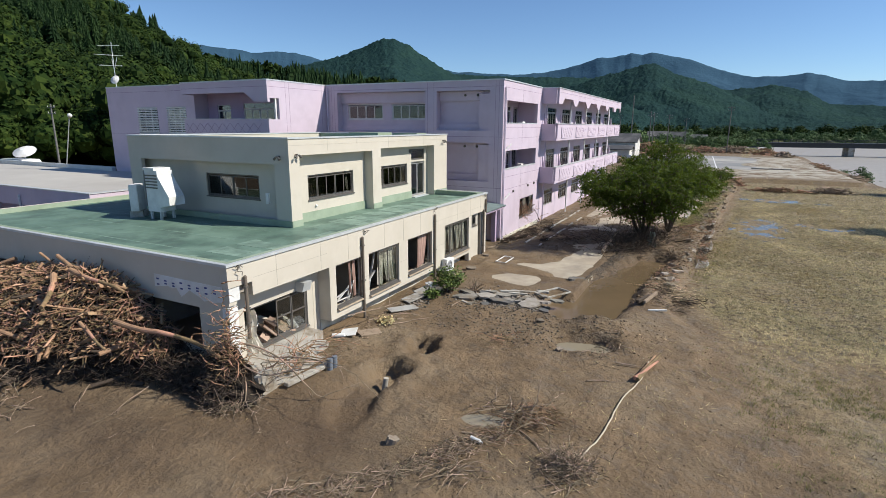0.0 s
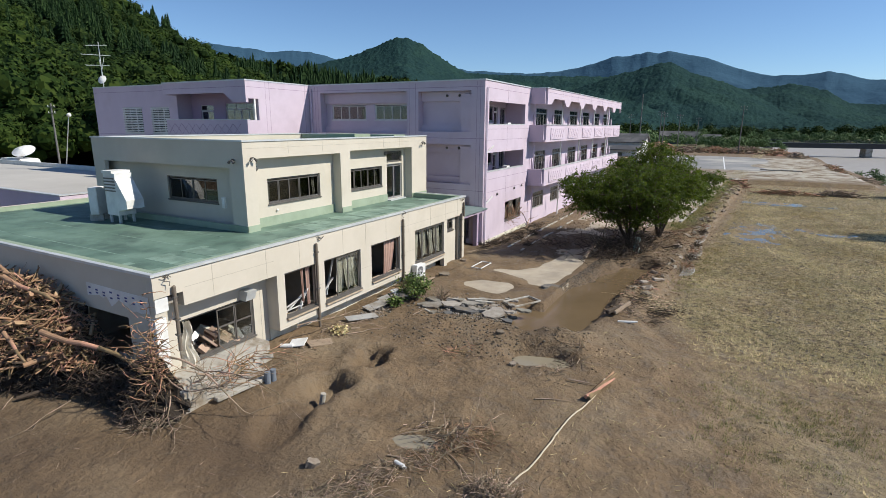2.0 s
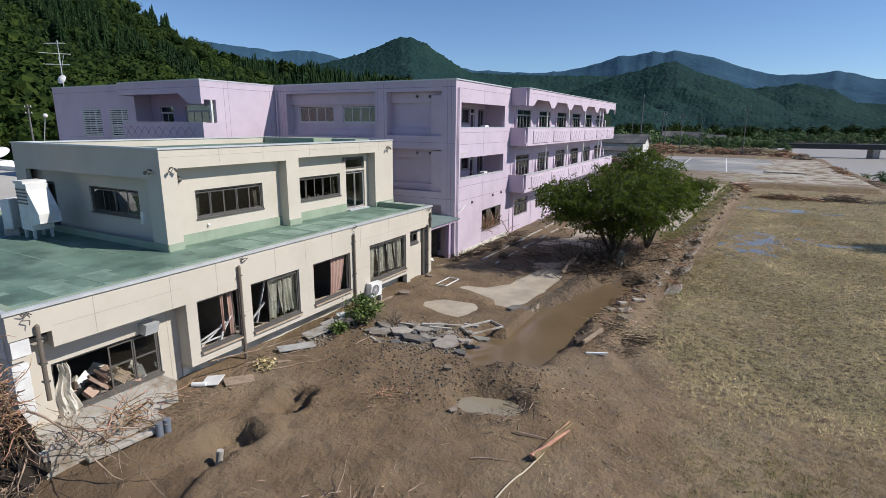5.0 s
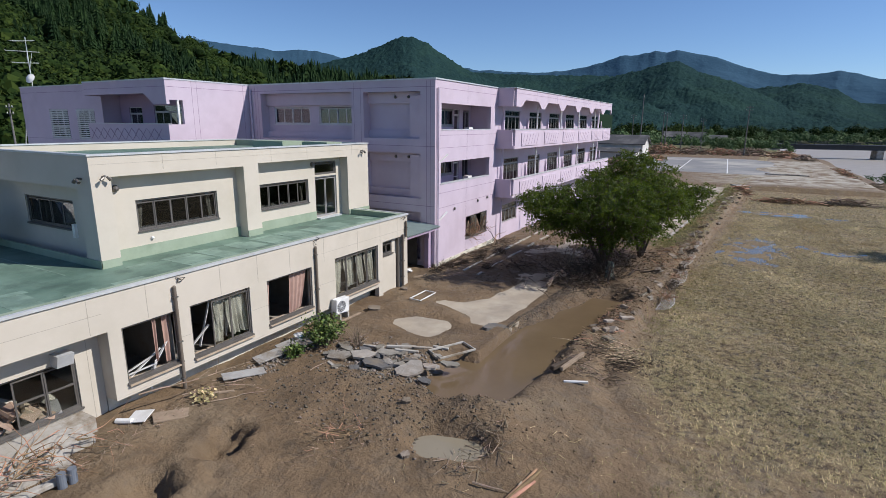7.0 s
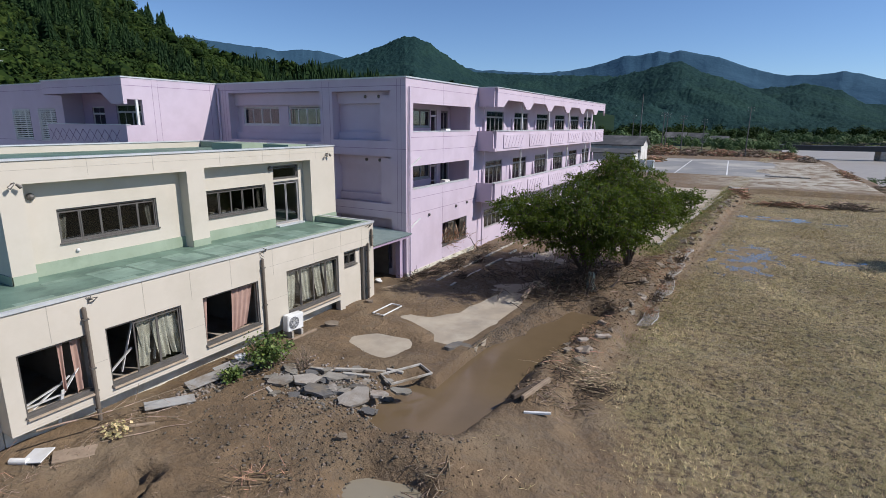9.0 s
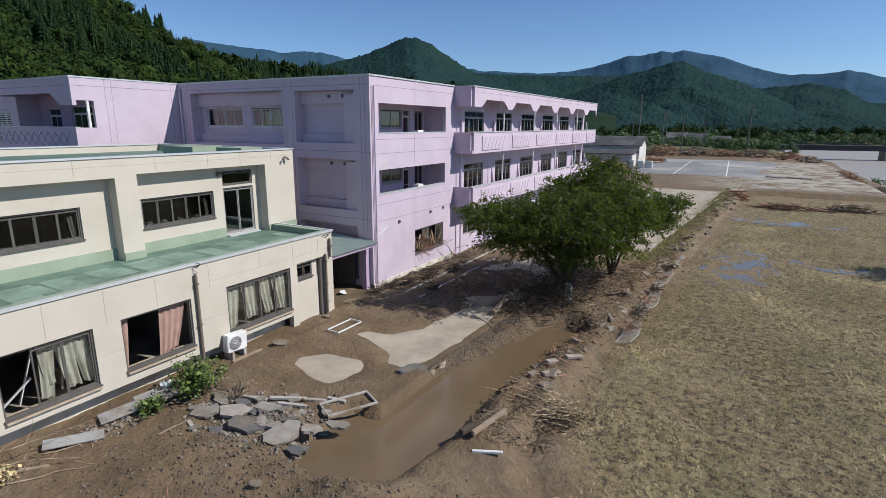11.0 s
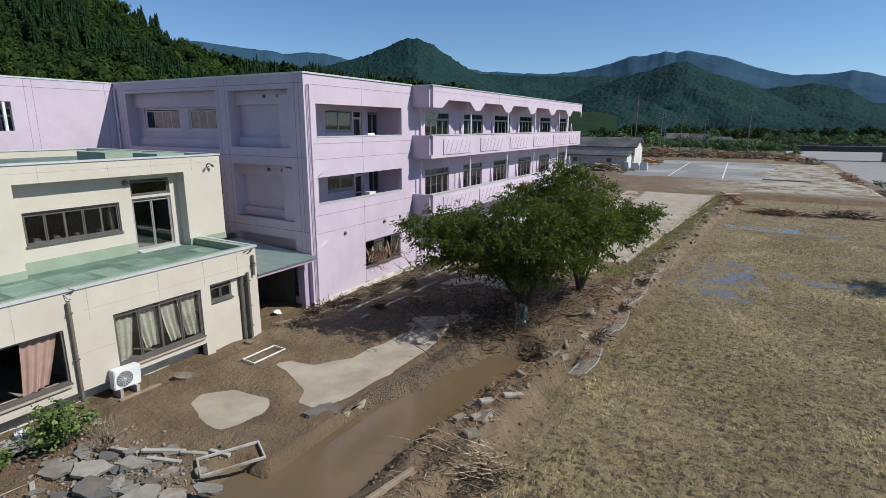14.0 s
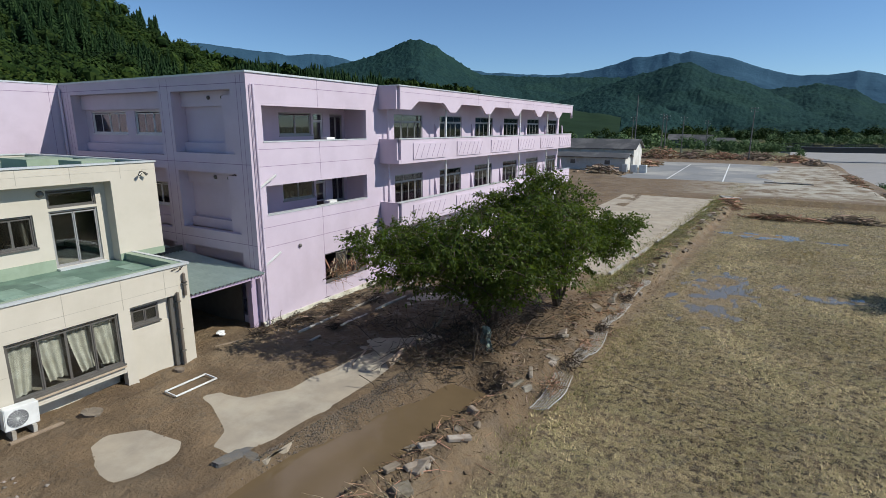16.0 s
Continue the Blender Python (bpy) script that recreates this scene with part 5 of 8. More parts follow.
def stamp(name, shapes, places, sizes, seed, material, label, category="trees"):
    """Puts tree shapes (lists of triangles) at many places, as one mesh."""
    r = np.random.default_rng(seed)
    vs = []
    which = r.integers(0, len(shapes), len(places))
    turn = r.uniform(0, 2 * np.pi, len(places))
    for k, s in enumerate(shapes):
        m = which == k
        if not m.any():
            continue
        c, q = np.cos(turn[m])[:, None], np.sin(turn[m])[:, None]
        sx, sz = sizes[m, 0][:, None], sizes[m, 1][:, None]
        x = (s[None, :, 0] * c - s[None, :, 1] * q) * sx + places[m, 0][:, None]
        y = (s[None, :, 0] * q + s[None, :, 1] * c) * sx + places[m, 1][:, None]
        z = s[None, :, 2] * sz + places[m, 2][:, None]
        vs.append(np.stack([x, y, z], -1).reshape(-1, 3))
    v = np.concatenate(vs)
    me = bpy.data.meshes.new(name)
    n = len(v) // 3
    me.vertices.add(len(v))
    me.vertices.foreach_set("co", v.astype(np.float32).ravel())
    me.loops.add(len(v))
    me.loops.foreach_set("vertex_index", np.arange(len(v), dtype=np.int32))
    me.polygons.add(n)
    me.polygons.foreach_set("loop_start", np.arange(0, len(v), 3, dtype=np.int32))
    me.polygons.foreach_set("loop_total", np.full(n, 3, dtype=np.int32))
    me.materials.append(material)
    me.update(calc_edges=True)
    return tagged(new(name, me), label, category, kind="stuff")


def conifer_shape(seed, tiers, points):
    """Unit conifer: tiers of ragged drooping skirts."""
    r = np.random.default_rng(seed)
    tri = []
    for t in range(tiers):
        s = t / tiers
        z1 = 0.12 + 0.88 * (s + 1.35 / tiers) if t < tiers - 1 else 1.0
        z0 = 0.10 + 0.86 * s
        rad = 0.50 * (1 - s) ** 0.85 + 0.03
        ring = []
        for k in range(points * 2):
            a = np.pi * k / points + r.uniform(-0.15, 0.15)
            q = rad * (r.uniform(0.85, 1.2) if k % 2 == 0 else r.uniform(0.45, 0.65))
            ring.append((q * np.cos(a), q * np.sin(a), z0 + (0 if k % 2 == 0 else 0.03) + r.uniform(-0.02, 0.02)))
        for k in range(len(ring)):
            tri += [ring[k], ring[(k + 1) % len(ring)], (0, 0, min(z1, 1.0))]
    return np.array(tri)


def clump_shape(seed, cards, blobs=6, size=0.16):
    """Unit broadleaf crown: small leaf cards over several lobes."""
    r = np.random.default_rng(seed)
    cen = np.c_[r.normal(0, 0.22, (blobs, 2)), r.uniform(0.35, 0.8, blobs)]
    tri = []
    for _ in range(cards):
        c = cen[r.integers(blobs)]
        d = r.normal(0, 1, 3)
        d /= np.linalg.norm(d)
        d[2] = d[2] * 0.8 + 0.15
        p = c + d * r.uniform(0.19, 0.27)
        u = np.cross(d, r.normal(0, 1, 3))
        u /= np.linalg.norm(u)
        w = np.cross(d, u) + d * r.uniform(-0.5, 0.3)
        q = size * r.uniform(0.5, 1.2)
        tri += [p - u * q * 0.5, p + u * q * 0.5, p + w * q]
    return np.array(tri)


def clump_core(seed, blobs):
    """Dark leafy inner lobes that close the gaps between the leaf cards."""
    r = np.random.default_rng(seed)
    cen = np.c_[r.normal(0, 0.22, (blobs, 2)), r.uniform(0.35, 0.8, blobs)]
    tri = []
    for c in cen:
        ring = [[c + 0.19 * np.array((math.cos(a) * math.cos(e), math.sin(a) * math.cos(e), 0.85 * math.sin(e))) * r.uniform(0.85, 1.1) for a in np.arange(6) * 1.0472] for e in (-1.2, -0.35, 0.45, 1.25)]
        for lo, hi in zip(ring, ring[1:]):
            for k in range(6):
                tri += [lo[k], lo[(k + 1) % 6], hi[k], hi[k], lo[(k + 1) % 6], hi[(k + 1) % 6]]
    return np.array(tri)


PROF_A = [(-112, 20), (-85, 16), (-75, 14.5), (-66, 12.2), (-60.5, 10.9), (-58.5, 10.2), (-57, 9.6), (-55.5, 8.4), (-53.5, 7.2), (-51, 5.4), (-47, 3.2), (-42, 1.5)]
PROF_A2 = [(-66, 6.5), (-56, 7.0), (-52, 6.7), (-49, 6.3), (-44.8, 6.0), (-40, 5.4), (-35, 4.8), (-28, 4.2), (-20, 3.4), (-12, 2.2)]
PROF_B1 = [(-52, 4.0), (-46, 4.8), (-42, 5.9), (-40.4, 6.4), (-37, 7.3), (-34.8, 8.3), (-33.4, 8.75), (-32.5, 8.8), (-31.2, 8.3), (-29.0, 6.9), (-27, 5.7), (-22, 3.6)]
PROF_B2 = [(-24, 1.0), (-20, 2.2), (-15, 3.9), (-12, 4.95), (-9.2, 5.55), (-7.2, 6.25), (-6.2, 6.1), (-4.6, 5.3), (-3, 4.7), (-1, 4.0), (1, 3.0), (3, 2.0), (6, 1.0)]
PROF_B3 = [(-6, 1.8), (-3, 2.7), (-1, 3.3), (1, 3.65), (3.8, 3.95), (5.5, 3.6), (6.8, 3.1), (8, 2.3), (9.2, 1.6), (11, 1.1), (18, 0.8)]
PROF_B4 = [(-36, 4.4), (-28, 5.45), (-24.9, 5.35), (-19.7, 5.1), (-15, 5.1), (-12, 4.9), (-8, 4.5), (0, 3.6), (8, 2.2), (25, 1.2)]
PROF_C = [(-75, 7.0), (-53.4, 7.45), (-49, 7.15), (-46, 6.75), (-44.8, 6.85), (-43, 7.05), (-40.4, 6.6), (-36, 5.5), (-29, 6.0), (-26, 5.4), (-20, 5.15), (-17, 5.25), (-15.3, 5.5), (-13, 6.1), (-11.6, 6.6),
          (-10, 6.55), (-8.4, 6.9), (-7.4, 6.75), (-6.6, 6.95), (-5, 6.6), (-3.2, 6.2), (-1.5, 5.5), (-0.4, 5.1), (2.3, 4.4), (4.5, 4.4), (6.2, 4.65), (7.5, 4.4), (9, 3.9), (14, 3.6), (30, 3.0)]
PA = ridge("hill_near", PROF_A, 104, 300, 51, FORESTFLOOR, "steep wooded hillside close behind the buildings", 2.6)
PA2 = ridge("hill_middle", PROF_A2, 300, 540, 52, FORESTFLOOR, "lower wooded slope beyond the buildings", 1.2)
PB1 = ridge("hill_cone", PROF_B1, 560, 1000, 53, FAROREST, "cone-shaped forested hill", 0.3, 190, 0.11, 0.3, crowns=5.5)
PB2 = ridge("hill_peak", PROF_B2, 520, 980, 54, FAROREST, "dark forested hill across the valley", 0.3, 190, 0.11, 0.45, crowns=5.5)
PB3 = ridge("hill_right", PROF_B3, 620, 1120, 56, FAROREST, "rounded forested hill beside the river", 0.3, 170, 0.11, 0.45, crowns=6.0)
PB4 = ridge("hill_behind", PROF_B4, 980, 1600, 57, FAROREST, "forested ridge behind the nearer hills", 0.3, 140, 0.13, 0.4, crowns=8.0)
PC = ridge("backdrop", PROF_C, 2300, 3600, 55, FARHILL, "far mountain range, haze blue in its colour", 0.0, rows=60, step=0.12, rough=0.3)

r = np.random.default_rng(7)
con_hi = [conifer_shape(k, 15, 8) for k in range(5)]
con_lo = [conifer_shape(k + 20, 4, 4) for k in range(4)]
clump_hi = [np.concatenate([clump_shape(k, 1150, 11, 0.052), clump_core(k, 11)]) for k in range(5)]
clump_mid = [clump_shape(k, 300, 9, 0.10) for k in range(3)]
clump_lo = [clump_shape(k + 20, 26, 4, 0.42) for k in range(4)]
pl = on_ridge(PA, 2900, 61)
az = np.degrees(np.arctan2(pl[:, 0] - EYE0[0], pl[:, 1] - EYE0[1]))
pl, az = pl[az > -80], az[az > -80]
sel = ((vnoise(pl[:, 0], pl[:, 1], 45, 2, 62) > 0.6) | ((pl[:, 2] > 36) & (r.random(len(pl)) < 0.35))) & ~((pl[:, 2] < 18) & (az < -58))
a = pl[sel]
stamp("conifer_wood", con_hi, a, np.c_[r.uniform(5, 8.5, len(a)), r.uniform(12, 19, len(a))], 63, CONIFER, "dark green cedar wood on a steep hillside")
b = pl[~sel]
q = r.uniform(9, 16, len(b))
stamp("broadleaf_wood", clump_hi, b, np.c_[q, q * r.uniform(0.8, 1.1, len(b))], 64, BROAD, "mixed green broadleaf wood on the lower hillside")
pl = on_ridge(PA2, 3600, 65)
sel = (vnoise(pl[:, 0], pl[:, 1], 60, 2, 66) > 0.42) & (np.degrees(np.arctan2(pl[:, 0] - EYE0[0], pl[:, 1] - EYE0[1])) < -36)
az = np.degrees(np.arctan2(pl[:, 0] - EYE0[0], pl[:, 1] - EYE0[1]))
a, b = pl[sel], pl[~sel & (az < -27)]
stamp("conifer_wood", con_lo, a, np.c_[r.uniform(5, 7, len(a)), r.uniform(11, 17, len(a))], 67, CONIFER, "dark green cedar wood on the middle slope")
q = r.uniform(8, 13, len(b))
stamp("broadleaf_wood", clump_lo + clump_mid[:1], b, np.c_[q, q], 68, BROAD, "green broadleaf wood on the middle slope")

# ---- cherry trees by the field wall ----
def cherry(base, stems, lobes, count, leaves, seed, label):
    """Leaning stems, limbs grown out to points spread through flat crown lobes, leaves along the outer twigs."""
    r = np.random.default_rng(seed)
    root = thing("cherry_tree", label, "tree", base)
    b = np.array(base)
    vol = np.array([q[3] * q[4] * q[5] for q in lobes]) ** 0.8
    pick = r.choice(len(lobes), count, p=vol / vol.sum())
    L = np.array(lobes, float)[pick]
    u = r.normal(0, 1, (count, 3))
    u /= np.linalg.norm(u, axis=1)[:, None]
    P = L[:, :3] + u * (r.random((count, 1)) ** 0.45) * L[:, 3:] * r.uniform(0.85, 1.12, (count, 1)) - b
    P = P[P[:, 2] > 1.15 + 0.8 * r.random(len(P))]
    P = P[np.argsort(np.linalg.norm(P, axis=1))]
    node, up = [np.array((0, 0, -0.3))], [-1]
    for dx, dy, tall in stems:
        last = 0
        for k in range(1, 7):
            t = k / 6
            node.append(np.array((dx * t ** 1.2, dy * t ** 1.2, tall * t)) + r.normal(0, 0.06, 3))
            up.append(last)
            last = len(node) - 1
    N = np.zeros((len(node) + 4 * len(P), 3))
    n = len(node)
    N[:n] = node
    depth = np.zeros(len(N))
    for k in range(1, n):
        depth[k] = depth[up[k]] + np.linalg.norm(N[k] - N[up[k]])
    tips = []
    for p in P:
        d = np.linalg.norm(N[1:n] - p, axis=1) + 0.28 * depth[1:n] + 0.8 * np.clip(N[1:n, 2] - p[2], 0, 9)
        q = 1 + int(np.argmin(d))
        gap = np.linalg.norm(p - N[q])
        m = min(4, max(1, int(gap / 0.35)))
        a = N[q].copy()
        for k in range(1, m + 1):
            t = k / m
            N[n] = a + (p - a) * t + (0, 0, 0.18 * gap * math.sin(math.pi * t) * 0.6) + r.normal(0, 0.03, 3)
            up.append(q)
            depth[n] = depth[q] + np.linalg.norm(N[n] - N[q])
            q = n
            n += 1
        tips.append(q)
    load = np.zeros(n)
    load[tips] = 1
    for k in range(n - 1, 0, -1):
        load[up[k]] += load[k]
    rad = np.clip(0.0055 * np.sqrt(np.maximum(load, 0.6)) ** 0.98, 0.004, 0.13)
    segs = [(N[up[k]], N[k], min(rad[up[k]], rad[k] * 1.35), rad[k]) for k in range(1, n)]
    sticks("trunk", [s for s in segs if s[3] > 0.04], BARK, kind="", sides=7, parent=root)
    sticks("branch", [s for s in segs if s[3] <= 0.04], BARK, kind="", sides=4, parent=root)
    T = np.array(tips)
    A, B = N[np.array(up)[T]], N[T]
    out = (B - A) / (np.linalg.norm(B - A, axis=1)[:, None] + 1e-6)
    # fine drooping sprays beyond each tip
    k = r.integers(0, len(T), leaves // 9)
    sp = out[k] * (1, 1, 0.4) + r.normal(0, 0.55, (len(k), 3)) * (1, 1, 0.5)
    sp /= np.linalg.norm(sp, axis=1)[:, None]
    o = A[k] + (B[k] - A[k]) * r.uniform(0.2, 1.0, (len(k), 1))
    long = r.uniform(0.18, 0.62, (len(k), 1))
    e = o + sp * long + np.c_[np.zeros((len(k), 2)), -0.35 * long[:, 0] ** 1.5]
    sticks("twig", [(o[i], e[i], 0.004, 0.003) for i in range(0, len(k), 3)], BARK, kind="stuff", sides=3, parent=root)
    t = np.tile(np.linspace(0.15, 1.05, 9), len(k))[:, None]
    o, e = np.repeat(o, 9, 0), np.repeat(e, 9, 0)
    m = len(o)
    c = o + (e - o) * t - np.c_[np.zeros((m, 2)), 0.06 * t[:, 0] ** 2] + r.normal(0, 0.035, (m, 3))
    d = (e - o) * 1.2 + r.normal(0, 0.35, (m, 3)) - (0, 0, 0.25)
    d /= np.linalg.norm(d, axis=1)[:, None]
    s = np.cross(d, r.normal(0, 0.7, (m, 3)) + (0, 0, 1.0))
    s /= np.linalg.norm(s, axis=1)[:, None] + 1e-6
    ln = r.uniform(0.085, 0.185, (m, 1))
    nrm = np.cross(s, d) * ln * 0.08
    v = np.stack([c, c + d * ln * 0.45 + s * ln * 0.24 + nrm, c + d * ln, c + d * ln * 0.45 - s * ln * 0.24 + nrm], 1).reshape(-1, 3)
    mesh_ob("crown", v, np.arange(len(v)).reshape(-1, 4), LEAF, root)
    return root


cherry((8.6, 4.8, 0.1), [(-1.7, -2.4, 3.6), (-1.3, 0.4, 3.0), (0.2, -2.2, 3.7), (1.5, -0.4, 3.4), (-1.2, 1.2, 2.6), (-0.6, -1.1, 3.9)],
       [(6.3, 0.6, 4.4, 1.2, 1.7, 0.75), (5.6, -0.4, 4.7, 0.6, 0.8, 0.32), (7.6, 1.6, 4.3, 2.0, 2.3, 1.25), (9.4, 1.9, 4.6, 2.0, 2.2, 1.35), (6.3, 4.2, 3.3, 1.9, 2.2, 1.0), (8.4, 5.0, 3.2, 2.2, 2.4, 1.3), (7.2, 2.6, 3.2, 1.6, 1.9, 0.8), (6.2, 2.2, 4.0, 1.5, 1.6, 0.7), (10.6, 3.4, 3.5, 1.6, 2.0, 1.2), (11.3, 4.8, 4.3, 1.5, 2.0, 1.0), (6.2, 1.0, 3.2, 0.9, 1.2, 0.6), (8.4, 4.2, 2.2, 1.9, 2.2, 0.7), (9.6, 3.0, 2.6, 1.5, 1.6, 0.7)],
       1550, 42000, 3, "spreading green cherry tree standing in flood debris")
cherry((9.9, 9.3, 0.1), [(0.9, -1.6, 3.8), (0.4, 0.7, 4.0), (-1.4, -0.8, 4.2), (1.6, 0.2, 3.2), (-0.4, -2.2, 4.4)],
       [(9.6, 7.6, 4.9, 2.8, 2.8, 1.6), (12.0, 8.6, 4.2, 1.5, 2.4, 0.9), (7.8, 8.6, 4.7, 2.0, 2.4, 1.2), (10.6, 5.2, 4.8, 2.0, 2.2, 1.3), (11.2, 10.4, 3.5, 1.8, 1.9, 0.9), (13.0, 8.8, 4.5, 0.7, 1.4, 0.4), (9.0, 9.6, 3.1, 2.2, 2.2, 1.1), (9.2, 8.0, 6.2, 1.5, 1.6, 0.65), (10.0, 7.0, 2.5, 2.2, 2.2, 0.8), (12.4, 8.6, 3.4, 1.0, 1.6, 0.6)],
       1500, 46000, 8, "broad green cherry tree beside the ruined field wall")

for base, lobes, seed in (((28.6, 20.6, -0.45), [(28.4, 20.4, 3.6, 2.2, 2.2, 1.2), (29.6, 21.6, 4.4, 1.8, 2.0, 1.0)], 21), ((35.2, 50.5, -0.4), [(35.0, 50.5, 3.2, 2.4, 2.6, 1.2), (36.2, 52.0, 4.2, 1.8, 2.2, 1.0)], 22)):
    cherry(base, [(-0.6, -0.4, 3.0), (0.8, 0.6, 3.4), (0.1, -0.8, 2.6)], lobes, 420, 9000, seed, "small green tree at the river edge of the field")

# ---- straw stubble over the field ----
GRASSY = mat("yellow_green_grass", (0.33, 0.31, 0.115), (0.23, 0.24, 0.075), 0.4, 0.8, 0.0, island=0.5)
r = np.random.default_rng(90)
n = 330000
px, py = r.uniform(8, 46, n), r.uniform(-28, 62, n)
ok = r.random(n) < straw(px, py) * np.clip(0.55 + 1.1 * (vnoise(px, py, 0.9, 2, 92) - 0.3), 0.08, 1) * np.clip(1.1 - (py + 20) / 80, 0.22, 1) * np.where(px > 30, 0.4, 1)
px, py = px[ok], py[ok]
pts = np.c_[px, py, surface(px, py)]
tufts("straw_litter", pts, r.uniform(0.05, 0.15, len(pts)) * (1 + np.clip(py, 0, 60) / 60), 4, 0.017, STRAW, 2.6, 91, "flattened dry rice straw over the silt", "straw")
# stubble clumps in planted rows, combed over by the flood
gx, gy = np.meshgrid(np.arange(10, 34, 0.16), np.arange(-24, 36, 0.15))
px, py = gx.ravel() + 0.02 * gy.ravel() + r.normal(0, 0.045, gx.size), gy.ravel() + r.normal(0, 0.05, gx.size)
ok = r.random(px.size) < np.clip(straw(px, py) * 1.4, 0, 1) * np.clip(0.5 + 1.3 * (vnoise(px, py, 1.1, 3, 93) - 0.35), 0.1, 1) * np.clip(1.2 - (py + 5) / 60, 0.4, 1) * np.where(px > 26, 0.6, 1)
px, py = px[ok], py[ok]
m, k = len(px), 6
a = 6.28 * vnoise(px, py, 3.5, 2, 94) + 3.6
a = np.repeat(a, k) + r.normal(0, 0.6, m * k)
base = np.repeat(np.c_[px, py, surface(px, py) - 0.02], k, 0) + np.c_[r.normal(0, 0.028, (m * k, 2)), np.zeros(m * k)]
ln = (np.repeat(r.uniform(0.06, 0.15, m) * (1 + np.clip(py, 0, 60) / 90), k) * r.uniform(0.6, 1.2, m * k))[:, None]
out = np.c_[np.cos(a), np.sin(a), np.zeros(m * k)]
tip = base + out * ln * 0.7 + (0, 0, 1) * ln * r.uniform(0.3, 0.9, (m * k, 1))
side = np.c_[-np.sin(a), np.cos(a), np.zeros(m * k)] * 0.013
v = np.stack([base - side, base + side, tip], 1)
tagged(mesh_ob("rice_stubble", v.reshape(-1, 3), np.arange(m * k * 3).reshape(-1, 3), STRAW), "clumps of dry tan rice stubble bent over in rows", "stubble", kind="stuff")
# thin yellow-green grass on the near silt
n = 6500
px, py = r.normal(16.4, 1.7, n), r.normal(-15.6, 2.8, n)
ok = r.random(n) < np.clip(2.2 * (vnoise(px, py, 0.8, 3, 95) - 0.42), 0, 1)
pts = np.c_[px, py, surface(px, py)][ok]
tufts("grass", pts, r.uniform(0.06, 0.14, len(pts)), 5, 0.012, GRASSY, 0.9, 96, "thin yellow-green grass shoots on the silt", "grass")
y = r.uniform(-3, 9, 700)
px = wall_x(y) + np.abs(r.normal(0.9, 0.5, 700))
tufts("grass", np.c_[px, y, surface(px, y)], r.uniform(0.06, 0.14, 700), 5, 0.015, GRASSY, 1.0, 97, "thin green grass at the edge of the field", "grass")
y = r.uniform(12, 56, 5000)
px = wall_x(y) - 1.6 + r.normal(0, 0.55, 5000)
tufts("grass", np.c_[px, y, surface(px, y)], r.uniform(0.1, 0.25, 5000), 4, 0.022, GRASSY, 1.0, 98, "green verge grass along the drive", "grass")

# ---- things: near corner, driftwood pile ----
def gz(x, y):
    return float(surface(x, y))


def mound(x):
    """Crest height of the driftwood pile along the south wall."""
    return float(np.interp(x, [-16, -13, -9.5, -7.5, -5.2, -4.2, -2.6, -1.6, -0.6, 0.4, 1.0, 1.9], [1.2, 2.2, 2.55, 2.75, 2.95, 2.8, 2.1, 1.2, 0.9, 1.6, 1.2, 0.3]))


def deep(x):
    return float(np.interp(x, [-12, -6.5, -5.0, -4.0, -3.0, -1.5, 0.0, 1.0, 2.0], [3.6, 3.4, 2.9, 2.1, 1.6, 1.0, 0.9, 1.3, 0.8]))


pile = thing("driftwood_pile", "tall tangle of orange-brown flood driftwood against the wall", "driftwood", (-6, -24.6, 0))
r = np.random.default_rng(101)
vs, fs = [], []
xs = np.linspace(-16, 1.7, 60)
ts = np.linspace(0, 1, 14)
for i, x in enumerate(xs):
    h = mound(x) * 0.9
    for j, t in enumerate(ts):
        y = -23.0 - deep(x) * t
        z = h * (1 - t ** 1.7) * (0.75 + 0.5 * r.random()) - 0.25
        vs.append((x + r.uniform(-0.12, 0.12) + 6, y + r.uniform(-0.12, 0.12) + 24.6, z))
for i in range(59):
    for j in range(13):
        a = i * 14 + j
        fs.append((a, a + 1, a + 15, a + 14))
# Near-black core: roots, plus the shade between sticks put into its colour.
mesh_ob("root_mass", vs, fs, mat("packed_roots_gap_shade", (0.045, 0.032, 0.022), (0.02, 0.015, 0.011), 5, 0.95, 1.0, 18, bdist=0.08), pile, "packed mass of roots and silt, gap shade in its dark colour")


def in_pile(n, lo, hi, rmin, rmax, skin, seed, xr=(-15.5, 1.2)):
    r = np.random.default_rng(seed)
    out = []
    while len(out) < n:
        x = r.uniform(*xr)
        t = r.random() ** 0.8
        y = -23.1 - deep(x) * t
        z = mound(x) * (1 - t ** 1.7) * r.uniform(1 - skin, 1.05) + r.uniform(-0.05, 0.15)
        ln = r.uniform(lo, hi) * (1 if r.random() > 0.15 else 1.5)
        yaw = r.normal(0.35, 0.75) if r.random() < 0.7 else r.uniform(0, 3.14)
        pit = r.normal(-0.12, 0.33)
        d = np.array((math.cos(yaw) * math.cos(pit), -math.sin(yaw) * math.cos(pit), math.sin(pit))) * ln / 2
        c = np.array((x + 6, y + 24.6, max(z, 0.03)))
        q = r.uniform(rmin, rmax)
        a, b = c - d, c + d
        a[1], b[1] = min(a[1], 1.62), min(b[1], 1.62)
        out.append((a, b, q, q * r.uniform(0.45, 0.95)))
    return out


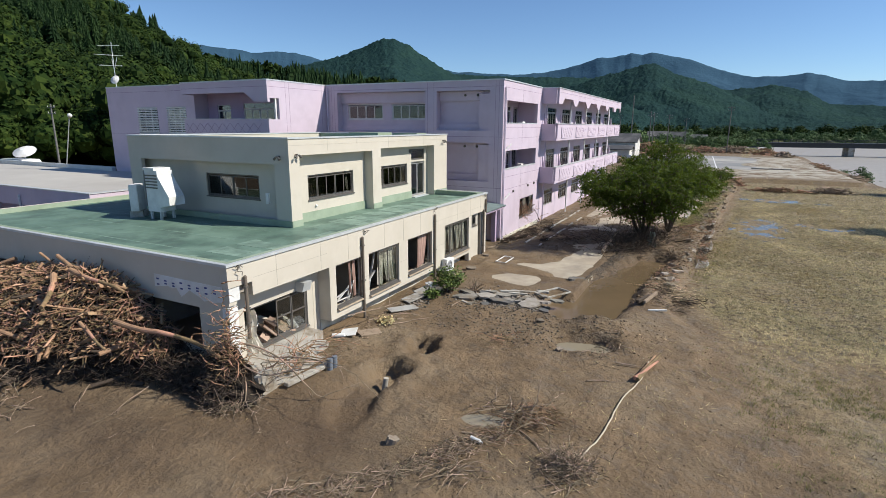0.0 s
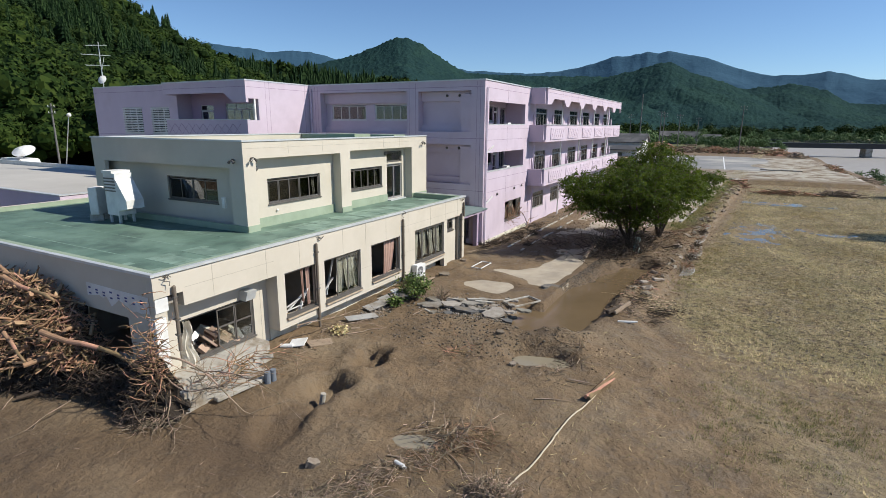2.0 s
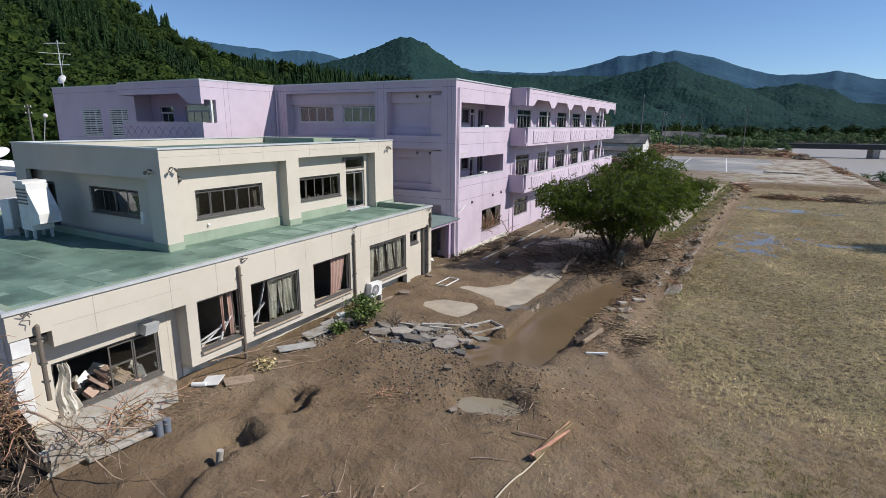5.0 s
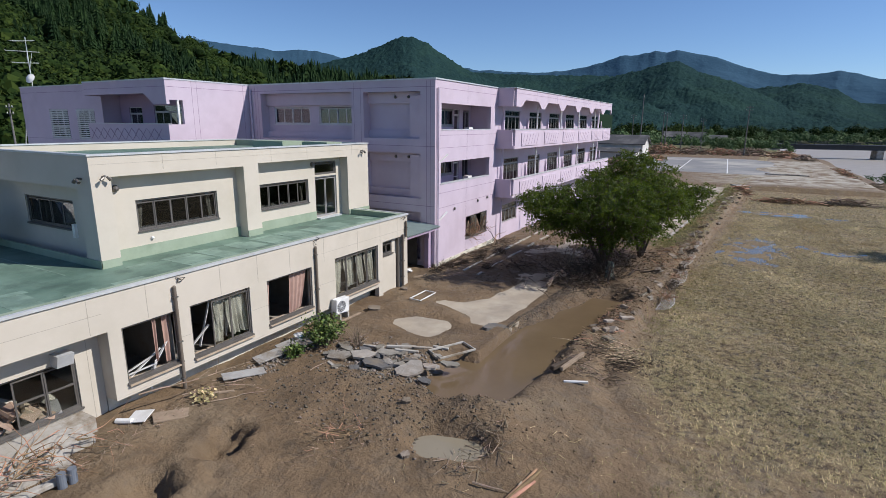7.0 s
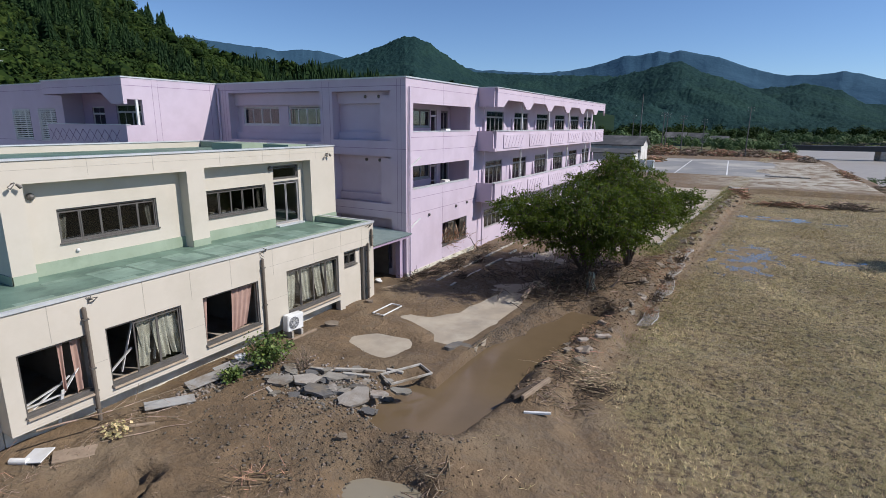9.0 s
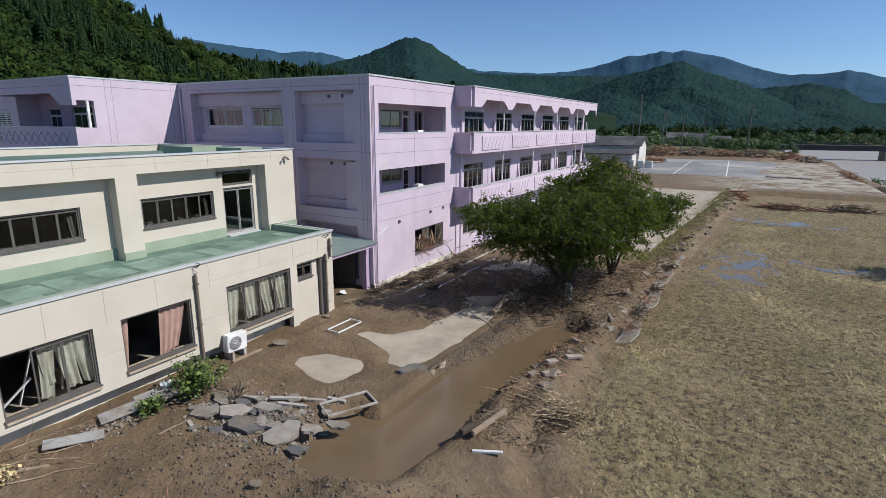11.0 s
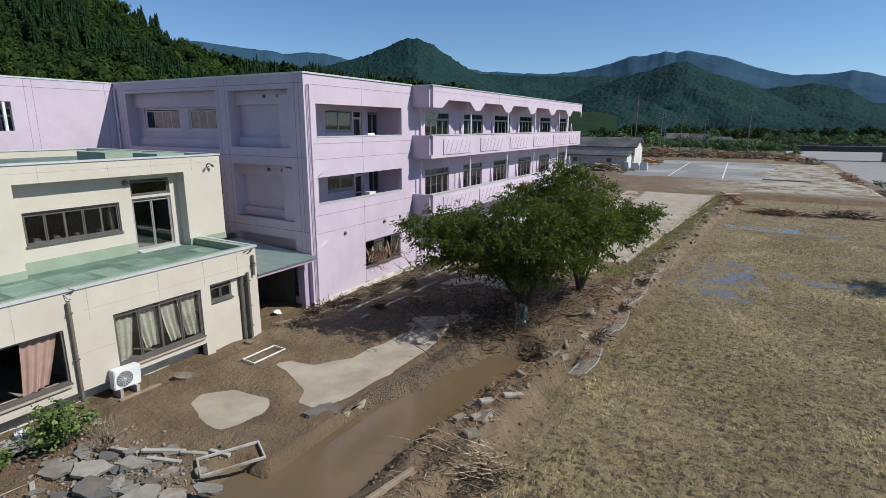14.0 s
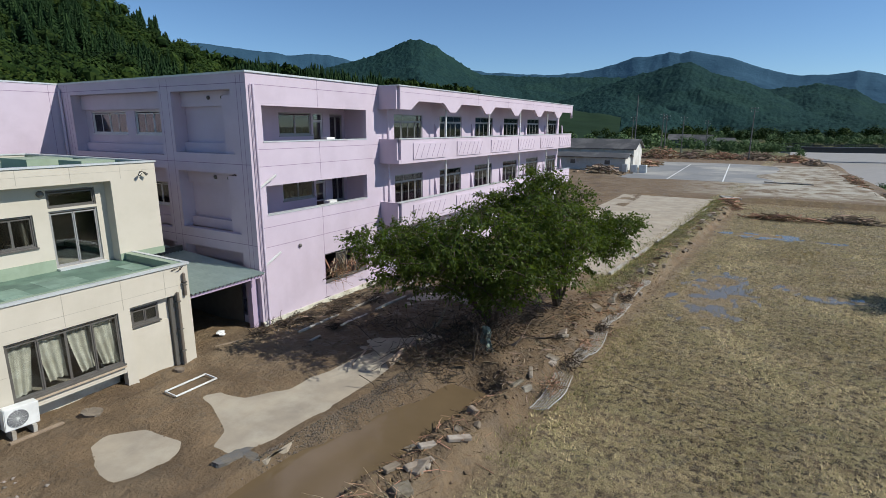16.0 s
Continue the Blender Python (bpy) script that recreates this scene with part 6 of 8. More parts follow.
# Bright wood only up top; dark twigs carry the shaded base in their colour.
top = [s for s in in_pile(8000, 0.18, 0.75, 0.008, 0.030, 0.16, 102, (-15.5, -1.7)) if s[0][2] > 0.9]
sticks("small_driftwood", top, WOOD, parent=pile, kind="stuff", label="splintered small driftwood", sides=3)
sticks("twig_litter", in_pile(4500, 0.2, 0.8, 0.005, 0.016, 0.35, 103), DARKTWIG, parent=pile, kind="stuff", label="dark twigs and roots, base shade in their colour", sides=3)
for k, s in enumerate(in_pile(150, 0.45, 1.5, 0.03, 0.085, 0.10, 104, (-15.5, -1.9))):
    sticks("driftwood_limb", [s], WOOD if k % 3 else DARKTWIG, parent=pile, kind="", sides=8)
def wander(p, d, n, step, r0, jitter, r, droop=0.0, stop=None):
    """A bent branch as a run of short tapered pieces."""
    p, d = np.array(p, float), np.array(d, float)
    d /= np.linalg.norm(d)
    out = []
    for k in range(n):
        d = d + r.normal(0, jitter, 3)
        d[2] -= droop
        d /= np.linalg.norm(d)
        q = p + d * step
        if stop is not None and q[2] < stop:
            q[2] = stop
            d[2] = abs(d[2]) * 0.2
        out.append((p.copy(), q.copy(), r0 * (1 - k / n) + 0.004, r0 * (1 - (k + 1) / n) + 0.004))
        p = q
    return out


r = random.Random(106)
SHARD = mat("split_wood", (0.44, 0.30, 0.175), (0.30, 0.19, 0.11), 3, 0.85, 0.2, 30, obj=0.35)
for k in range(100):
    x = r.uniform(-14, -2.2)
    t = r.random() ** 1.2 * 0.75
    bm = boxes((-r.uniform(0.15, 0.55), r.uniform(0.15, 0.55), -r.uniform(0.02, 0.05), r.uniform(0.02, 0.06), -0.02, r.uniform(0.015, 0.04)))
    for v in bm.verts:
        v.co += Vector((r.uniform(-0.08, 0.08), r.uniform(-0.02, 0.02), r.uniform(-0.01, 0.01)))
    ob = part("splinter", bm, SHARD, pile)
    ob.matrix_local = pose(x + 6, 1.5 - deep(x) * t, mound(x) * (1 - t ** 1.7) * 0.97 + 0.12, r.uniform(-35, 35), r.uniform(-35, 35), r.uniform(0, 180))
r = np.random.default_rng(105)
for a, b, q in (((-2.9, -24.3, 1.95), (0.6, -24.0, 0.8), 0.085), ((-9.6, -25.4, 2.1), (-8.9, -26.2, 1.1), 0.13), ((-6.0, -24.2, 2.95), (-4.6, -25.0, 2.4), 0.10),
                ((-7.0, -26.0, 1.3), (-6.8, -26.4, 0.1), 0.12), ((-3.6, -24.9, 2.0), (-2.3, -25.0, 1.35), 0.06), ((-12.5, -25.0, 2.2), (-9.9, -24.3, 2.8), 0.12), ((-10.5, -25.6, 1.9), (-8.3, -25.2, 2.3), 0.09),
                ((-5.6, -23.9, 3.1), (-3.4, -23.8, 2.45), 0.08)):
    a, b = np.array(a) + (6, 24.6, 0), np.array(b) + (6, 24.6, 0)
    ln = np.linalg.norm(b - a)
    run = wander(a, b - a, 7, ln / 7, q * 0.4, 0.07, r)
    run = [(s[0], s[1], q * (1 - 0.06 * k), q * (1 - 0.06 * (k + 1))) for k, s in enumerate(run)]
    stubs = [x for s in run[1::3] for x in wander(s[1], r.normal(0, 1, 3), 2, 0.14, q * 0.4, 0.1, r)]
    sticks("log", run + stubs, WOOD, parent=pile, kind="stuff", sides=10, label="stripped orange log")


def brush(name, centre, size, count, seed, material, label, r0=0.014, up=0.4, length=1.0, category="brushwood"):
    """A tangle of bent twigs lying together."""
    r = np.random.default_rng(seed)
    segs, floor = [], min(gz(centre[0], centre[1]), 0) - 0.05
    for k in range(count):
        p = np.array(centre) + r.normal(0, 1, 3) * size
        p[2] = max(p[2], centre[2] * 0.2)
        d = r.normal(0, 1, 3)
        d[2] = abs(d[2]) * up
        segs += wander(p, d, 5, length * r.uniform(0.12, 0.3), r0 * r.uniform(0.5, 1.4), 0.28, r, 0.06, floor)
    return sticks(name, segs, material, label, category, "stuff", 4)


# torn brushwood round the near corner
brush("brushwood", (0.72, -23.35, 1.25), (0.17, 0.16, 0.62), 230, 110, WOOD, "torn brown brushwood wrapped round the building corner", 0.015, 0.6, 0.62)
brush("brushwood", (1.3, -22.7, 0.5), (0.3, 0.35, 0.25), 45, 111, DEADWOOD, "grey brushwood and roots at the building corner", 0.012, 0.5, 0.75)
brush("brushwood", (1.2, -23.9, 0.10), (0.4, 0.22, 0.06), 110, 112, DEADWOOD, "fine grey twigs heaped on the mud", 0.008, 0.3, 0.6)
brush("brushwood", (1.2, -20.9, 0.35), (0.2, 0.5, 0.18), 60, 113, WOOD, "brown twigs caught on the broken steps", 0.013, 0.4, 1.2)
brush("brushwood", (-9.0, -26.7, 0.12), (2.6, 0.4, 0.12), 420, 114, DEADWOOD, "low windrow of brown twigs before the pile", 0.010, 0.3, 1.0)
r = np.random.default_rng(115)
for k, (p, d, n, st, q) in enumerate((((0.9, -23.0, 1.5), (1, 0.5, 0.1), 14, 0.30, 0.045), ((1.2, -22.6, 1.1), (1, 0.05, -0.1), 15, 0.30, 0.028), ((1.0, -23.2, 1.0), (1, -0.25, -0.15), 13, 0.3, 0.03),
                                      ((1.2, -22.4, 0.8), (0.7, 0.9, 0), 10, 0.28, 0.05), ((0.9, -23.1, 0.7), (0.9, -0.6, -0.2), 10, 0.25, 0.03), ((0.9, -18.1, 0.75), (0.35, 1, -0.1), 14, 0.28, 0.035),
                                      ((1.0, -16.9, 0.2), (0.5, 1, 0.0), 9, 0.3, 0.03), ((-1.2, -24.6, 0.4), (-0.2, -1, -0.3), 6, 0.2, 0.018), ((-3.0, -25.2, 0.3), (0.4, -1, -0.3), 6, 0.18, 0.016))):
    segs = wander(p, d, n, st, q * 0.62, 0.13, r, 0.03, 0.02)
    extra = []
    for s in segs[3::2]:
        extra += wander(s[1], s[1] - s[0] + r.normal(0, 0.12, 3), 4, 0.14, s[3] * 0.5, 0.2, r, 0.02, 0.02)
    sticks("branch", segs + extra, DEADWOOD, "bare bent branch lying across the mud", "branch", "", 6)

# broken concrete steps under the recessed window
steps_ob = thing("concrete_steps", "cracked pale concrete steps half buried in silt", "steps", (0.4, -21, 0))
part("tread", boxes((-0.55, 0.15, -1.7, 1.9, -0.6, 0.46), (0.15, 0.62, -1.75, 1.6, -0.6, 0.26), (0.62, 1.05, -1.8, 0.9, -0.6, 0.04)), CONCRETE, steps_ob)
bm = boxes((-0.25, 0.05, -0.35, 0.35, -0.6, 0.7))
ob = tagged(part("concrete_block", bm, CONCRETE), "upright broken concrete stub in the twigs", "concrete block")
ob.location = (1.45, -22.75, -0.1)


def slab(place, size, turn, tilt, seed, material=None, label="broken grey asphalt slab tipped on the mud", name="broken_slab", group="broken slabs"):
    """A cracked flat chunk with an irregular outline and a rough edge."""
    r = random.Random(seed)
    n = r.choice((5, 6, 7))
    pts = []
    for k in range(n):
        a = 2 * math.pi * (k + r.uniform(-0.28, 0.28)) / n
        q = r.uniform(0.8, 1.15)
        c, s = math.cos(a), math.sin(a)
        m = max(abs(c), abs(s))
        pts.append((size[0] / 2 * q * c / m ** 0.6, size[1] / 2 * q * s / m ** 0.6))
    fine = []
    for k in range(n):
        (ax, ay), (bx, by) = pts[k], pts[(k + 1) % n]
        for t in (0, 0.35, 0.7):
            fine.append((ax + (bx - ax) * t + r.uniform(-0.025, 0.025), ay + (by - ay) * t + r.uniform(-0.025, 0.025)))
    n = len(fine)
    bm = bmesh.new()
    top = [bm.verts.new((x, y, size[2] / 2 + r.uniform(-0.012, 0.008))) for x, y in fine]
    low = [bm.verts.new((x * r.uniform(0.9, 1.02), y * r.uniform(0.9, 1.02), -size[2] / 2)) for x, y in fine]
    c = bm.verts.new((r.uniform(-0.1, 0.1), r.uniform(-0.1, 0.1), size[2] / 2 + r.uniform(-0.01, 0.012)))
    for i in range(n):
        j = (i + 1) % n
        bm.faces.new((top[i], top[j], c))
        bm.faces.new((top[i], low[i], low[j], top[j]))
    bm.faces.new(list(reversed(low)))
    ob = tagged(part(name, bm, material or ASPHALT), label, "slab", group)
    z = place[2] if len(place) > 2 else gz(place[0], place[1]) + size[2] * 0.35
    ob.matrix_world = pose(place[0], place[1], z, tilt[0], tilt[1], turn)
    return ob


SLABS = [(3.2, -12.3, 0.24, 1.0, 0.7, 10, 8, -5, 0), (3.95, -11.85, 0.27, 1.2, 0.9, 40, 5, 4, 0), (4.75, -12.2, 0.26, 1.5, 1.0, 15, -6, 5, 1), (5.35, -12.85, 0.16, 0.85, 0.5, 8, 16, 4, 1), (5.95, -12.05, 0.27, 1.35, 1.0, 70, 5, -5, 0),
         (6.45, -11.4, 0.22, 0.8, 0.6, 30, -9, 5, 0), (4.5, -11.1, 0.18, 1.1, 0.6, 25, 5, 3, 0), (3.6, -12.95, 0.10, 0.5, 0.2, 60, 10, 0, 0), (6.9, -10.8, 0.16, 0.9, 0.4, 35, 5, 9, 0), (5.5, -10.95, 0.14, 0.8, 0.5, 80, 5, 0, 0),
         (3.0, -11.6, 0.12, 0.6, 0.4, 0, 4, 9, 0), (6.7, -12.3, 0.08, 0.5, 0.3, 12, 12, 8, 1), (6.75, -6.75, 0.0, 1.45, 0.7, 43, 5, -5, 1), (6.15, -8.1, 0.0, 1.7, 0.26, 83, 4, -4, 0), (4.2, -12.75, 0.1, 0.5, 0.35, 20, 15, 5, 1),
         (6.2, -10.5, 0.1, 0.5, 0.35, 10, 5, 5, 0), (3.9, -10.9, 0.1, 0.5, 0.3, 70, 6, 0, 0)]
for k, (x, y, z, a, b, t, u, v, m) in enumerate(SLABS):
    slab((x, y, z - 0.08 if z > 0.12 else z), (a * 0.82, b * 0.8, 0.09), t, (u, v), 200 + k, ASPHALT if m else SLABGREY, "dark broken asphalt slab tipped on the mud" if m else "pale broken asphalt slab tipped on the mud")


r = random.Random(330)
for k in range(26):
    x, y = r.gauss(4.9, 1.2), r.gauss(-11.75, 0.5)
    a = r.uniform(0.22, 0.6)
    slab((x, y, gz(x, y) + r.uniform(0.01, 0.07)), (a, a * r.uniform(0.5, 0.9), r.uniform(0.06, 0.12)), r.uniform(0, 180), (r.uniform(-12, 12), r.uniform(-12, 12)), 340 + k, ASPHALT if k % 4 == 0 else SLABGREY,
         "small broken asphalt chunk among the slabs")


def beam(place, size, turn, tilt=(0, 0), material=None, label="", name="plank", category="plank", group=""):
    bm = boxes((-size[0] / 2, size[0] / 2, -size[1] / 2, size[1] / 2, -size[2] / 2, size[2] / 2))
    bmesh.ops.bevel(bm, geom=bm.edges[:], offset=min(size) * 0.15, segments=1, affect="EDGES")
    ob = tagged(part(name, bm, material or DEADWOOD), label, category, group)
    z = place[2] if len(place) > 2 else gz(place[0], place[1]) + size[2] * 0.45
    ob.matrix_world = pose(place[0], place[1], z, tilt[0], tilt[1], turn)
    return ob


KERB = "pale concrete kerb stone lying loose on the mud"
for x, y, a, t, z in ((4.6, -10.45, 1.1, 35, 0.12), (3.7, -10.95, 0.8, 20, 0.12), (5.35, -10.1, 0.7, 30, 0.10), (5.9, -9.75, 0.6, 15, 0.10), (3.4, -12.9, 0.6, -20, 0.1), (5.0, -10.7, 0.9, 25, 0.14)):
    beam((x, y, z - 0.02), (a, 0.11, 0.09), t, (2, 4), CONCRETE, KERB, "kerb_stone", "kerb", "loose kerb stones")

# concrete drain frame lying in the channel edge
drain = thing("drain_frame", "open rectangular concrete drain frame in the mud", "drain", (6.4, -9.8, 0.04 + max(gz(6.4 + u, -9.8 + v) for u in (-0.6, 0, 0.6) for v in (-0.7, 0, 0.7))))
drain.rotation_euler = (0, 0, radians(61))
for q in ((-0.78, 0.78, -0.42, -0.365, -0.05, 0.03), (-0.78, 0.78, 0.365, 0.42, -0.05, 0.03), (-0.78, -0.725, -0.365, 0.365, -0.05, 0.026), (0.725, 0.78, -0.365, 0.365, -0.05, 0.026)):
    bm = boxes(q)
    bmesh.ops.bevel(bm, geom=bm.edges[:], offset=0.012, segments=1, affect="EDGES")
    part("frame_bar", bm, CONCRETE, drain)

# loose white window frame on the drive
fr = thing("loose_window_frame", "white window frame lying flat on the silt", "window frame", (2.25, -5.0, gz(2.25, -5.0) + 0.045))
fr.rotation_euler = (radians(2), radians(1), radians(91))
for q in ((-0.76, 0.76, -0.30, -0.26, -0.025, 0.02), (-0.76, 0.76, 0.26, 0.30, -0.025, 0.02), (-0.76, -0.72, -0.26, 0.26, -0.025, 0.018), (0.72, 0.76, -0.26, 0.26, -0.025, 0.018)):
    part("frame_bar", boxes(q), WHITE, fr)

# boards and panels along the wall
beam((1.0, -18.2, 0.16), (0.62, 0.48, 0.03), 20, (14, -10), WHITE, "white square board tipped on the mud", "board", "board")
beam((1.55, -17.6, 0.05), (1.0, 0.5, 0.05), 62, (4, 6), DEADWOOD, "dark warped sheet half buried in silt", "board", "board")
bm = bmesh.new()
bar(bm, (0.55, -18.6, 0.08), (0.95, -18.4, 0.1), 0.08, sides=12)
tagged(part("pipe", bm, WHITE), "short white plastic pipe beside a board", "pipe")
beam((1.35, -14.9, 0.12), (1.35, 0.42, 0.04), 62, (6, 4), MUDMETAL, "grey cladding panel lying on the mud", "panel", "panel")
beam((1.25, -13.05, 0.22), (2.1, 0.55, 0.05), 72, (4, -6), MUDMETAL, "long grey cladding panel propped on rubble", "panel", "panel")
beam((1.05, -12.2, 0.25), (1.6, 0.35, 0.04), 78, (10, -4), MUDMETAL, "grey cladding strip on rubble", "panel", "panel")
beam((1.6, -16.2, 0.1), (1.1, 0.10, 0.06), 60, (0, 8), DEADWOOD, "grey timber batten on the mud", "plank", "plank")
beam((0.98, -8.9), (1.3, 0.12, 0.07), 88, (0, 0), DEADWOOD, "grey plank lying on silt", "plank", "plank")
slab((1.25, -7.6), (0.55, 0.38, 0.12), 30, (8, 5), 240, MUDSTONE, "flat broken concrete piece on silt")
slab((0.85, -4.5), (0.4, 0.26, 0.12), 10, (5, 5), 241, MUDSTONE, "small broken concrete piece")
bm = bmesh.new()
bmesh.ops.create_icosphere(bm, subdivisions=3, radius=0.22)
for v in bm.verts:
    v.co *= 0.8 + 0.5 * noise.noise(v.co * 6)
    v.co.z *= 0.55
ob = tagged(part("plastic_bag", bm, WHITE), "crumpled white plastic bag on rubble", "bag")
ob.location = (1.15, -12.1, 0.42)
ob = copy_thing(ob, pose(-0.7, -1.6, gz(-0.7, -1.6) + 0.1, 0, 0, 50))
tagged(ob, "crumpled white plastic bag under the canopy", "bag")


slab((6.62, -6.75, 0.02), (1.35, 0.5, 0.14), 84, (3, 9), 243, ASPHALT, "dark broken lip of asphalt at the channel edge")
beam((0.3, -2.1), (0.95, 0.07, 0.05), 70, (0, 0), DEADWOOD, "pale batten lying before the canopy", "plank", "plank")


# outdoor units
def outdoor_unit(place, turn, size, label, feet=0.12):
    w, d, h = size
    u = thing("outdoor_unit", label, "air conditioner", place)
    u.rotation_euler = (0, 0, radians(turn))
    bm = boxes((-w / 2, w / 2, -d / 2, d / 2, feet, feet + h))
    bmesh.ops.bevel(bm, geom=bm.edges[:], offset=0.02, segments=2, affect="EDGES")
    part("casing", bm, WHITE, u)
    bm = bmesh.new()
    bmesh.ops.create_cone(bm, cap_ends=True, segments=28, radius1=h * 0.38, radius2=h * 0.38, depth=0.02, matrix=pose(-w * 0.12, -d / 2 - 0.006, feet + h * 0.5, 90))
    g = part("fan_opening", bm, mat("dark_fan", (0.14, 0.14, 0.145)), u)
    bm = bmesh.new()
    for k in range(5):
        q = h * 0.38 * (k + 1) / 5
        bmesh.ops.create_cone(bm, cap_ends=False, segments=28, radius1=q, radius2=q, depth=0.015, matrix=pose(-w * 0.12, -d / 2 - 0.022, feet + h * 0.5, 90))
    for k in range(8):
        a = math.pi * k / 8
        e = h * 0.38
        bar(bm, (-w * 0.12 - e * math.cos(a), -d / 2 - 0.022, feet + h * 0.5 - e * math.sin(a)), (-w * 0.12 + e * math.cos(a), -d / 2 - 0.022, feet + h * 0.5 + e * math.sin(a)), 0.005, sides=4)
    part("grille", bm, WHITE, g)
    part("foot", boxes((-w * 0.36, -w * 0.24, -d * 0.8, d * 0.8, 0, feet), (w * 0.24, w * 0.36, -d * 0.8, d * 0.8, 0, feet)), CONCRETE, u)
    return u


outdoor_unit((0.60, -9.12, gz(0.60, -9.12) - 0.01), 88, (0.82, 0.3, 0.64), "white outdoor air-conditioner unit leaning on blocks by the wall", 0.26).rotation_euler[1] = radians(3)
outdoor_unit((-11.15, -17.75, 3.47), -55, (0.85, 0.36, 1.2), "tall white outdoor unit on a stand on the green roof", 0.3)
cowl = thing("ventilation_cowl", "white sheet-metal fan unit with slanting hood on the roof", "ventilation unit", (-9.75, -17.55, 3.47))
cowl.scale = (0.92, 0.92, 1.12)
part("casing", boxes((-0.45, 0.45, -0.42, 0.42, 0.32, 1.95)), WHITE, cowl)
bm = boxes((0.452, 1.15, -0.42, 0.42, 0.5, 1.75))
for v in bm.verts:
    if v.co.x > 1:
        v.co.z = 0.62 if v.co.z < 1 else 0.95
part("hood", bm, WHITE, cowl)
part("louvre_slat", boxes(*((-0.42, 0.42, -0.45, -0.422, 1.25 + 0.12 * k, 1.30 + 0.12 * k) for k in range(5))), BRONZE, cowl)
part("top_cap", boxes((-0.5, 0.3, -0.46, 0.46, 1.952, 2.05)), WHITE, cowl)
part("leg", boxes((-0.4, -0.3, -0.38, -0.28, 0, 0.32), (0.3, 0.4, -0.38, -0.28, 0, 0.32), (-0.4, -0.3, 0.28, 0.38, 0, 0.32), (0.3, 0.4, 0.28, 0.38, 0, 0.32)), METAL, cowl)


# bushes
def bush(place, rad, tall, leaves, seed, material, label, dead=False):
    r = np.random.default_rng(seed)
    root = thing("bush", label, "bush", place)
    segs = []
    for k in range(26):
        segs += wander((r.normal(0, 0.08), r.normal(0, 0.08), -0.05), (r.normal(0, 0.38), r.normal(0, 0.38), 1), 6, tall / 6, 0.014, 0.16, r)
    sticks("stem", segs, DEADWOOD if dead else BARK, parent=root, kind="", sides=4)
    if leaves:
        E = np.array([s[1] for k, s in enumerate(segs) if k % 6 > 1])
        c = E[r.integers(0, len(E), leaves)] + r.normal(0, 1, (leaves, 3)) * (rad * 0.22, rad * 0.22, tall * 0.09)
        d = r.normal(0, 1, (leaves, 3)) * (1, 1, 0.6)
        d /= np.linalg.norm(d, axis=1)[:, None]
        s = np.cross(d, r.normal(0, 1, (leaves, 3)) + (0, 0, 1.0))
        s /= np.linalg.norm(s, axis=1)[:, None]
        ln = r.uniform(0.07, 0.15, (leaves, 1))
        v = np.stack([c - d * ln * 0.5, c + s * ln * 0.34, c + d * ln * 0.5, c - s * ln * 0.34], 1).reshape(-1, 3)
        mesh_ob("foliage", v.tolist(), np.arange(len(v)).reshape(-1, 4).tolist(), material, root)
    return root


bush((1.95, -11.55, 0.0), 0.5, 1.15, 1500, 301, WEED, "green leafy bush by the wall of the building")
bush((2.9, -10.9, 0.0), 0.5, 0.8, 0, 302, WEED, "small leafless brown bush beside the slabs", True)
bush((3.1, -11.2, 0.0), 0.5, 0.6, 0, 303, STRAW, "withered leafless bush on the mud", True)
bush((1.7, -13.0, 0.1), 0.4, 0.4, 500, 304, WEED, "low green weeds on rubble")
bush((1.6, -16.6, 0.0), 0.5, 0.4, 170, 305, STRAW, "withered yellow weeds on the mud", True)

# pipes standing in the scour holes
bm = bmesh.new()
bar(bm, (0, 0, -0.3), (0.12, 0.1, 0.55), 0.085, sides=14)
ob = tagged(part("pipe", bm, CONCRETE), "pale broken pipe sticking out of a scour hole", "pipe")
ob.location = (3.95, -20.5, -0.55)
for y in (-20.75, -20.52):
    bm = bmesh.new()
    bar(bm, (0, 0, -0.4), (0.02, 0, 0.38), 0.095, sides=14)
    ob = tagged(part("pipe", bm, mat("grey_pvc", (0.16, 0.18, 0.21), None, 3, 0.5)), "grey plastic pipe stub standing in mud", "pipe", "pipe stubs")
    ob.location = (2.15, y, gz(2.15, y))
beam((1.9, -21.4, 0.12), (1.9, 0.22, 0.12), 83, (0, 0), CONCRETE, "pale concrete gutter beam lying on the mud", "gutter_beam", "beam")

# pale pole with torn orange log at its end
r = np.random.default_rng(130)
segs = []
p = np.array((11.2, -15.3, 0.0))
for k in range(24):
    q = np.array((11.2 - 0.9 * (k + 1) / 24 + 0.06 * math.sin(k * 0.5) + r.normal(0, 0.008), -15.3 - 6.7 * (k + 1) / 24, 0))
    q[2] = gz(q[0], q[1]) + 0.05
    p[2] = gz(p[0], p[1]) + 0.05
    segs.append((p, q, 0.022, 0.022))
    p = q
sticks("pole", segs, mat("bleached_wood", (0.50, 0.43, 0.32), None, 3, 0.8), "long pale bent pole lying on the mud", "pole", "", 6)
z = gz(11.2, -15.8)
sticks("log", [((10.98 + r.normal(0, 0.03), -16.6 + r.normal(0, 0.12), z + 0.06 + 0.04 * r.random()), (11.4 + r.normal(0, 0.06), -15.0 + r.normal(0, 0.22), z + 0.10 + 0.06 * r.random()), 0.065, 0.03) for _ in range(7)], WOOD, "split orange log end on the mud", "log", "", 8)
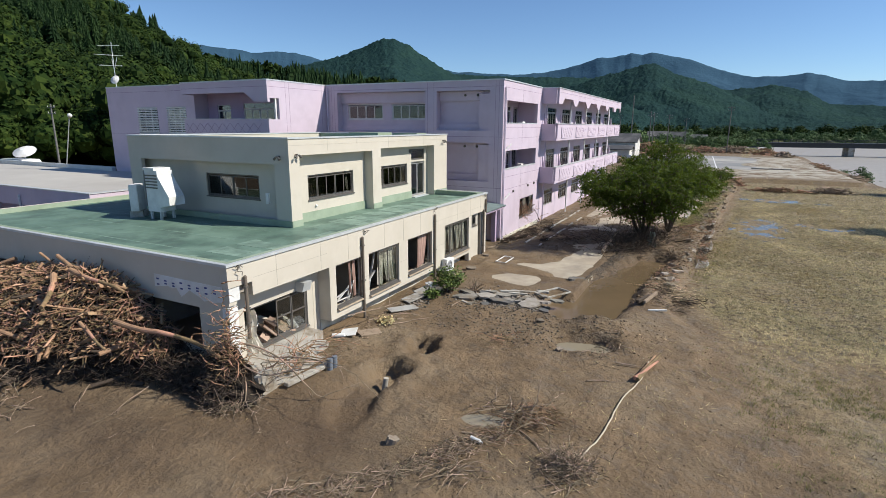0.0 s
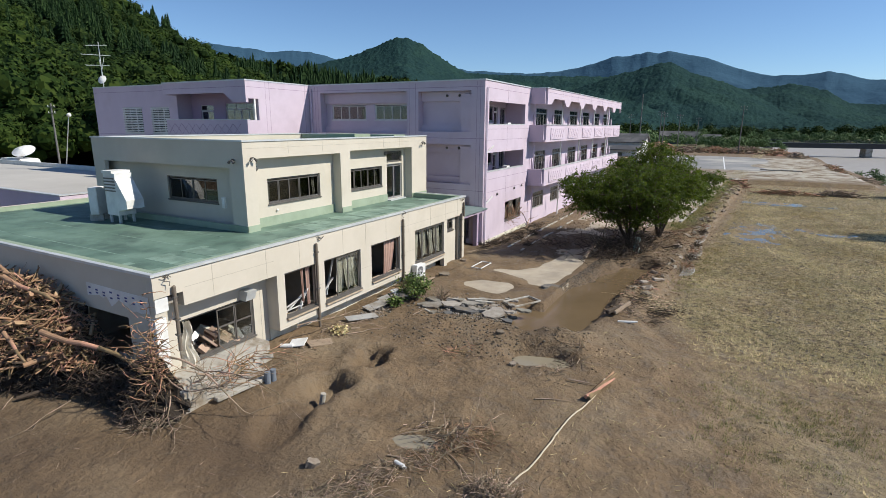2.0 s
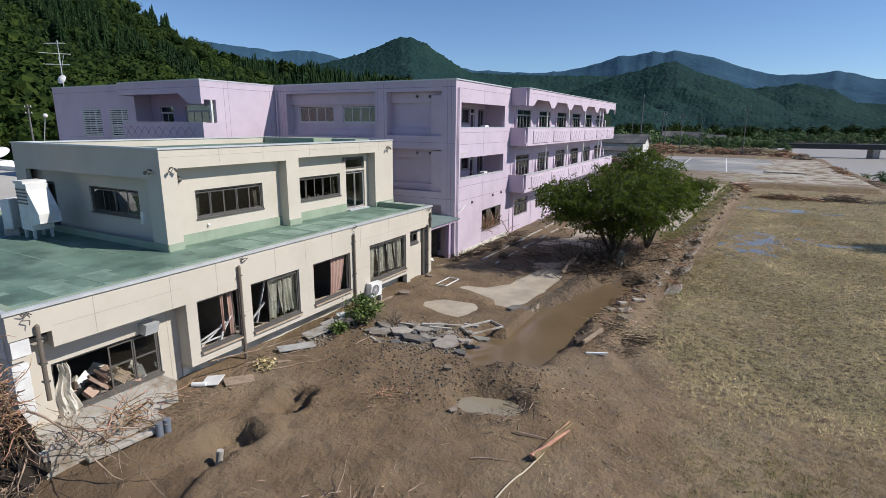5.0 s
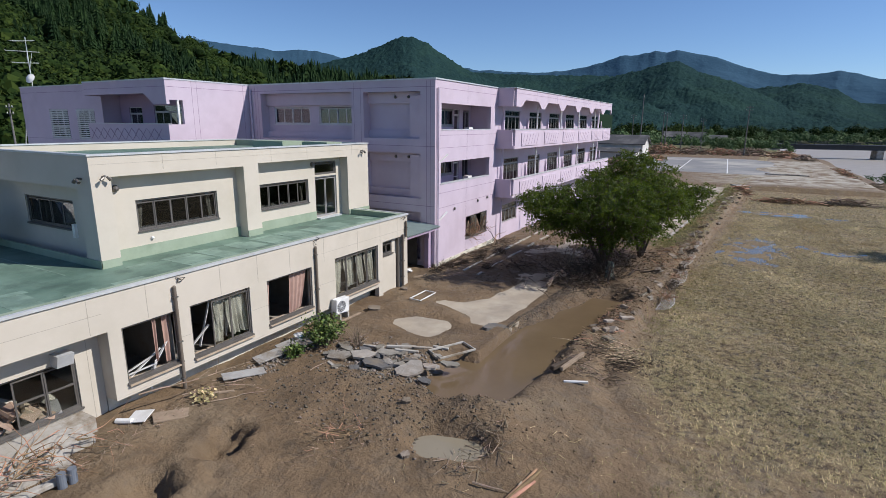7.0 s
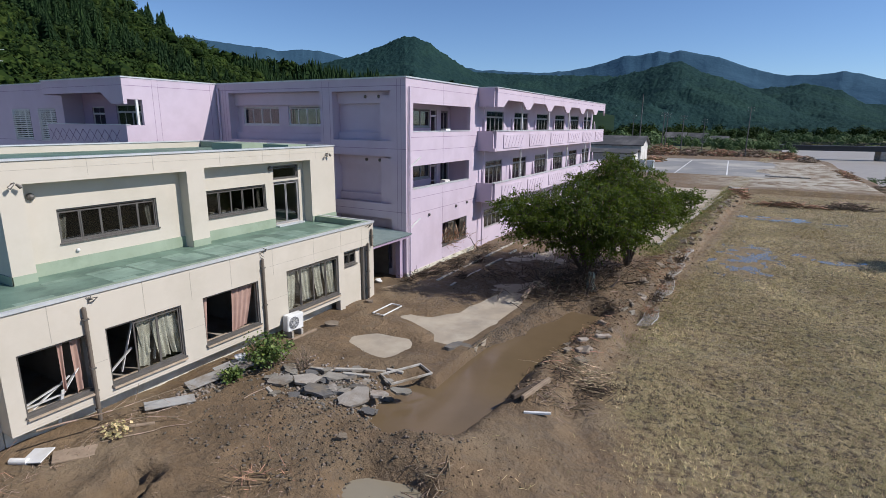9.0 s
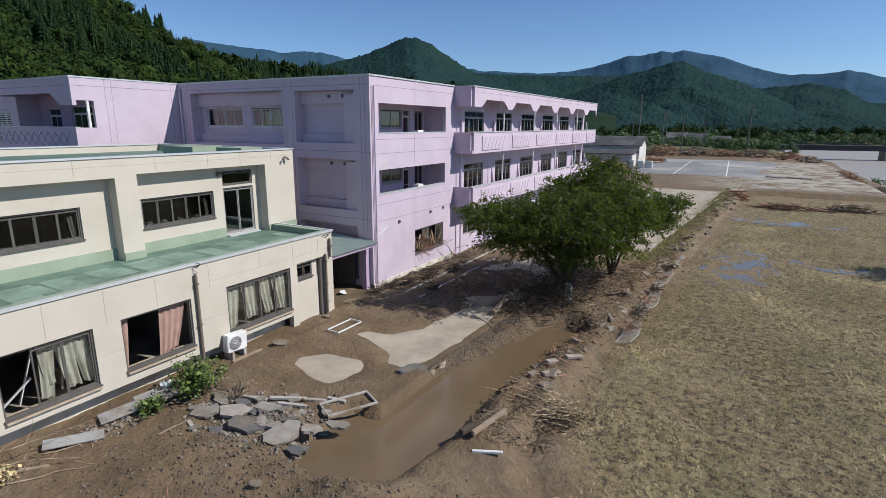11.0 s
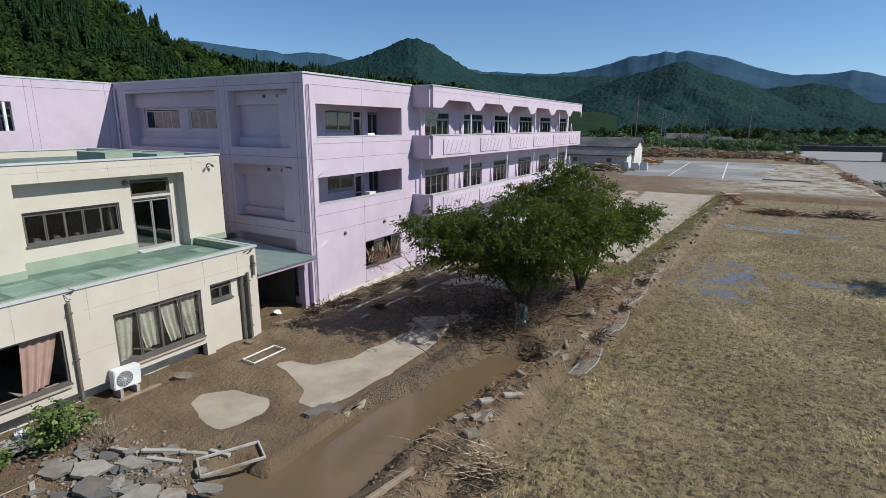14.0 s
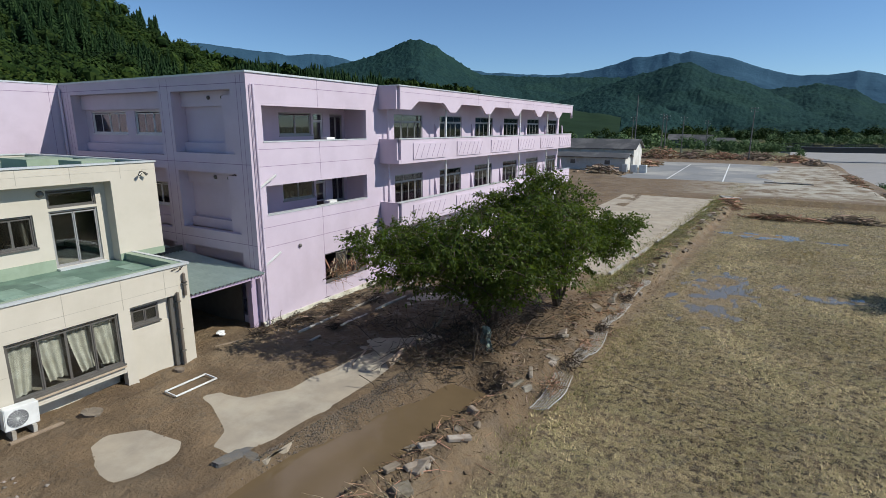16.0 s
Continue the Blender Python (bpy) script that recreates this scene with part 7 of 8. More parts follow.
sticks("branch", wander((10.2, -15.9, gz(10.2, -15.9) + 0.08), (1, 0.35, 0), 5, 0.22, 0.03, 0.15, r, 0.0, -0.3), DEADWOOD, "thin grey branch beside the log", "branch", "", 5)


def windrow(line, width, count, seed, material, label, r0=0.008, lift=0.05, reach=0.3):
    """Twigs and straw washed into a line."""
    r = np.random.default_rng(seed)
    L = np.array(line, float)
    t = r.random(count) * (len(L) - 1)
    i = np.minimum(t.astype(int), len(L) - 2)
    f = (t - i)[:, None]
    c = L[i] * (1 - f) + L[i + 1] * f + r.normal(0, width, (count, 2))
    z = surface(c[:, 0], c[:, 1]) + np.abs(r.normal(0, lift, count)) + 0.01
    segs = []
    for k in range(count):
        a = r.uniform(0, 6.28)
        ln = r.uniform(0.05, reach)
        d = np.array((math.cos(a) * ln, math.sin(a) * ln, r.normal(0, 0.04)))
        m = np.array((c[k, 0], c[k, 1], z[k]))
        q = r0 * r.uniform(0.5, 1.6)
        segs.append((m - d, m + d, q, q * 0.7))
    return sticks(name="flotsam", segs=segs, material=material, label=label, category="flotsam", sides=3)


windrow([(4.4, -26.3), (5.6, -25.3), (6.6, -24.0), (7.4, -22.6), (8.4, -21.2)], 0.22, 900, 131, DEADWOOD, "line of straw and twigs washed up on the mud", 0.007, 0.06)
windrow([(7.9, -21.4), (8.7, -20.3), (9.3, -20.0)], 0.33, 380, 132, mat("rusty_twigs", (0.27, 0.175, 0.10), (0.17, 0.11, 0.065), 3, 0.9, 0.2, 30, island=0.5), "heap of brown twigs beside a puddle", 0.008, 0.05)
windrow([(10.0, -22.4), (10.5, -21.6)], 0.25, 320, 133, DEADWOOD, "tuft of washed-up straw on the mud", 0.008, 0.09)
windrow([(5.2, -15.5), (6.4, -16.6), (7.2, -15.6)], 0.5, 160, 134, DEADWOOD, "scattered brown twigs on the mud", 0.005, 0.02, 0.16)
windrow([(9.6, -16.0), (9.9, -13.5)], 0.3, 110, 135, DEADWOOD, "grey twigs beside a puddle", 0.010, 0.06)
windrow([(10.9, -7.4), (11.9, -6.7), (12.2, -6.2)], 0.38, 260, 136, DARKTWIG, "dark mat of torn roots under the reeds", 0.010, 0.10, 0.22)
r = np.random.default_rng(138)
stalks = []
for k in range(48):
    p = (11.8 + r.normal(0, 0.35), -6.4 + r.normal(0, 0.4), gz(11.9, -6.5) + r.uniform(0.2, 0.5))
    stalks += wander(p, (-1 + r.normal(0, 0.25), r.normal(-0.1, 0.45), r.normal(0.02, 0.08)), 8, r.uniform(0.1, 0.24), 0.014, 0.09, r, 0.012, -0.3)
sticks("reed_bundle", stalks, mat("pale_reed", (0.48, 0.38, 0.24), (0.36, 0.27, 0.16), 3, 0.85, island=0.5), "pale dry reed stalks dragged into a bundle", "reeds", "stuff", 4)
windrow([(10.6, -8.8), (11.2, -8.4), (11.9, -8.0)], 0.3, 190, 137, DEADWOOD, "twigs heaped at the timber frame", 0.010, 0.08)
for k in range(9):
    y = -7.0 + 6.6 * k
    windrow([(wall_x(y) - 0.7, y), (wall_x(y + 6.6) - 0.7, y + 6.6)], 0.5, 240, 140 + k, DEADWOOD if k % 2 else WOOD, "twigs and straw caught along the ruined wall", 0.010, 0.08)
windrow([(8.2, -0.5), (9.0, 2.5), (9.4, 6.0), (9.8, 9.5)], 0.6, 500, 150, DARKTWIG, "dark tangle of twigs round the tree stems", 0.012, 0.22)
windrow([(0.5, 0.4), (0.6, 3.0), (0.7, 6.0), (0.8, 9.5)], 0.3, 420, 151, DARKTWIG, "twigs and roots along the foot of the wall", 0.012, 0.10)
windrow([(1.2, -22.0), (1.5, -19.0), (1.2, -16), (1.4, -13.5)], 0.35, 600, 152, DEADWOOD, "straw and chips along the building foot", 0.006, 0.02, 0.16)
windrow([(2.5, -16.0), (6.5, -18.5), (6.0, -24), (1, -27)], 1.6, 420, 153, DEADWOOD, "small twigs scattered over the mud", 0.004, 0.01, 0.14)
windrow([(8, -24), (12, -19), (13, -12)], 1.6, 600, 154, STRAW, "straw bits scattered over the mud", 0.004, 0.01, 0.12)

# timber frame remains by the channel
beam((10.32, -8.75, gz(10.32, -8.75) + 0.12), (1.7, 0.16, 0.16), 74, (0, 3), DARKTWIG, "dark grey timber post lying on the mud", "timber", "timber", "fallen timbers")
beam((10.55, -8.7, gz(10.55, -8.7) + 0.16), (1.5, 0.12, 0.14), 76, (0, -3), DEADWOOD, "dark grey timber post lying on the mud", "timber", "timber", "fallen timbers")
beam((10.95, -9.7, gz(10.95, -9.7) + 0.06), (0.8, 0.08, 0.07), 25, (0, 0), WHITE, "short white painted bar", "bar", "bar")
for x, y, t, a in ((10.1, -3.6, 75, 0.6), (10.75, -3.9, 60, 0.5), (10.95, -4.6, 70, 0.9), (11.35, -3.2, 50, 0.7), (10.5, -5.2, 80, 0.5)):
    beam((x, y), (a, 0.2, 0.12), t, (5, 8), MUDSTONE, "broken concrete post piece in the debris", "concrete_piece", "concrete piece", "concrete pieces")


# ruined field wall: tumbled stones
wallroot = thing("field_wall", "tumbled concrete and stone field wall along the mud bank", "wall", (0, 0, 0), kind="structure")
r = random.Random(160)
for k in range(110):
    y = -6.5 + 62 * (k / 110) + r.uniform(-0.4, 0.4)
    if noise.noise((y * 0.7, 3.1, 0)) < -0.08:
        continue
    x = float(wall_x(y)) - 0.25 + r.uniform(-0.5, 0.4)
    bm = bmesh.new()
    bmesh.ops.create_cube(bm, size=1)
    s = (r.uniform(0.12, 0.55), r.uniform(0.15, 0.85), r.uniform(0.08, 0.26))
    for v in bm.verts:
        v.co = Vector((v.co.x * s[0] * r.uniform(0.75, 1.15), v.co.y * s[1] * r.uniform(0.75, 1.15), v.co.z * s[2] * r.uniform(0.75, 1.15)))
    bmesh.ops.bevel(bm, geom=bm.edges[:], offset=0.03, segments=1, affect="EDGES")
    ob = part("stone", bm, MUDSTONE, wallroot)
    ob.matrix_world = pose(x, y, gz(x, y) + s[2] * 0.08, r.uniform(-20, 20), r.uniform(-25, 25), r.uniform(-25, 25))

# torn wire netting along the wall
net = thing("wire_netting", "crumpled pale wire netting draped over the wall remains", "netting", (0, 0, 0))
r = np.random.default_rng(161)
segs = []
for y0, y1, wide in ((0.2, 3.4, 0.42), (3.7, 7.4, 0.42), (7.7, 11.6, 0.36), (12.2, 16.6, 0.3)):
    n = int((y1 - y0) / 0.16)
    P = {}
    for i in range(n):
        y = y0 + i * 0.16
        xm = 12.35 + 0.025 * y
        zl = 0.25 * sum(gz(xm + u, y + w) for u in (-0.3, 0.3) for w in (-0.4, 0.4)) + 0.13
        for j in range(8):
            x = xm + (j / 7 - 0.5) * wide * 1.4 + 0.12 * math.sin(y * 1.3)
            P[i, j] = np.array((x, y, zl + 0.08 * math.sin(x * 4 + y * 1.7) + r.normal(0, 0.012)))
    for i in range(n):
        for j in range(8):
            for e in ((i + 1, j), (i, j + 1)):
                if e in P:
                    q = 0.020 if j in (0, 7) and e[1] == j else 0.008
                    segs.append((P[i, j], P[e], q, q))
sticks("mesh", segs, MUDMETAL, parent=net, kind="stuff", sides=3)


for k, (y, n) in enumerate(((1.5, 60), (3.6, 70), (5.6, 40), (7.6, 70), (9.8, 50), (12.0, 60), (14.5, 40))):
    x = 12.3 + 0.025 * y
    brush("brushwood", (x, y, gz(x, y) + 0.22), (0.14, 0.3, 0.06), n, 260 + k, DARKTWIG if k % 2 else WOOD, "dark twigs and roots snagged on the netting", 0.012, 0.4, 0.5)


# rags caught in the tree roots
def rag(place, size, seed, material, label):
    r = np.random.default_rng(seed)
    vs, fs, n = [], [], 9
    for i in range(n):
        for j in range(n):
            u, v = i / (n - 1) - 0.5, j / (n - 1)
            vs.append((u * size[0] * (0.5 + 0.7 * v) + 0.05 * math.sin(9 * v), 0.10 * math.sin(14 * u + 3 * v) + r.normal(0, 0.012), -v * size[1]))
    for i in range(n - 1):
        for j in range(n - 1):
            a = i * n + j
            fs.append((a, a + 1, a + n + 1, a + n))
    ob = mesh_ob("rag", vs, fs, material)
    m = ob.modifiers.new("thick", "SOLIDIFY")
    m.thickness = 0.008
    ob.location = place
    return tagged(ob, label, "cloth")


rag((9.4, 2.4, 1.15), (0.5, 1.0), 170, mat("grey_green_cloth", (0.20, 0.24, 0.20)), "grey-green cloth hanging in the tree roots")
rag((RX + 0.12, -21.75, 1.95), (0.45, 1.5), 171, mat("white_cloth", (0.68, 0.64, 0.56)), "torn white curtain hanging out of the window").rotation_euler = (0, 0, radians(80))

# lodged limbs under the trees and along the lilac wall
r = np.random.default_rng(172)
for k, (p, d, n, q) in enumerate((((6.9, -0.4, 0.15), (0.12, 1, 0.09), 22, 0.11), ((5.2, 0.6, 0.08), (1, -0.5, 0.05), 9, 0.05), ((9.6, 1.0, 0.4), (0.4, -0.3, 1), 5, 0.05), ((10.2, 3.0, 0.3), (0.6, 0.3, 1), 5, 0.05),
                                  ((10.6, 4.4, 0.2), (1, -0.4, 0.4), 6, 0.05), ((0.6, 7.0, 0.1), (0.4, 0.9, 0.9), 7, 0.05),
                                  ((0.5, 8.0, 0.1), (0.3, -1, 0.8), 7, 0.045), ((0.7, 1.0, 0.15), (0.3, 1, 0.1), 8, 0.05))):
    segs = wander(p, d, n, 0.28, q, 0.16, r, 0.0, 0.05)
    extra = []
    for s in segs[1::2]:
        extra += wander(s[1], s[1] - s[0] + r.normal(0, 0.25, 3), 5, 0.15, s[3] * 0.5, 0.2, r)
    sticks("branch", segs + extra, DEADWOOD if k % 2 or k == 0 else BARK, "bare broken limb lodged in flood debris", "branch", "", 6)
for x, y, s, sd in ((0.7, 0.5, 0.5, 1), (1.0, 1.6, 0.55, 2), (1.5, 2.8, 0.5, 3), (1.1, 4.0, 0.45, 4), (1.9, 5.2, 0.5, 5), (2.6, 1.5, 0.4, 6), (4.1, 2.8, 0.9, 7), (0.5, -0.5, 0.4, 8)):
    brush("brushwood", (x, y, 0.15), (0.45 * s, 0.55 * s, 0.1), 70, 180 + sd, DARKTWIG, "dark root clump dumped by the wall", 0.012, 0.3, 0.34)

brush("brushwood", (8.2, 1.6, 0.4), (0.7, 1.2, 0.25), 190, 189, DARKTWIG, "dark heap of flood driftwood under the cherry tree", 0.016, 0.5, 1.1)
brush("brushwood", (6.0, 4.2, 0.15), (1.0, 1.6, 0.1), 45, 188, DARKTWIG, "dark twigs strewn over the drive", 0.009, 0.3, 0.9)

brush("brushwood", (8.9, 3.2, 0.55), (0.7, 1.2, 0.35), 220, 186, DARKTWIG, "dark tangle of torn stems round the tree foot", 0.014, 0.8, 1.1)

# two kerb lines along the lilac wall
wallkerb = thing("wall_kerb", "pale concrete kerb line along the foot of the lilac wall", "kerb", (0, 0, 0), kind="structure")
r = random.Random(187)
for k in range(26):
    for x0, y0, miss in ((1.74, 0.6, (4, 9)), (2.78, 0.2, (1, 2, 6, 11, 12))):
        y = y0 + 0.62 * k
        if k % 14 in miss or (x0 > 2 and k > 20):
            continue
        bm = boxes((-0.06, 0.06, -0.30, 0.30, -0.15, 0.07))
        bmesh.ops.bevel(bm, geom=bm.edges[:], offset=0.012, segments=1, affect="EDGES")
        ob = part("kerb_stone", bm, CONCRETE, wallkerb)
        ob.matrix_world = pose(x0 + r.uniform(-0.02, 0.02), y, r.uniform(0.0, 0.06), r.uniform(-2, 2), r.uniform(-4, 4), r.uniform(-2, 2))

# loose clods, gravel and stones
r = np.random.default_rng(190)


def clods(name, px, py, smin, smax, seed, material, label):
    r = np.random.default_rng(seed)
    n = len(px)
    base = np.array([(1, 0, 0), (-1, 0, 0), (0, 1, 0), (0, -1, 0), (0, 0, 1), (0, 0, -1)], float)
    tri = [(0, 2, 4), (2, 1, 4), (1, 3, 4), (3, 0, 4), (2, 0, 5), (1, 2, 5), (3, 1, 5), (0, 3, 5)]
    s = smin + (smax - smin) * r.random(n) ** 3
    v = base[None] * (s[:, None, None] * r.uniform(0.6, 1.3, (n, 6, 1))) + r.normal(0, 1, (n, 6, 3)) * s[:, None, None] * 0.18
    v[:, :, 2] *= 0.7
    v += np.stack([px, py, surface(px, py) + s * 0.2], -1)[:, None]
    f = (np.arange(n)[:, None, None] * 6 + np.array(tri)[None]).reshape(-1, 3)
    ob = mesh_ob(name, v.reshape(-1, 3), f, material)
    return tagged(ob, label, "rubble", kind="stuff")


CLOD = mat("mud_clod", (0.165, 0.117, 0.072), (0.125, 0.087, 0.054), 2, 0.9, 0.4, 20, island=0.25)
CLODGREY = mat("earthy_gravel", (0.15, 0.122, 0.092), (0.09, 0.075, 0.058), 3, 0.9, 0.3, 30, island=0.5)
GRAVEL = mat("grey_gravel", (0.24, 0.21, 0.175), (0.15, 0.13, 0.105), 3, 0.9, 0.3, 30, island=0.5)
px, py = r.uniform(1.0, 12, 6500), r.uniform(-27, 0, 6500)
k = vnoise(px, py, 2.5, 2, 191) > 0.5
clods("clod", px[k], py[k], 0.006, 0.035, 192, CLOD, "brown mud clods scattered over the silt")
px, py = r.normal(7.8, 2.0, 1100), r.normal(-12.9, 0.9, 1100)
clods("clod", px, py, 0.010, 0.06, 193, CLOD, "heaped lumps of brown soil")
t = r.random(5200)
px, py = 7.15 + 0.5 * t + np.abs(r.normal(0, 0.3 + 0.4 * t, 5200)), -6.4 + 6.5 * t + r.normal(0, 0.3, 5200)
clods("gravel", px, py, 0.010, 0.042, 194, CLODGREY, "grey gravel spilling from the broken drive edge")
y = r.uniform(-9, 20, 3000)
px = wall_x(y) - 1.1 + r.normal(0, 0.8, 3000)
clods("rubble", px, y, 0.015, 0.09, 195, CLOD, "soil lumps and stones along the mud bank")
px, py = r.uniform(12, 30, 5000), r.uniform(-24, 20, 5000)
clods("clod", px, py, 0.01, 0.045, 196, CLOD, "small mud clods in the straw field")
px, py = r.normal(4.9, 1.3, 2200), r.normal(-11.6, 0.65, 2200)
clods("gravel", px, py, 0.015, 0.085, 197, GRAVEL, "grey gravel among broken slabs")
t = r.random(2600)
clods("gravel", 0.2 + 1.4 * r.random(2600), 16 * t, 0.012, 0.05, 198, GRAVEL, "grey gravel along the foot of the lilac wall")
px, py = r.uniform(2.9, 7.2, 1500), r.uniform(-1, 12, 1500)
clods("clod", px, py, 0.012, 0.08, 199, CLOD, "mud lumps on the washed drive")


px, py = r.normal(1.35, 0.25, 900), r.uniform(-14.6, -10.4, 900)
clods("rubble", px, py, 0.012, 0.10, 200, GRAVEL, "small broken concrete rubble along the foot of the wall")
px, py = r.uniform(2.5, 10, 1500), r.uniform(-16, -12.3, 1500)
clods("rubble", px, py, 0.012, 0.07, 201, CLODGREY, "scattered earthy lumps on the mud")

# small things on the near mud
bottle = thing("bottle", "white plastic bottle lying on the mud", "bottle", (7.8, -22.0, gz(7.8, -22.0) + 0.06))
bottle.rotation_euler = (0, 0, radians(-12))
bm = bmesh.new()
bar(bm, (-0.16, 0, 0), (0.12, 0, 0), 0.055, sides=12)
bar(bm, (0.12, 0, 0), (0.17, 0, 0), 0.055, 0.022, 12)
part("body", bm, WHITE, bottle)
bm = bmesh.new()
bar(bm, (0.17, 0, 0), (0.205, 0, 0), 0.025, sides=10)
part("cap", bm, GREYAL, bottle)
slab((5.86, -22.9), (0.32, 0.24, 0.2), 40, (10, 20), 246, MUDSTONE, "muddy lump of stone with twigs on the silt", "stone", "loose stones")
slab((7.0, -13.8), (0.3, 0.2, 0.16), 10, (10, 10), 247, MUDSTONE, "muddy stone lying on the silt", "stone", "loose stones")
slab((8.3, -15.9), (0.26, 0.2, 0.14), 70, (10, 0), 248, MUDSTONE, "muddy stone lying on the silt", "stone", "loose stones")
brush("brushwood", (8.5, -20.5, gz(8.5, -20.5) + 0.1), (0.5, 0.26, 0.05), 46, 250, DEADWOOD, "tangled brown roots and twigs beside a puddle", 0.011, 0.12, 0.9)
brush("brushwood", (10.15, -21.85, gz(10.15, -21.85) + 0.1), (0.28, 0.22, 0.07), 110, 251, DEADWOOD, "pale frayed root clump at the foot of a pole", 0.010, 0.6, 0.45)
brush("brushwood", (6.3, -16.0, gz(6.3, -16.0) + 0.05), (0.4, 0.3, 0.04), 26, 252, WOOD, "thin reddish roots lying on the mud", 0.009, 0.3, 1.0)
brush("brushwood", (7.9, -23.4, gz(7.9, -23.4) + 0.05), (0.25, 0.2, 0.04), 30, 253, DEADWOOD, "straw-coloured twigs on the mud", 0.008, 0.3, 0.7)
r2 = np.random.default_rng(254)
for p, d, n in (((7.3, -21.8, 0), (1, 0.45, 0), 9), ((8.2, -20.9, 0), (1, -0.25, 0), 8), ((1.9, -16.6, 0), (0.6, 1, 0), 9), ((1.3, -15.6, 0), (0.5, 1, 0), 7), ((3.0, -13.6, 0), (0.3, 1, 0), 5), ((9.6, -17.4, 0), (0.9, 0.6, 0), 5)):
    segs = wander((p[0], p[1], 0), d, n, 0.24, 0.02, 0.14, r2)
    segs = [tuple(np.array((q[0], q[1], gz(q[0], q[1]) + 0.035)) for q in g[:2]) + g[2:] for g in segs]
    sticks("branch", segs, DEADWOOD, "thin bare branch lying on the mud", "branch", "", 5)

# ---- curtains and wreckage in the rooms ----
def curtain(y0, y1, z0, z1, x, material, seed, label, name="curtain"):
    """A pleated curtain hanging behind its window."""
    r = random.Random(seed)
    n, rows = max(10, int((y1 - y0) / 0.035)), 7
    ph = r.uniform(0, 6)
    vs, fs = [], []
    for i in range(n + 1):
        u = i / n
        for j in range(rows + 1):
            v = j / rows
            y = y0 + (y1 - y0) * (u * (1 - 0.3 * v) + (0.15 + 0.35 * math.sin(3 * ph)) * v * (0.6 + 0.4 * v))
            vs.append((x + 0.045 * math.sin(u * n * 0.9 + ph) * (0.6 + 0.5 * v) + 0.04 * v, y, z1 - (z1 - z0) * v - 0.05 * math.sin(3 * u + ph) * v))
    for i in range(n):
        for j in range(rows):
            a = i * (rows + 1) + j
            fs.append((a, a + 1, a + rows + 2, a + rows + 1))
    ob = mesh_ob(name, vs, fs, material)
    for p in ob.data.polygons:
        p.use_smooth = True
    return tagged(ob, label, "curtain", "curtains")


LACE = mat("white_lace", (0.60, 0.57, 0.50), (0.46, 0.43, 0.37), 5, 0.9, 0.1, 60, (0.33, 0.29, 0.23), 1.4, 0.6)
PINK = mat("pink_curtain_cloth", (0.40, 0.265, 0.215), (0.32, 0.205, 0.165), 3, 0.9, 0.1, 60)
CX = FX - 0.27
for a, b, z in ((-9.05, -8.35, 0.95), (-8.3, -7.62, 1.05), (-7.5, -6.9, 1.0), (-6.85, -6.1, 0.95)):
    curtain(a, b, z, 2.6, CX, LACE, int(-a * 10), "off-white lace curtain hanging crooked behind glass")
curtain(-12.78, -12.45, 1.0, 2.6, CX, PINK, 3, "dusty pink curtain at the side of an open window")
curtain(-11.5, -10.55, 1.0, 2.6, CX, PINK, 4, "dusty pink curtain drawn half across an open window")
curtain(-14.9, -14.5, 0.95, 2.6, CX, LACE, 5, "off-white torn curtain behind a broken window")
curtain(-14.55, -14.05, 1.0, 2.6, CX, LACE, 9, "off-white torn curtain behind a broken window")
curtain(-14.95, -14.62, 1.3, 2.6, CX, LACE, 12, "off-white torn curtain behind a broken window")
curtain(-14.1, -13.65, 1.0, 2.6, CX, LACE, 6, "off-white torn curtain behind a broken window")
curtain(-16.75, -16.45, 1.0, 2.6, CX, PINK, 7, "dusty pink curtain bunched beside the opening")
curtain(-17.1, -16.95, 1.2, 2.5, CX + 0.1, PINK, 8, "dusty pink curtain torn from its rail")
for y0, y1 in ((-14.85, -14.55), (-11.95, -11.68), (-6.7, -6.5)):
    curtain(y0, y1, 4.42, 5.48, UR - 0.3, LACE, int(-y0 * 7), "pale curtain gathered at the side of an upstairs window")
for k, (y, z) in enumerate(((-9.2, 4.47), (-8.6, 4.47), (-7.9, 4.47), (-7.2, 4.47))):
    bm = boxes((UR - 0.45, UR - 0.25, y, y + 0.22, z - 0.05, z + 0.10))
    bmesh.ops.bevel(bm, geom=bm.edges[:], offset=0.03, segments=2, affect="EDGES")
    tagged(part("folded_cloth", bm, LACE), "pale folded cloth on an upstairs window sill", "cloth", "cloths on the sill")
r = random.Random(401)
for k, (x, y, z, a, t, u) in enumerate(((0.0, -17.6, 1.15, 1.2, 70, 25), (0.05, -17.3, 1.2, 1.1, 80, 35), (0.1, -17.5, 1.05, 0.9, 60, 15), (0.15, -17.0, 1.2, 1.3, 95, 50), (0.2, -17.2, 0.75, 1.1, 20, 75),
                                        (0.1, -15.6, 1.3, 1.2, 85, 40), (0.0, -15.2, 1.7, 1.5, 88, 72), (0.0, -14.3, 1.7, 1.4, 92, 80))):
    beam((x, y, z), (a, 0.09, 0.025), t, (0, -u), WHITE, "white splintered window strip sticking out of a window", "window_strip", "strip", "window strips")
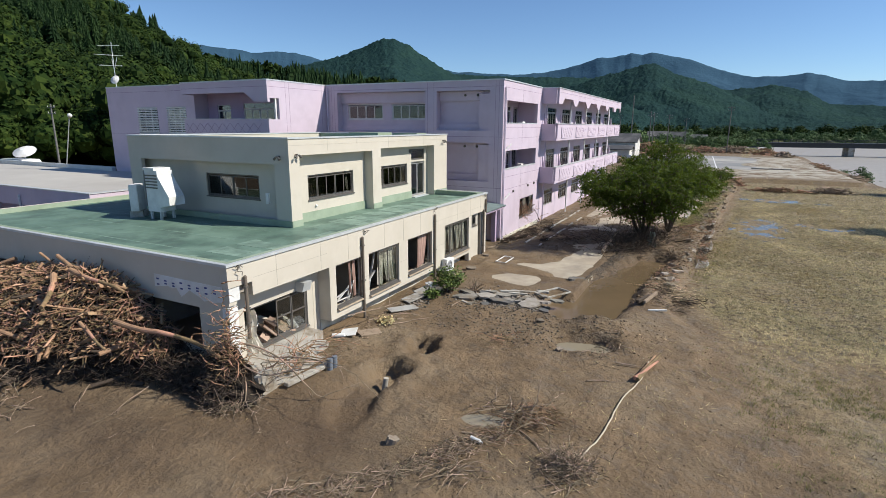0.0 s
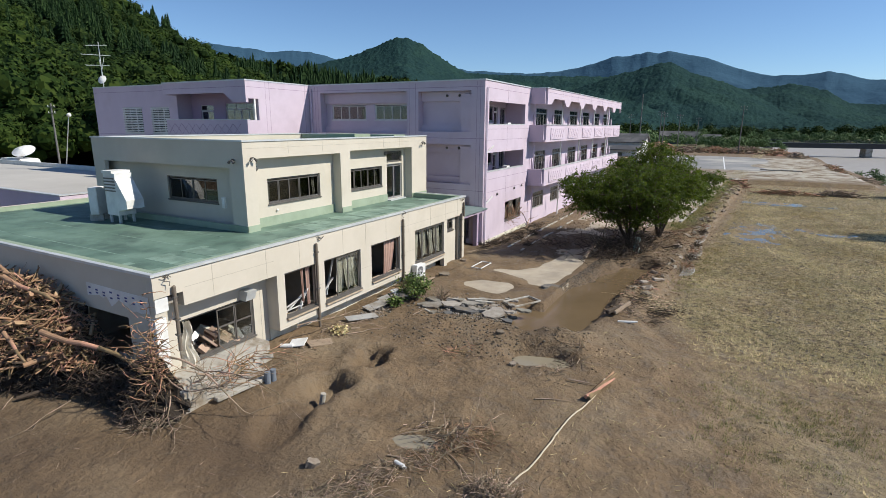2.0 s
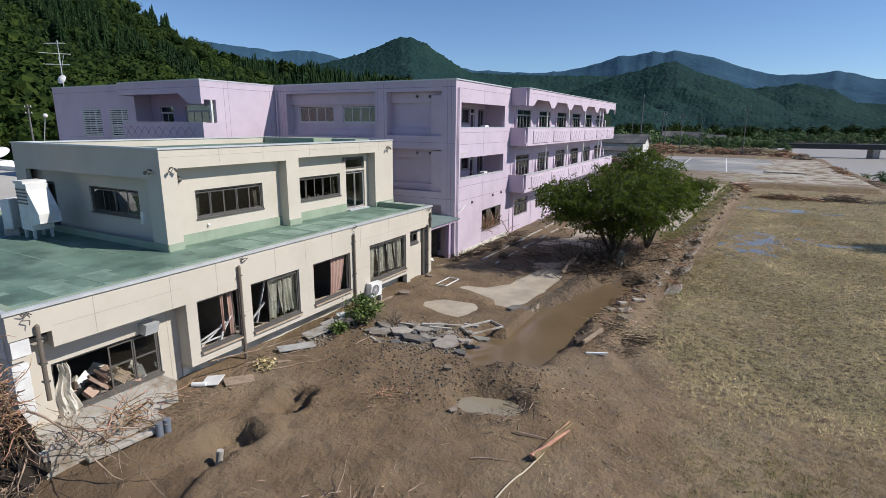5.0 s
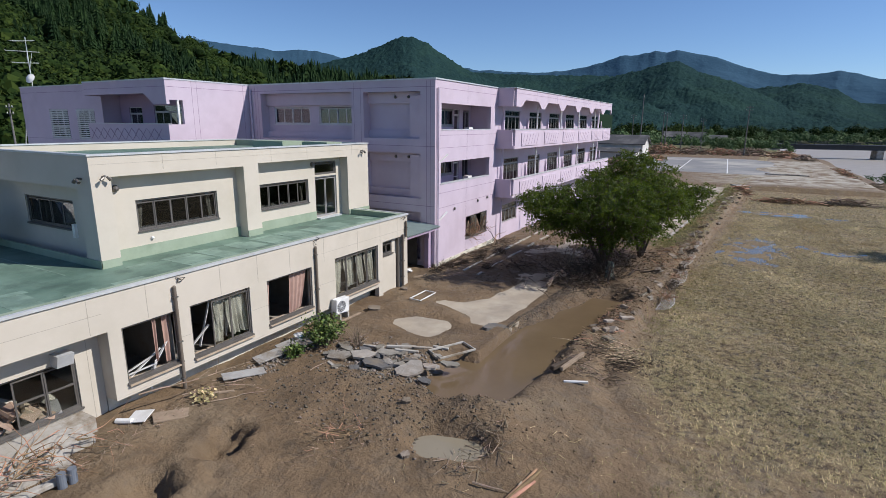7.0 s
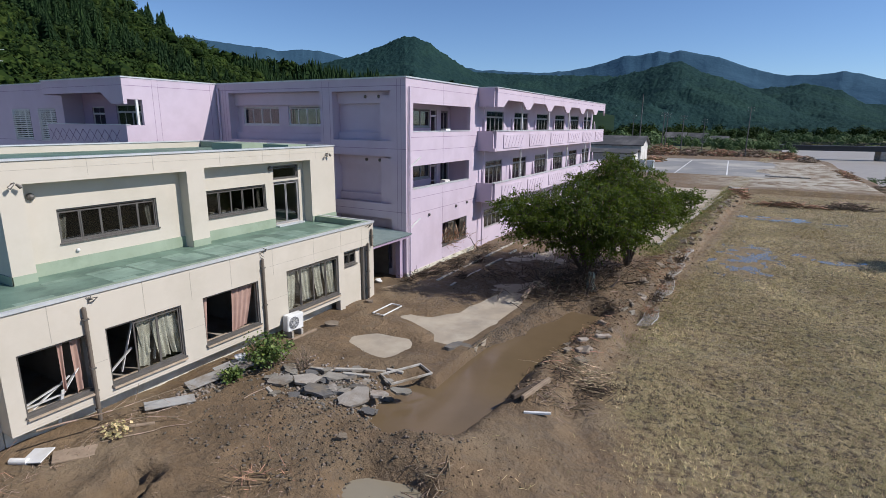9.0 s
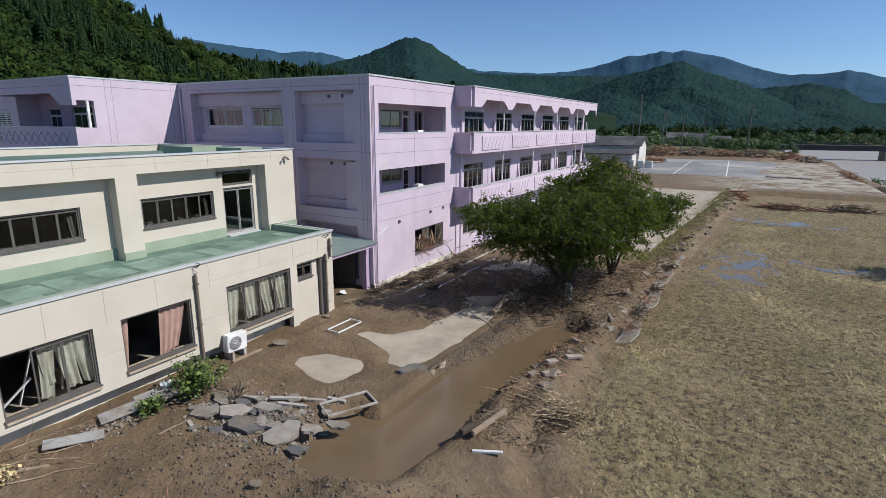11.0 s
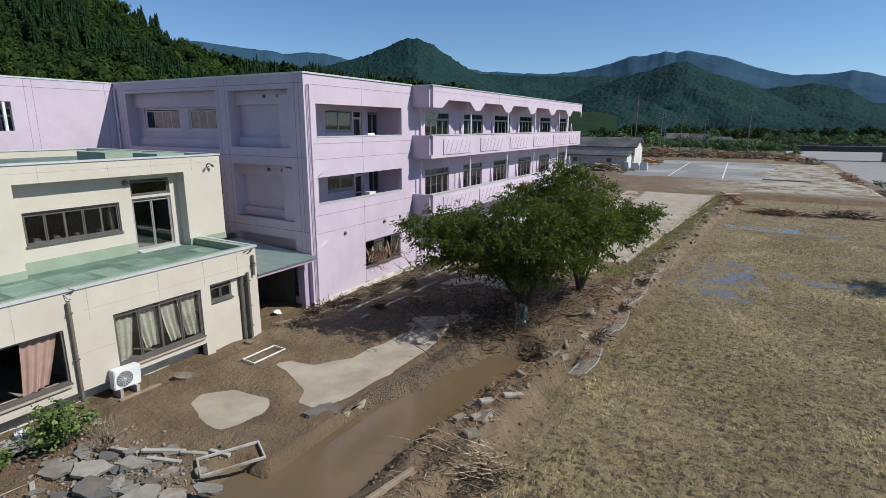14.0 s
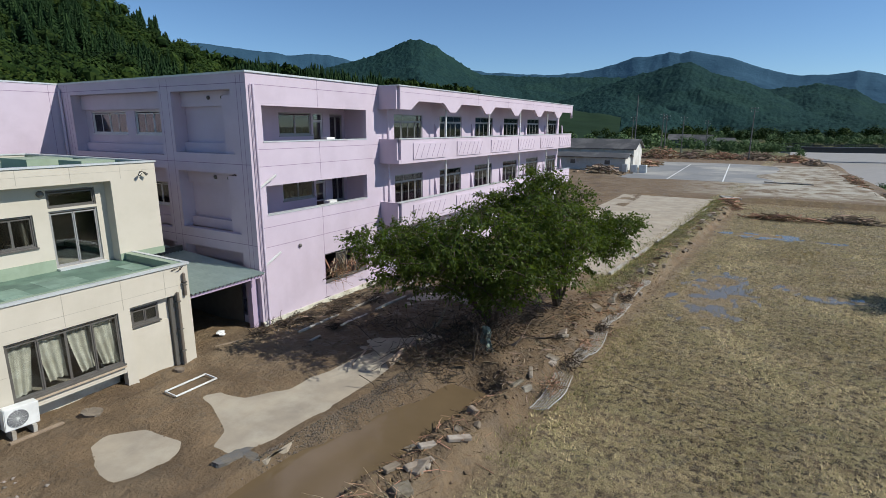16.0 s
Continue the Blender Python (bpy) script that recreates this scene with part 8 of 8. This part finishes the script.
for k in range(26):
    x, y = r.uniform(-1.2, -0.35), r.uniform(-21.8, -19.4)
    bm = boxes((-r.uniform(0.08, 0.3), r.uniform(0.08, 0.3), -r.uniform(0.05, 0.25), r.uniform(0.05, 0.25), -0.03, r.uniform(0.02, 0.12)))
    m = (LACE, DEADWOOD, SHELF, DARKTWIG, GREYAL, DEADWOOD)[k % 6]
    ob = tagged(part("wreckage", bm, m), "jumbled room wreckage behind the broken window", "wreckage", "room wreckage")
    ob.matrix_world = pose(x, y, 0.55 + 0.5 * r.random(), r.uniform(-50, 50), r.uniform(-50, 50), r.uniform(0, 180))

# smashed room behind the ground-floor window of the lilac building
for k in range(26):
    y, z = r.uniform(4.2, 7.2), r.uniform(1.1, 1.5)
    bm = boxes((-0.02, 0.02, -0.03, 0.03, 0, r.uniform(0.5, 1.1)))
    ob = tagged(part("splintered_timber", bm, (DEADWOOD, WOOD, SHELF)[k % 3]), "splintered pale timber jammed in the smashed window", "timber", "timbers in the smashed window")
    ob.matrix_world = pose(r.uniform(-0.45, -0.14), y, z - 0.1, r.uniform(-55, 55), r.uniform(-25, 25), r.uniform(0, 180))
brush("brushwood", (-0.1, 5.4, 1.2), (0.12, 0.9, 0.16), 90, 402, WOOD, "brown twigs caught in the smashed window", 0.012, 0.6, 0.7)

# ---- the far end: store house, bridge, poles, heaps ----
SLATE = mat("dark_roof_sheet", (0.085, 0.082, 0.080), (0.065, 0.063, 0.06), 0.5, 0.6, 0.1, 10, (0.2, 0.19, 0.18), 0.3, 0.6)
OFFWHITE = mat("offwhite_wall", (0.62, 0.60, 0.56), None, 0.7, 0.85, 0.1, 20, (0.4, 0.35, 0.28), 0.5, 0.6)


def shed(place, size, turn, ridge_h, label, wall=None, roof=None, windows=0):
    """A gabled house: walls, two roof slopes with overhang, windows."""
    w, d, h = size
    s = thing("house", label, "house", place)
    s.rotation_euler = (0, 0, radians(turn))
    bm = bmesh.new()
    prof = [(-d / 2, -0.5), (d / 2, -0.5), (d / 2, h), (0, h + ridge_h), (-d / 2, h)]
    ends = [[bm.verts.new((x, y, z)) for y, z in prof] for x in (-w / 2, w / 2)]
    for e in ends:
        bm.faces.new(e)
    for i in range(5):
        j = (i + 1) % 5
        bm.faces.new((ends[0][i], ends[0][j], ends[1][j], ends[1][i]))
    part("wall", bm, wall or OFFWHITE, s)
    for sg in (-1, 1):
        bm = bmesh.new()
        o = 0.5
        k = ridge_h / (d / 2)
        a = [(-w / 2 - o, sg * (d / 2 + o), h - k * o + 0.05), (w / 2 + o, sg * (d / 2 + o), h - k * o + 0.05), (w / 2 + o, 0, h + ridge_h + 0.05), (-w / 2 - o, 0, h + ridge_h + 0.05)]
        lo = [bm.verts.new(p) for p in a]
        hi = [bm.verts.new((x, y, z + 0.14)) for x, y, z in a]
        bm.faces.new(lo)
        bm.faces.new(hi)
        for i in range(4):
            j = (i + 1) % 4
            bm.faces.new((lo[i], lo[j], hi[j], hi[i]))
        part("roof_slope", bm, roof or SLATE, s)
    for k in range(windows):
        x = -w / 2 + (k + 0.5) * w / windows
        bm = boxes((x - 0.6, x + 0.6, -d / 2 - 0.05, -d / 2 - 0.002, h * 0.45, h * 0.8))
        wn_ = part("window", bm, WHITEAL, s)
        part("pane", boxes((x - 0.52, x + 0.52, -d / 2 - 0.06, -d / 2 - 0.052, h * 0.47, h * 0.78)), BRONZE, wn_)
    return s


shed((-16.5, 104, 0), (24, 8.5, 4.2), 0, 1.7, "long low white store house with dark sheet roof", windows=5)
shed((-15.5, 97.2, 0), (21, 5.0, 2.6), 0, 0.7, "white lean-to shed with dark roof", windows=3)
shed((-12, 232, 0), (8, 7, 3.6), 5, 2.0, "small dark-blue house across the flooded land", mat("dark_blue_wall", (0.06, 0.08, 0.12)), windows=3)
shed((-3.5, 236, 0), (7, 7, 3.0), -10, 2.4, "small grey house with pointed roof", mat("grey_wall", (0.25, 0.26, 0.28)), windows=2)
shed((4, 240, 0), (8, 6, 3.0), 3, 1.2, "low dark house beside the river road", mat("brown_wall", (0.10, 0.08, 0.07)), windows=2)
for k, (x, y, w) in enumerate(((-3.2, 94.5, 1.2), (-1.6, 94.8, 1.4), (-4.8, 93.8, 0.9))):
    bm = boxes((-w / 2, w / 2, -0.5, 0.5, 0, 1.5))
    bmesh.ops.bevel(bm, geom=bm.edges[:], offset=0.05, segments=1, affect="EDGES")
    ob = tagged(part("metal_cabinet", bm, METAL), "grey metal cabinet beside the store house", "cabinet", "metal cabinets")
    ob.location = (x, y, gz(x, y))


POLEGREY = mat("weathered_pole", (0.16, 0.155, 0.15), None, 1, 0.85)


def utility_pole(place, tall, label="grey concrete utility pole with cross arms", arms=2):
    p = thing("utility_pole", label, "utility pole", place, "utility poles")
    bm = bmesh.new()
    bar(bm, (0, 0, -0.5), (0, 0, tall), 0.17, 0.10, 8)
    part("pole", bm, POLEGREY, p)
    for k in range(arms):
        bm = boxes((-0.9, 0.9, -0.05, 0.05, tall - 0.5 - 0.8 * k, tall - 0.4 - 0.8 * k))
        arm = part("cross_arm", bm, POLEGREY, p)
        bm = bmesh.new()
        for x in (-0.75, 0, 0.75):
            bar(bm, (x, 0, tall - 0.4 - 0.8 * k), (x, 0, tall - 0.2 - 0.8 * k), 0.05)
        part("insulator", bm, WHITE, arm)
    return p


utility_pole((-8.4, 120, 0), 15.9, "tall slim grey mast beside the store house", 0)
for x, y, t in ((-6.9, 150, 12.4), (-6.0, 150.5, 12.0), (-1.5, 150, 11.5), (15.3, 150, 13.8), (-66.5, 8, 10.2), (1.5, 190, 11), (-20, 175, 12)):
    utility_pole((x, y, 0), t)
lampm = thing("street_lamp", "tall street lamp with small round head", "street lamp", (-64.5, 8, 0))
bm = bmesh.new()
bar(bm, (-1.2, 0, 0), (1.9, 0, 8.6), 0.08, 0.05)
part("post", bm, METAL, lampm)
bm = bmesh.new()
bmesh.ops.create_uvsphere(bm, u_segments=12, v_segments=8, radius=0.28, matrix=pose(2.0, 0, 8.7))
part("head", bm, WHITE, lampm)

# satellite van behind the annex
van = thing("satellite_van", "white broadcast van with a roof satellite dish", "van", (-64, 2.5, 0.4))
bm = boxes((-2.9, 2.9, -1.1, 1.1, 0.6, 3.0))
for v in bm.verts:
    if v.co.x > 2 and v.co.z > 2:
        v.co.x = 2.1
bmesh.ops.bevel(bm, geom=bm.edges[:], offset=0.12, segments=2, affect="EDGES")
part("body", bm, WHITE, van)
part("stripe", boxes((-1.4, 1.0, -1.112, -1.102, 1.5, 2.5)), mat("blue_stripe", (0.05, 0.10, 0.35)), van)
part("stripe", boxes((-2.6, -1.5, -1.112, -1.102, 1.5, 2.3)), mat("red_stripe", (0.45, 0.05, 0.05)), van)
for x in (-1.9, 1.7):
    for y in (-1.0, 1.0):
        bm = bmesh.new()
        bar(bm, (x, y - 0.12, 0.42), (x, y + 0.12, 0.42), 0.42, sides=16)
        part("wheel", bm, BRONZE, van)
bm = bmesh.new()
bmesh.ops.create_cone(bm, cap_ends=True, segments=24, radius1=1.25, radius2=0.35, depth=0.45, matrix=pose(0.8, 0, 4.1, 25, 20, 0))
bar(bm, (0.8, 0, 2.9), (0.8, 0, 4.0), 0.12)
part("satellite_dish", bm, WHITE, van)

# road bridge over the river
DARKIRON = mat("dark_girder", (0.045, 0.05, 0.055), None, 1, 0.7)
bridge = thing("road_bridge", "long dark girder bridge over the silty river", "bridge", (0, 0, 0))
A, B = Vector((23, 212, 0)), Vector((150, 236, 0))
D = (B - A).normalized()
N = Vector((-D.y, D.x, 0))


def along(bm, s0, s1, off0, off1, z0, z1):
    L = (B - A).length
    pts = [A + D * s * L + N * o for s, o in ((s0, off0), (s1, off0), (s1, off1), (s0, off1))]
    lo = [bm.verts.new((p.x, p.y, z0)) for p in pts]
    hi = [bm.verts.new((p.x, p.y, z1)) for p in pts]
    bm.faces.new(lo)
    bm.faces.new(hi)
    for i in range(4):
        j = (i + 1) % 4
        bm.faces.new((lo[i], lo[j], hi[j], hi[i]))


bm = bmesh.new()
along(bm, 0, 1, -3, 3, 1.6, 2.0)
part("deck", bm, DARKIRON, bridge)
for o in (-2.6, 2.3):
    bm = bmesh.new()
    along(bm, 0, 1, o, o + 0.3, 0.2, 1.596)
    part("girder", bm, DARKIRON, bridge)
for s in (0.02, 0.27, 0.52, 0.77):
    bm = bmesh.new()
    along(bm, s - 0.008, s + 0.008, -2.6, 2.6, -6, 0.196)
    part("pier", bm, CONCRETE, bridge)
for o in (-2.95, 2.9):
    for z in (2.55, 3.0):
        bm = bmesh.new()
        along(bm, 0, 1, o, o + 0.07, z, z + 0.08)
        part("rail", bm, DARKIRON, bridge)
for k in range(64):
    bm = bmesh.new()
    along(bm, k / 64, k / 64 + 0.0012, -2.95, -2.87, 2.0, 3.0)
    part("rail_post", bm, DARKIRON, bridge)


# woody heaps left by the flood round the car park
def heap(cx, cy, sx, sy, tall, count, seed, label, r0=0.05):
    r = np.random.default_rng(seed)
    segs = []
    for k in range(count):
        u, v = r.normal(0, 0.45, 2)
        x, y = cx + u * sx, cy + v * sy
        z = gz(x, y) + tall * max(0, 1 - u * u - v * v) * r.random() + 0.1
        a = r.uniform(0, 6.28)
        ln = r.uniform(0.4, 2.2)
        d = np.array((math.cos(a) * ln, math.sin(a) * ln, r.normal(0, 0.3)))
        q = r0 * r.uniform(0.4, 1.8)
        segs.append((np.array((x, y, z)) - d / 2, np.array((x, y, z)) + d / 2, q, q * 0.6))
    return sticks("driftwood_heap", segs, DEADWOOD if seed % 2 else WOOD, label, "driftwood", "stuff", 4)


for k, (x, y, sx, sy, t, n) in enumerate(((-6, 146, 6, 4, 3.2, 260), (2, 150, 6, 3, 2.4, 220), (9, 150, 7, 3, 1.8, 200), (17, 152, 7, 3, 2.2, 240), (25, 150, 5, 4, 2.2, 200), (29, 138, 2.0, 6, 1.2, 160),
                                          (-4, 118, 2, 8, 0.9, 120), (-8, 88, 4, 3, 1.6, 140))):
    heap(x, y, sx, sy, t, n, 500 + k, "brown heap of flood driftwood at the car park edge", 0.11)
for k, (x, y, sx, sy, t, n) in enumerate(((20, 47, 4.0, 0.8, 0.5, 160), (26, 48.5, 2.6, 0.7, 0.7, 140), (31.5, 95, 0.8, 14, 0.5, 160), (33, 72, 1.5, 6, 0.6, 120), (15.5, 54, 1.2, 3, 0.3, 80))):
    heap(x, y, sx, sy, t, n, 520 + k, "brown twigs and soil washed along the field end", 0.04)
for x, y, a, b, t in ((15.3, 57.8, 2.0, 1.3, 12), (14.6, 59.6, 1.4, 0.5, 10), (21, 83.5, 4.5, 0.4, -12), (23.4, 82.3, 3.6, 0.35, -6)):
    beam((x, y, gz(x, y) + 0.12), (a, b, 0.2), t, (0, 1), CONCRETE, "long concrete kerb slab lying askew", "concrete_slab", "slab", "far concrete slabs")

# kerb of the drive
kerb = thing("drive_kerb", "long pale concrete kerb edging the drive", "kerb", (0, 0, 0), kind="structure")
for k in range(34):
    y = 17 + k * 1.2
    if k in (3, 7, 8, 15):
        continue
    x = 9.35 + 0.085 * y
    ob = part("kerb_stone", boxes((-0.09, 0.09, -0.58, 0.58, -0.2, 0.12)), CONCRETE, kerb)
    ob.matrix_world = pose(x, y, 0.0, 0, 0, -4.9)


# bushes and trees of the middle distance
def far_clumps(name, rows, seed, material, label):
    r = np.random.default_rng(seed)
    pl, sz = [], []
    for x, y, sx, sy, n, h in rows:
        for _ in range(n):
            px, py = r.normal(x, sx), r.normal(y, sy)
            pl.append((px, py, gz(px, py) - 0.2))
            q = h * r.uniform(0.6, 1.2)
            sz.append((q * 1.1, q))
    return stamp(name, clump_mid, np.array(pl), np.array(sz), seed, material, label, "bushes")


SHRUB = mat("riverside_shrub", (0.085, 0.145, 0.045), (0.055, 0.105, 0.034), 0.1, 0.8, 0.0, island=0.4)
far_clumps("riverside_shrubs", [(12, 182, 5, 5, 26, 4.5), (20, 186, 5, 5, 18, 3.8), (4, 200, 8, 6, 20, 4), (-14, 205, 10, 10, 24, 5), (-28, 180, 9, 12, 24, 6), (39, 104, 1.5, 4, 6, 3.0), (36.5, 82, 1.2, 4, 5, 2.0), (60, 354, 42, 5, 80, 6), (125, 354, 26, 5, 45, 7), (10, 350, 22, 6, 45, 6)], 601, SHRUB, "green shrubs along the far river bank")
far_clumps("valley_trees", [(60, 400, 40, 14, 60, 8), (-30, 330, 30, 30, 60, 9), (110, 395, 30, 12, 40, 9), (20, 385, 20, 8, 40, 7), (-92, 44, 14, 4, 26, 6), (-60, 70, 16, 10, 30, 8)], 602, BROAD, "green trees at the foot of the hills")
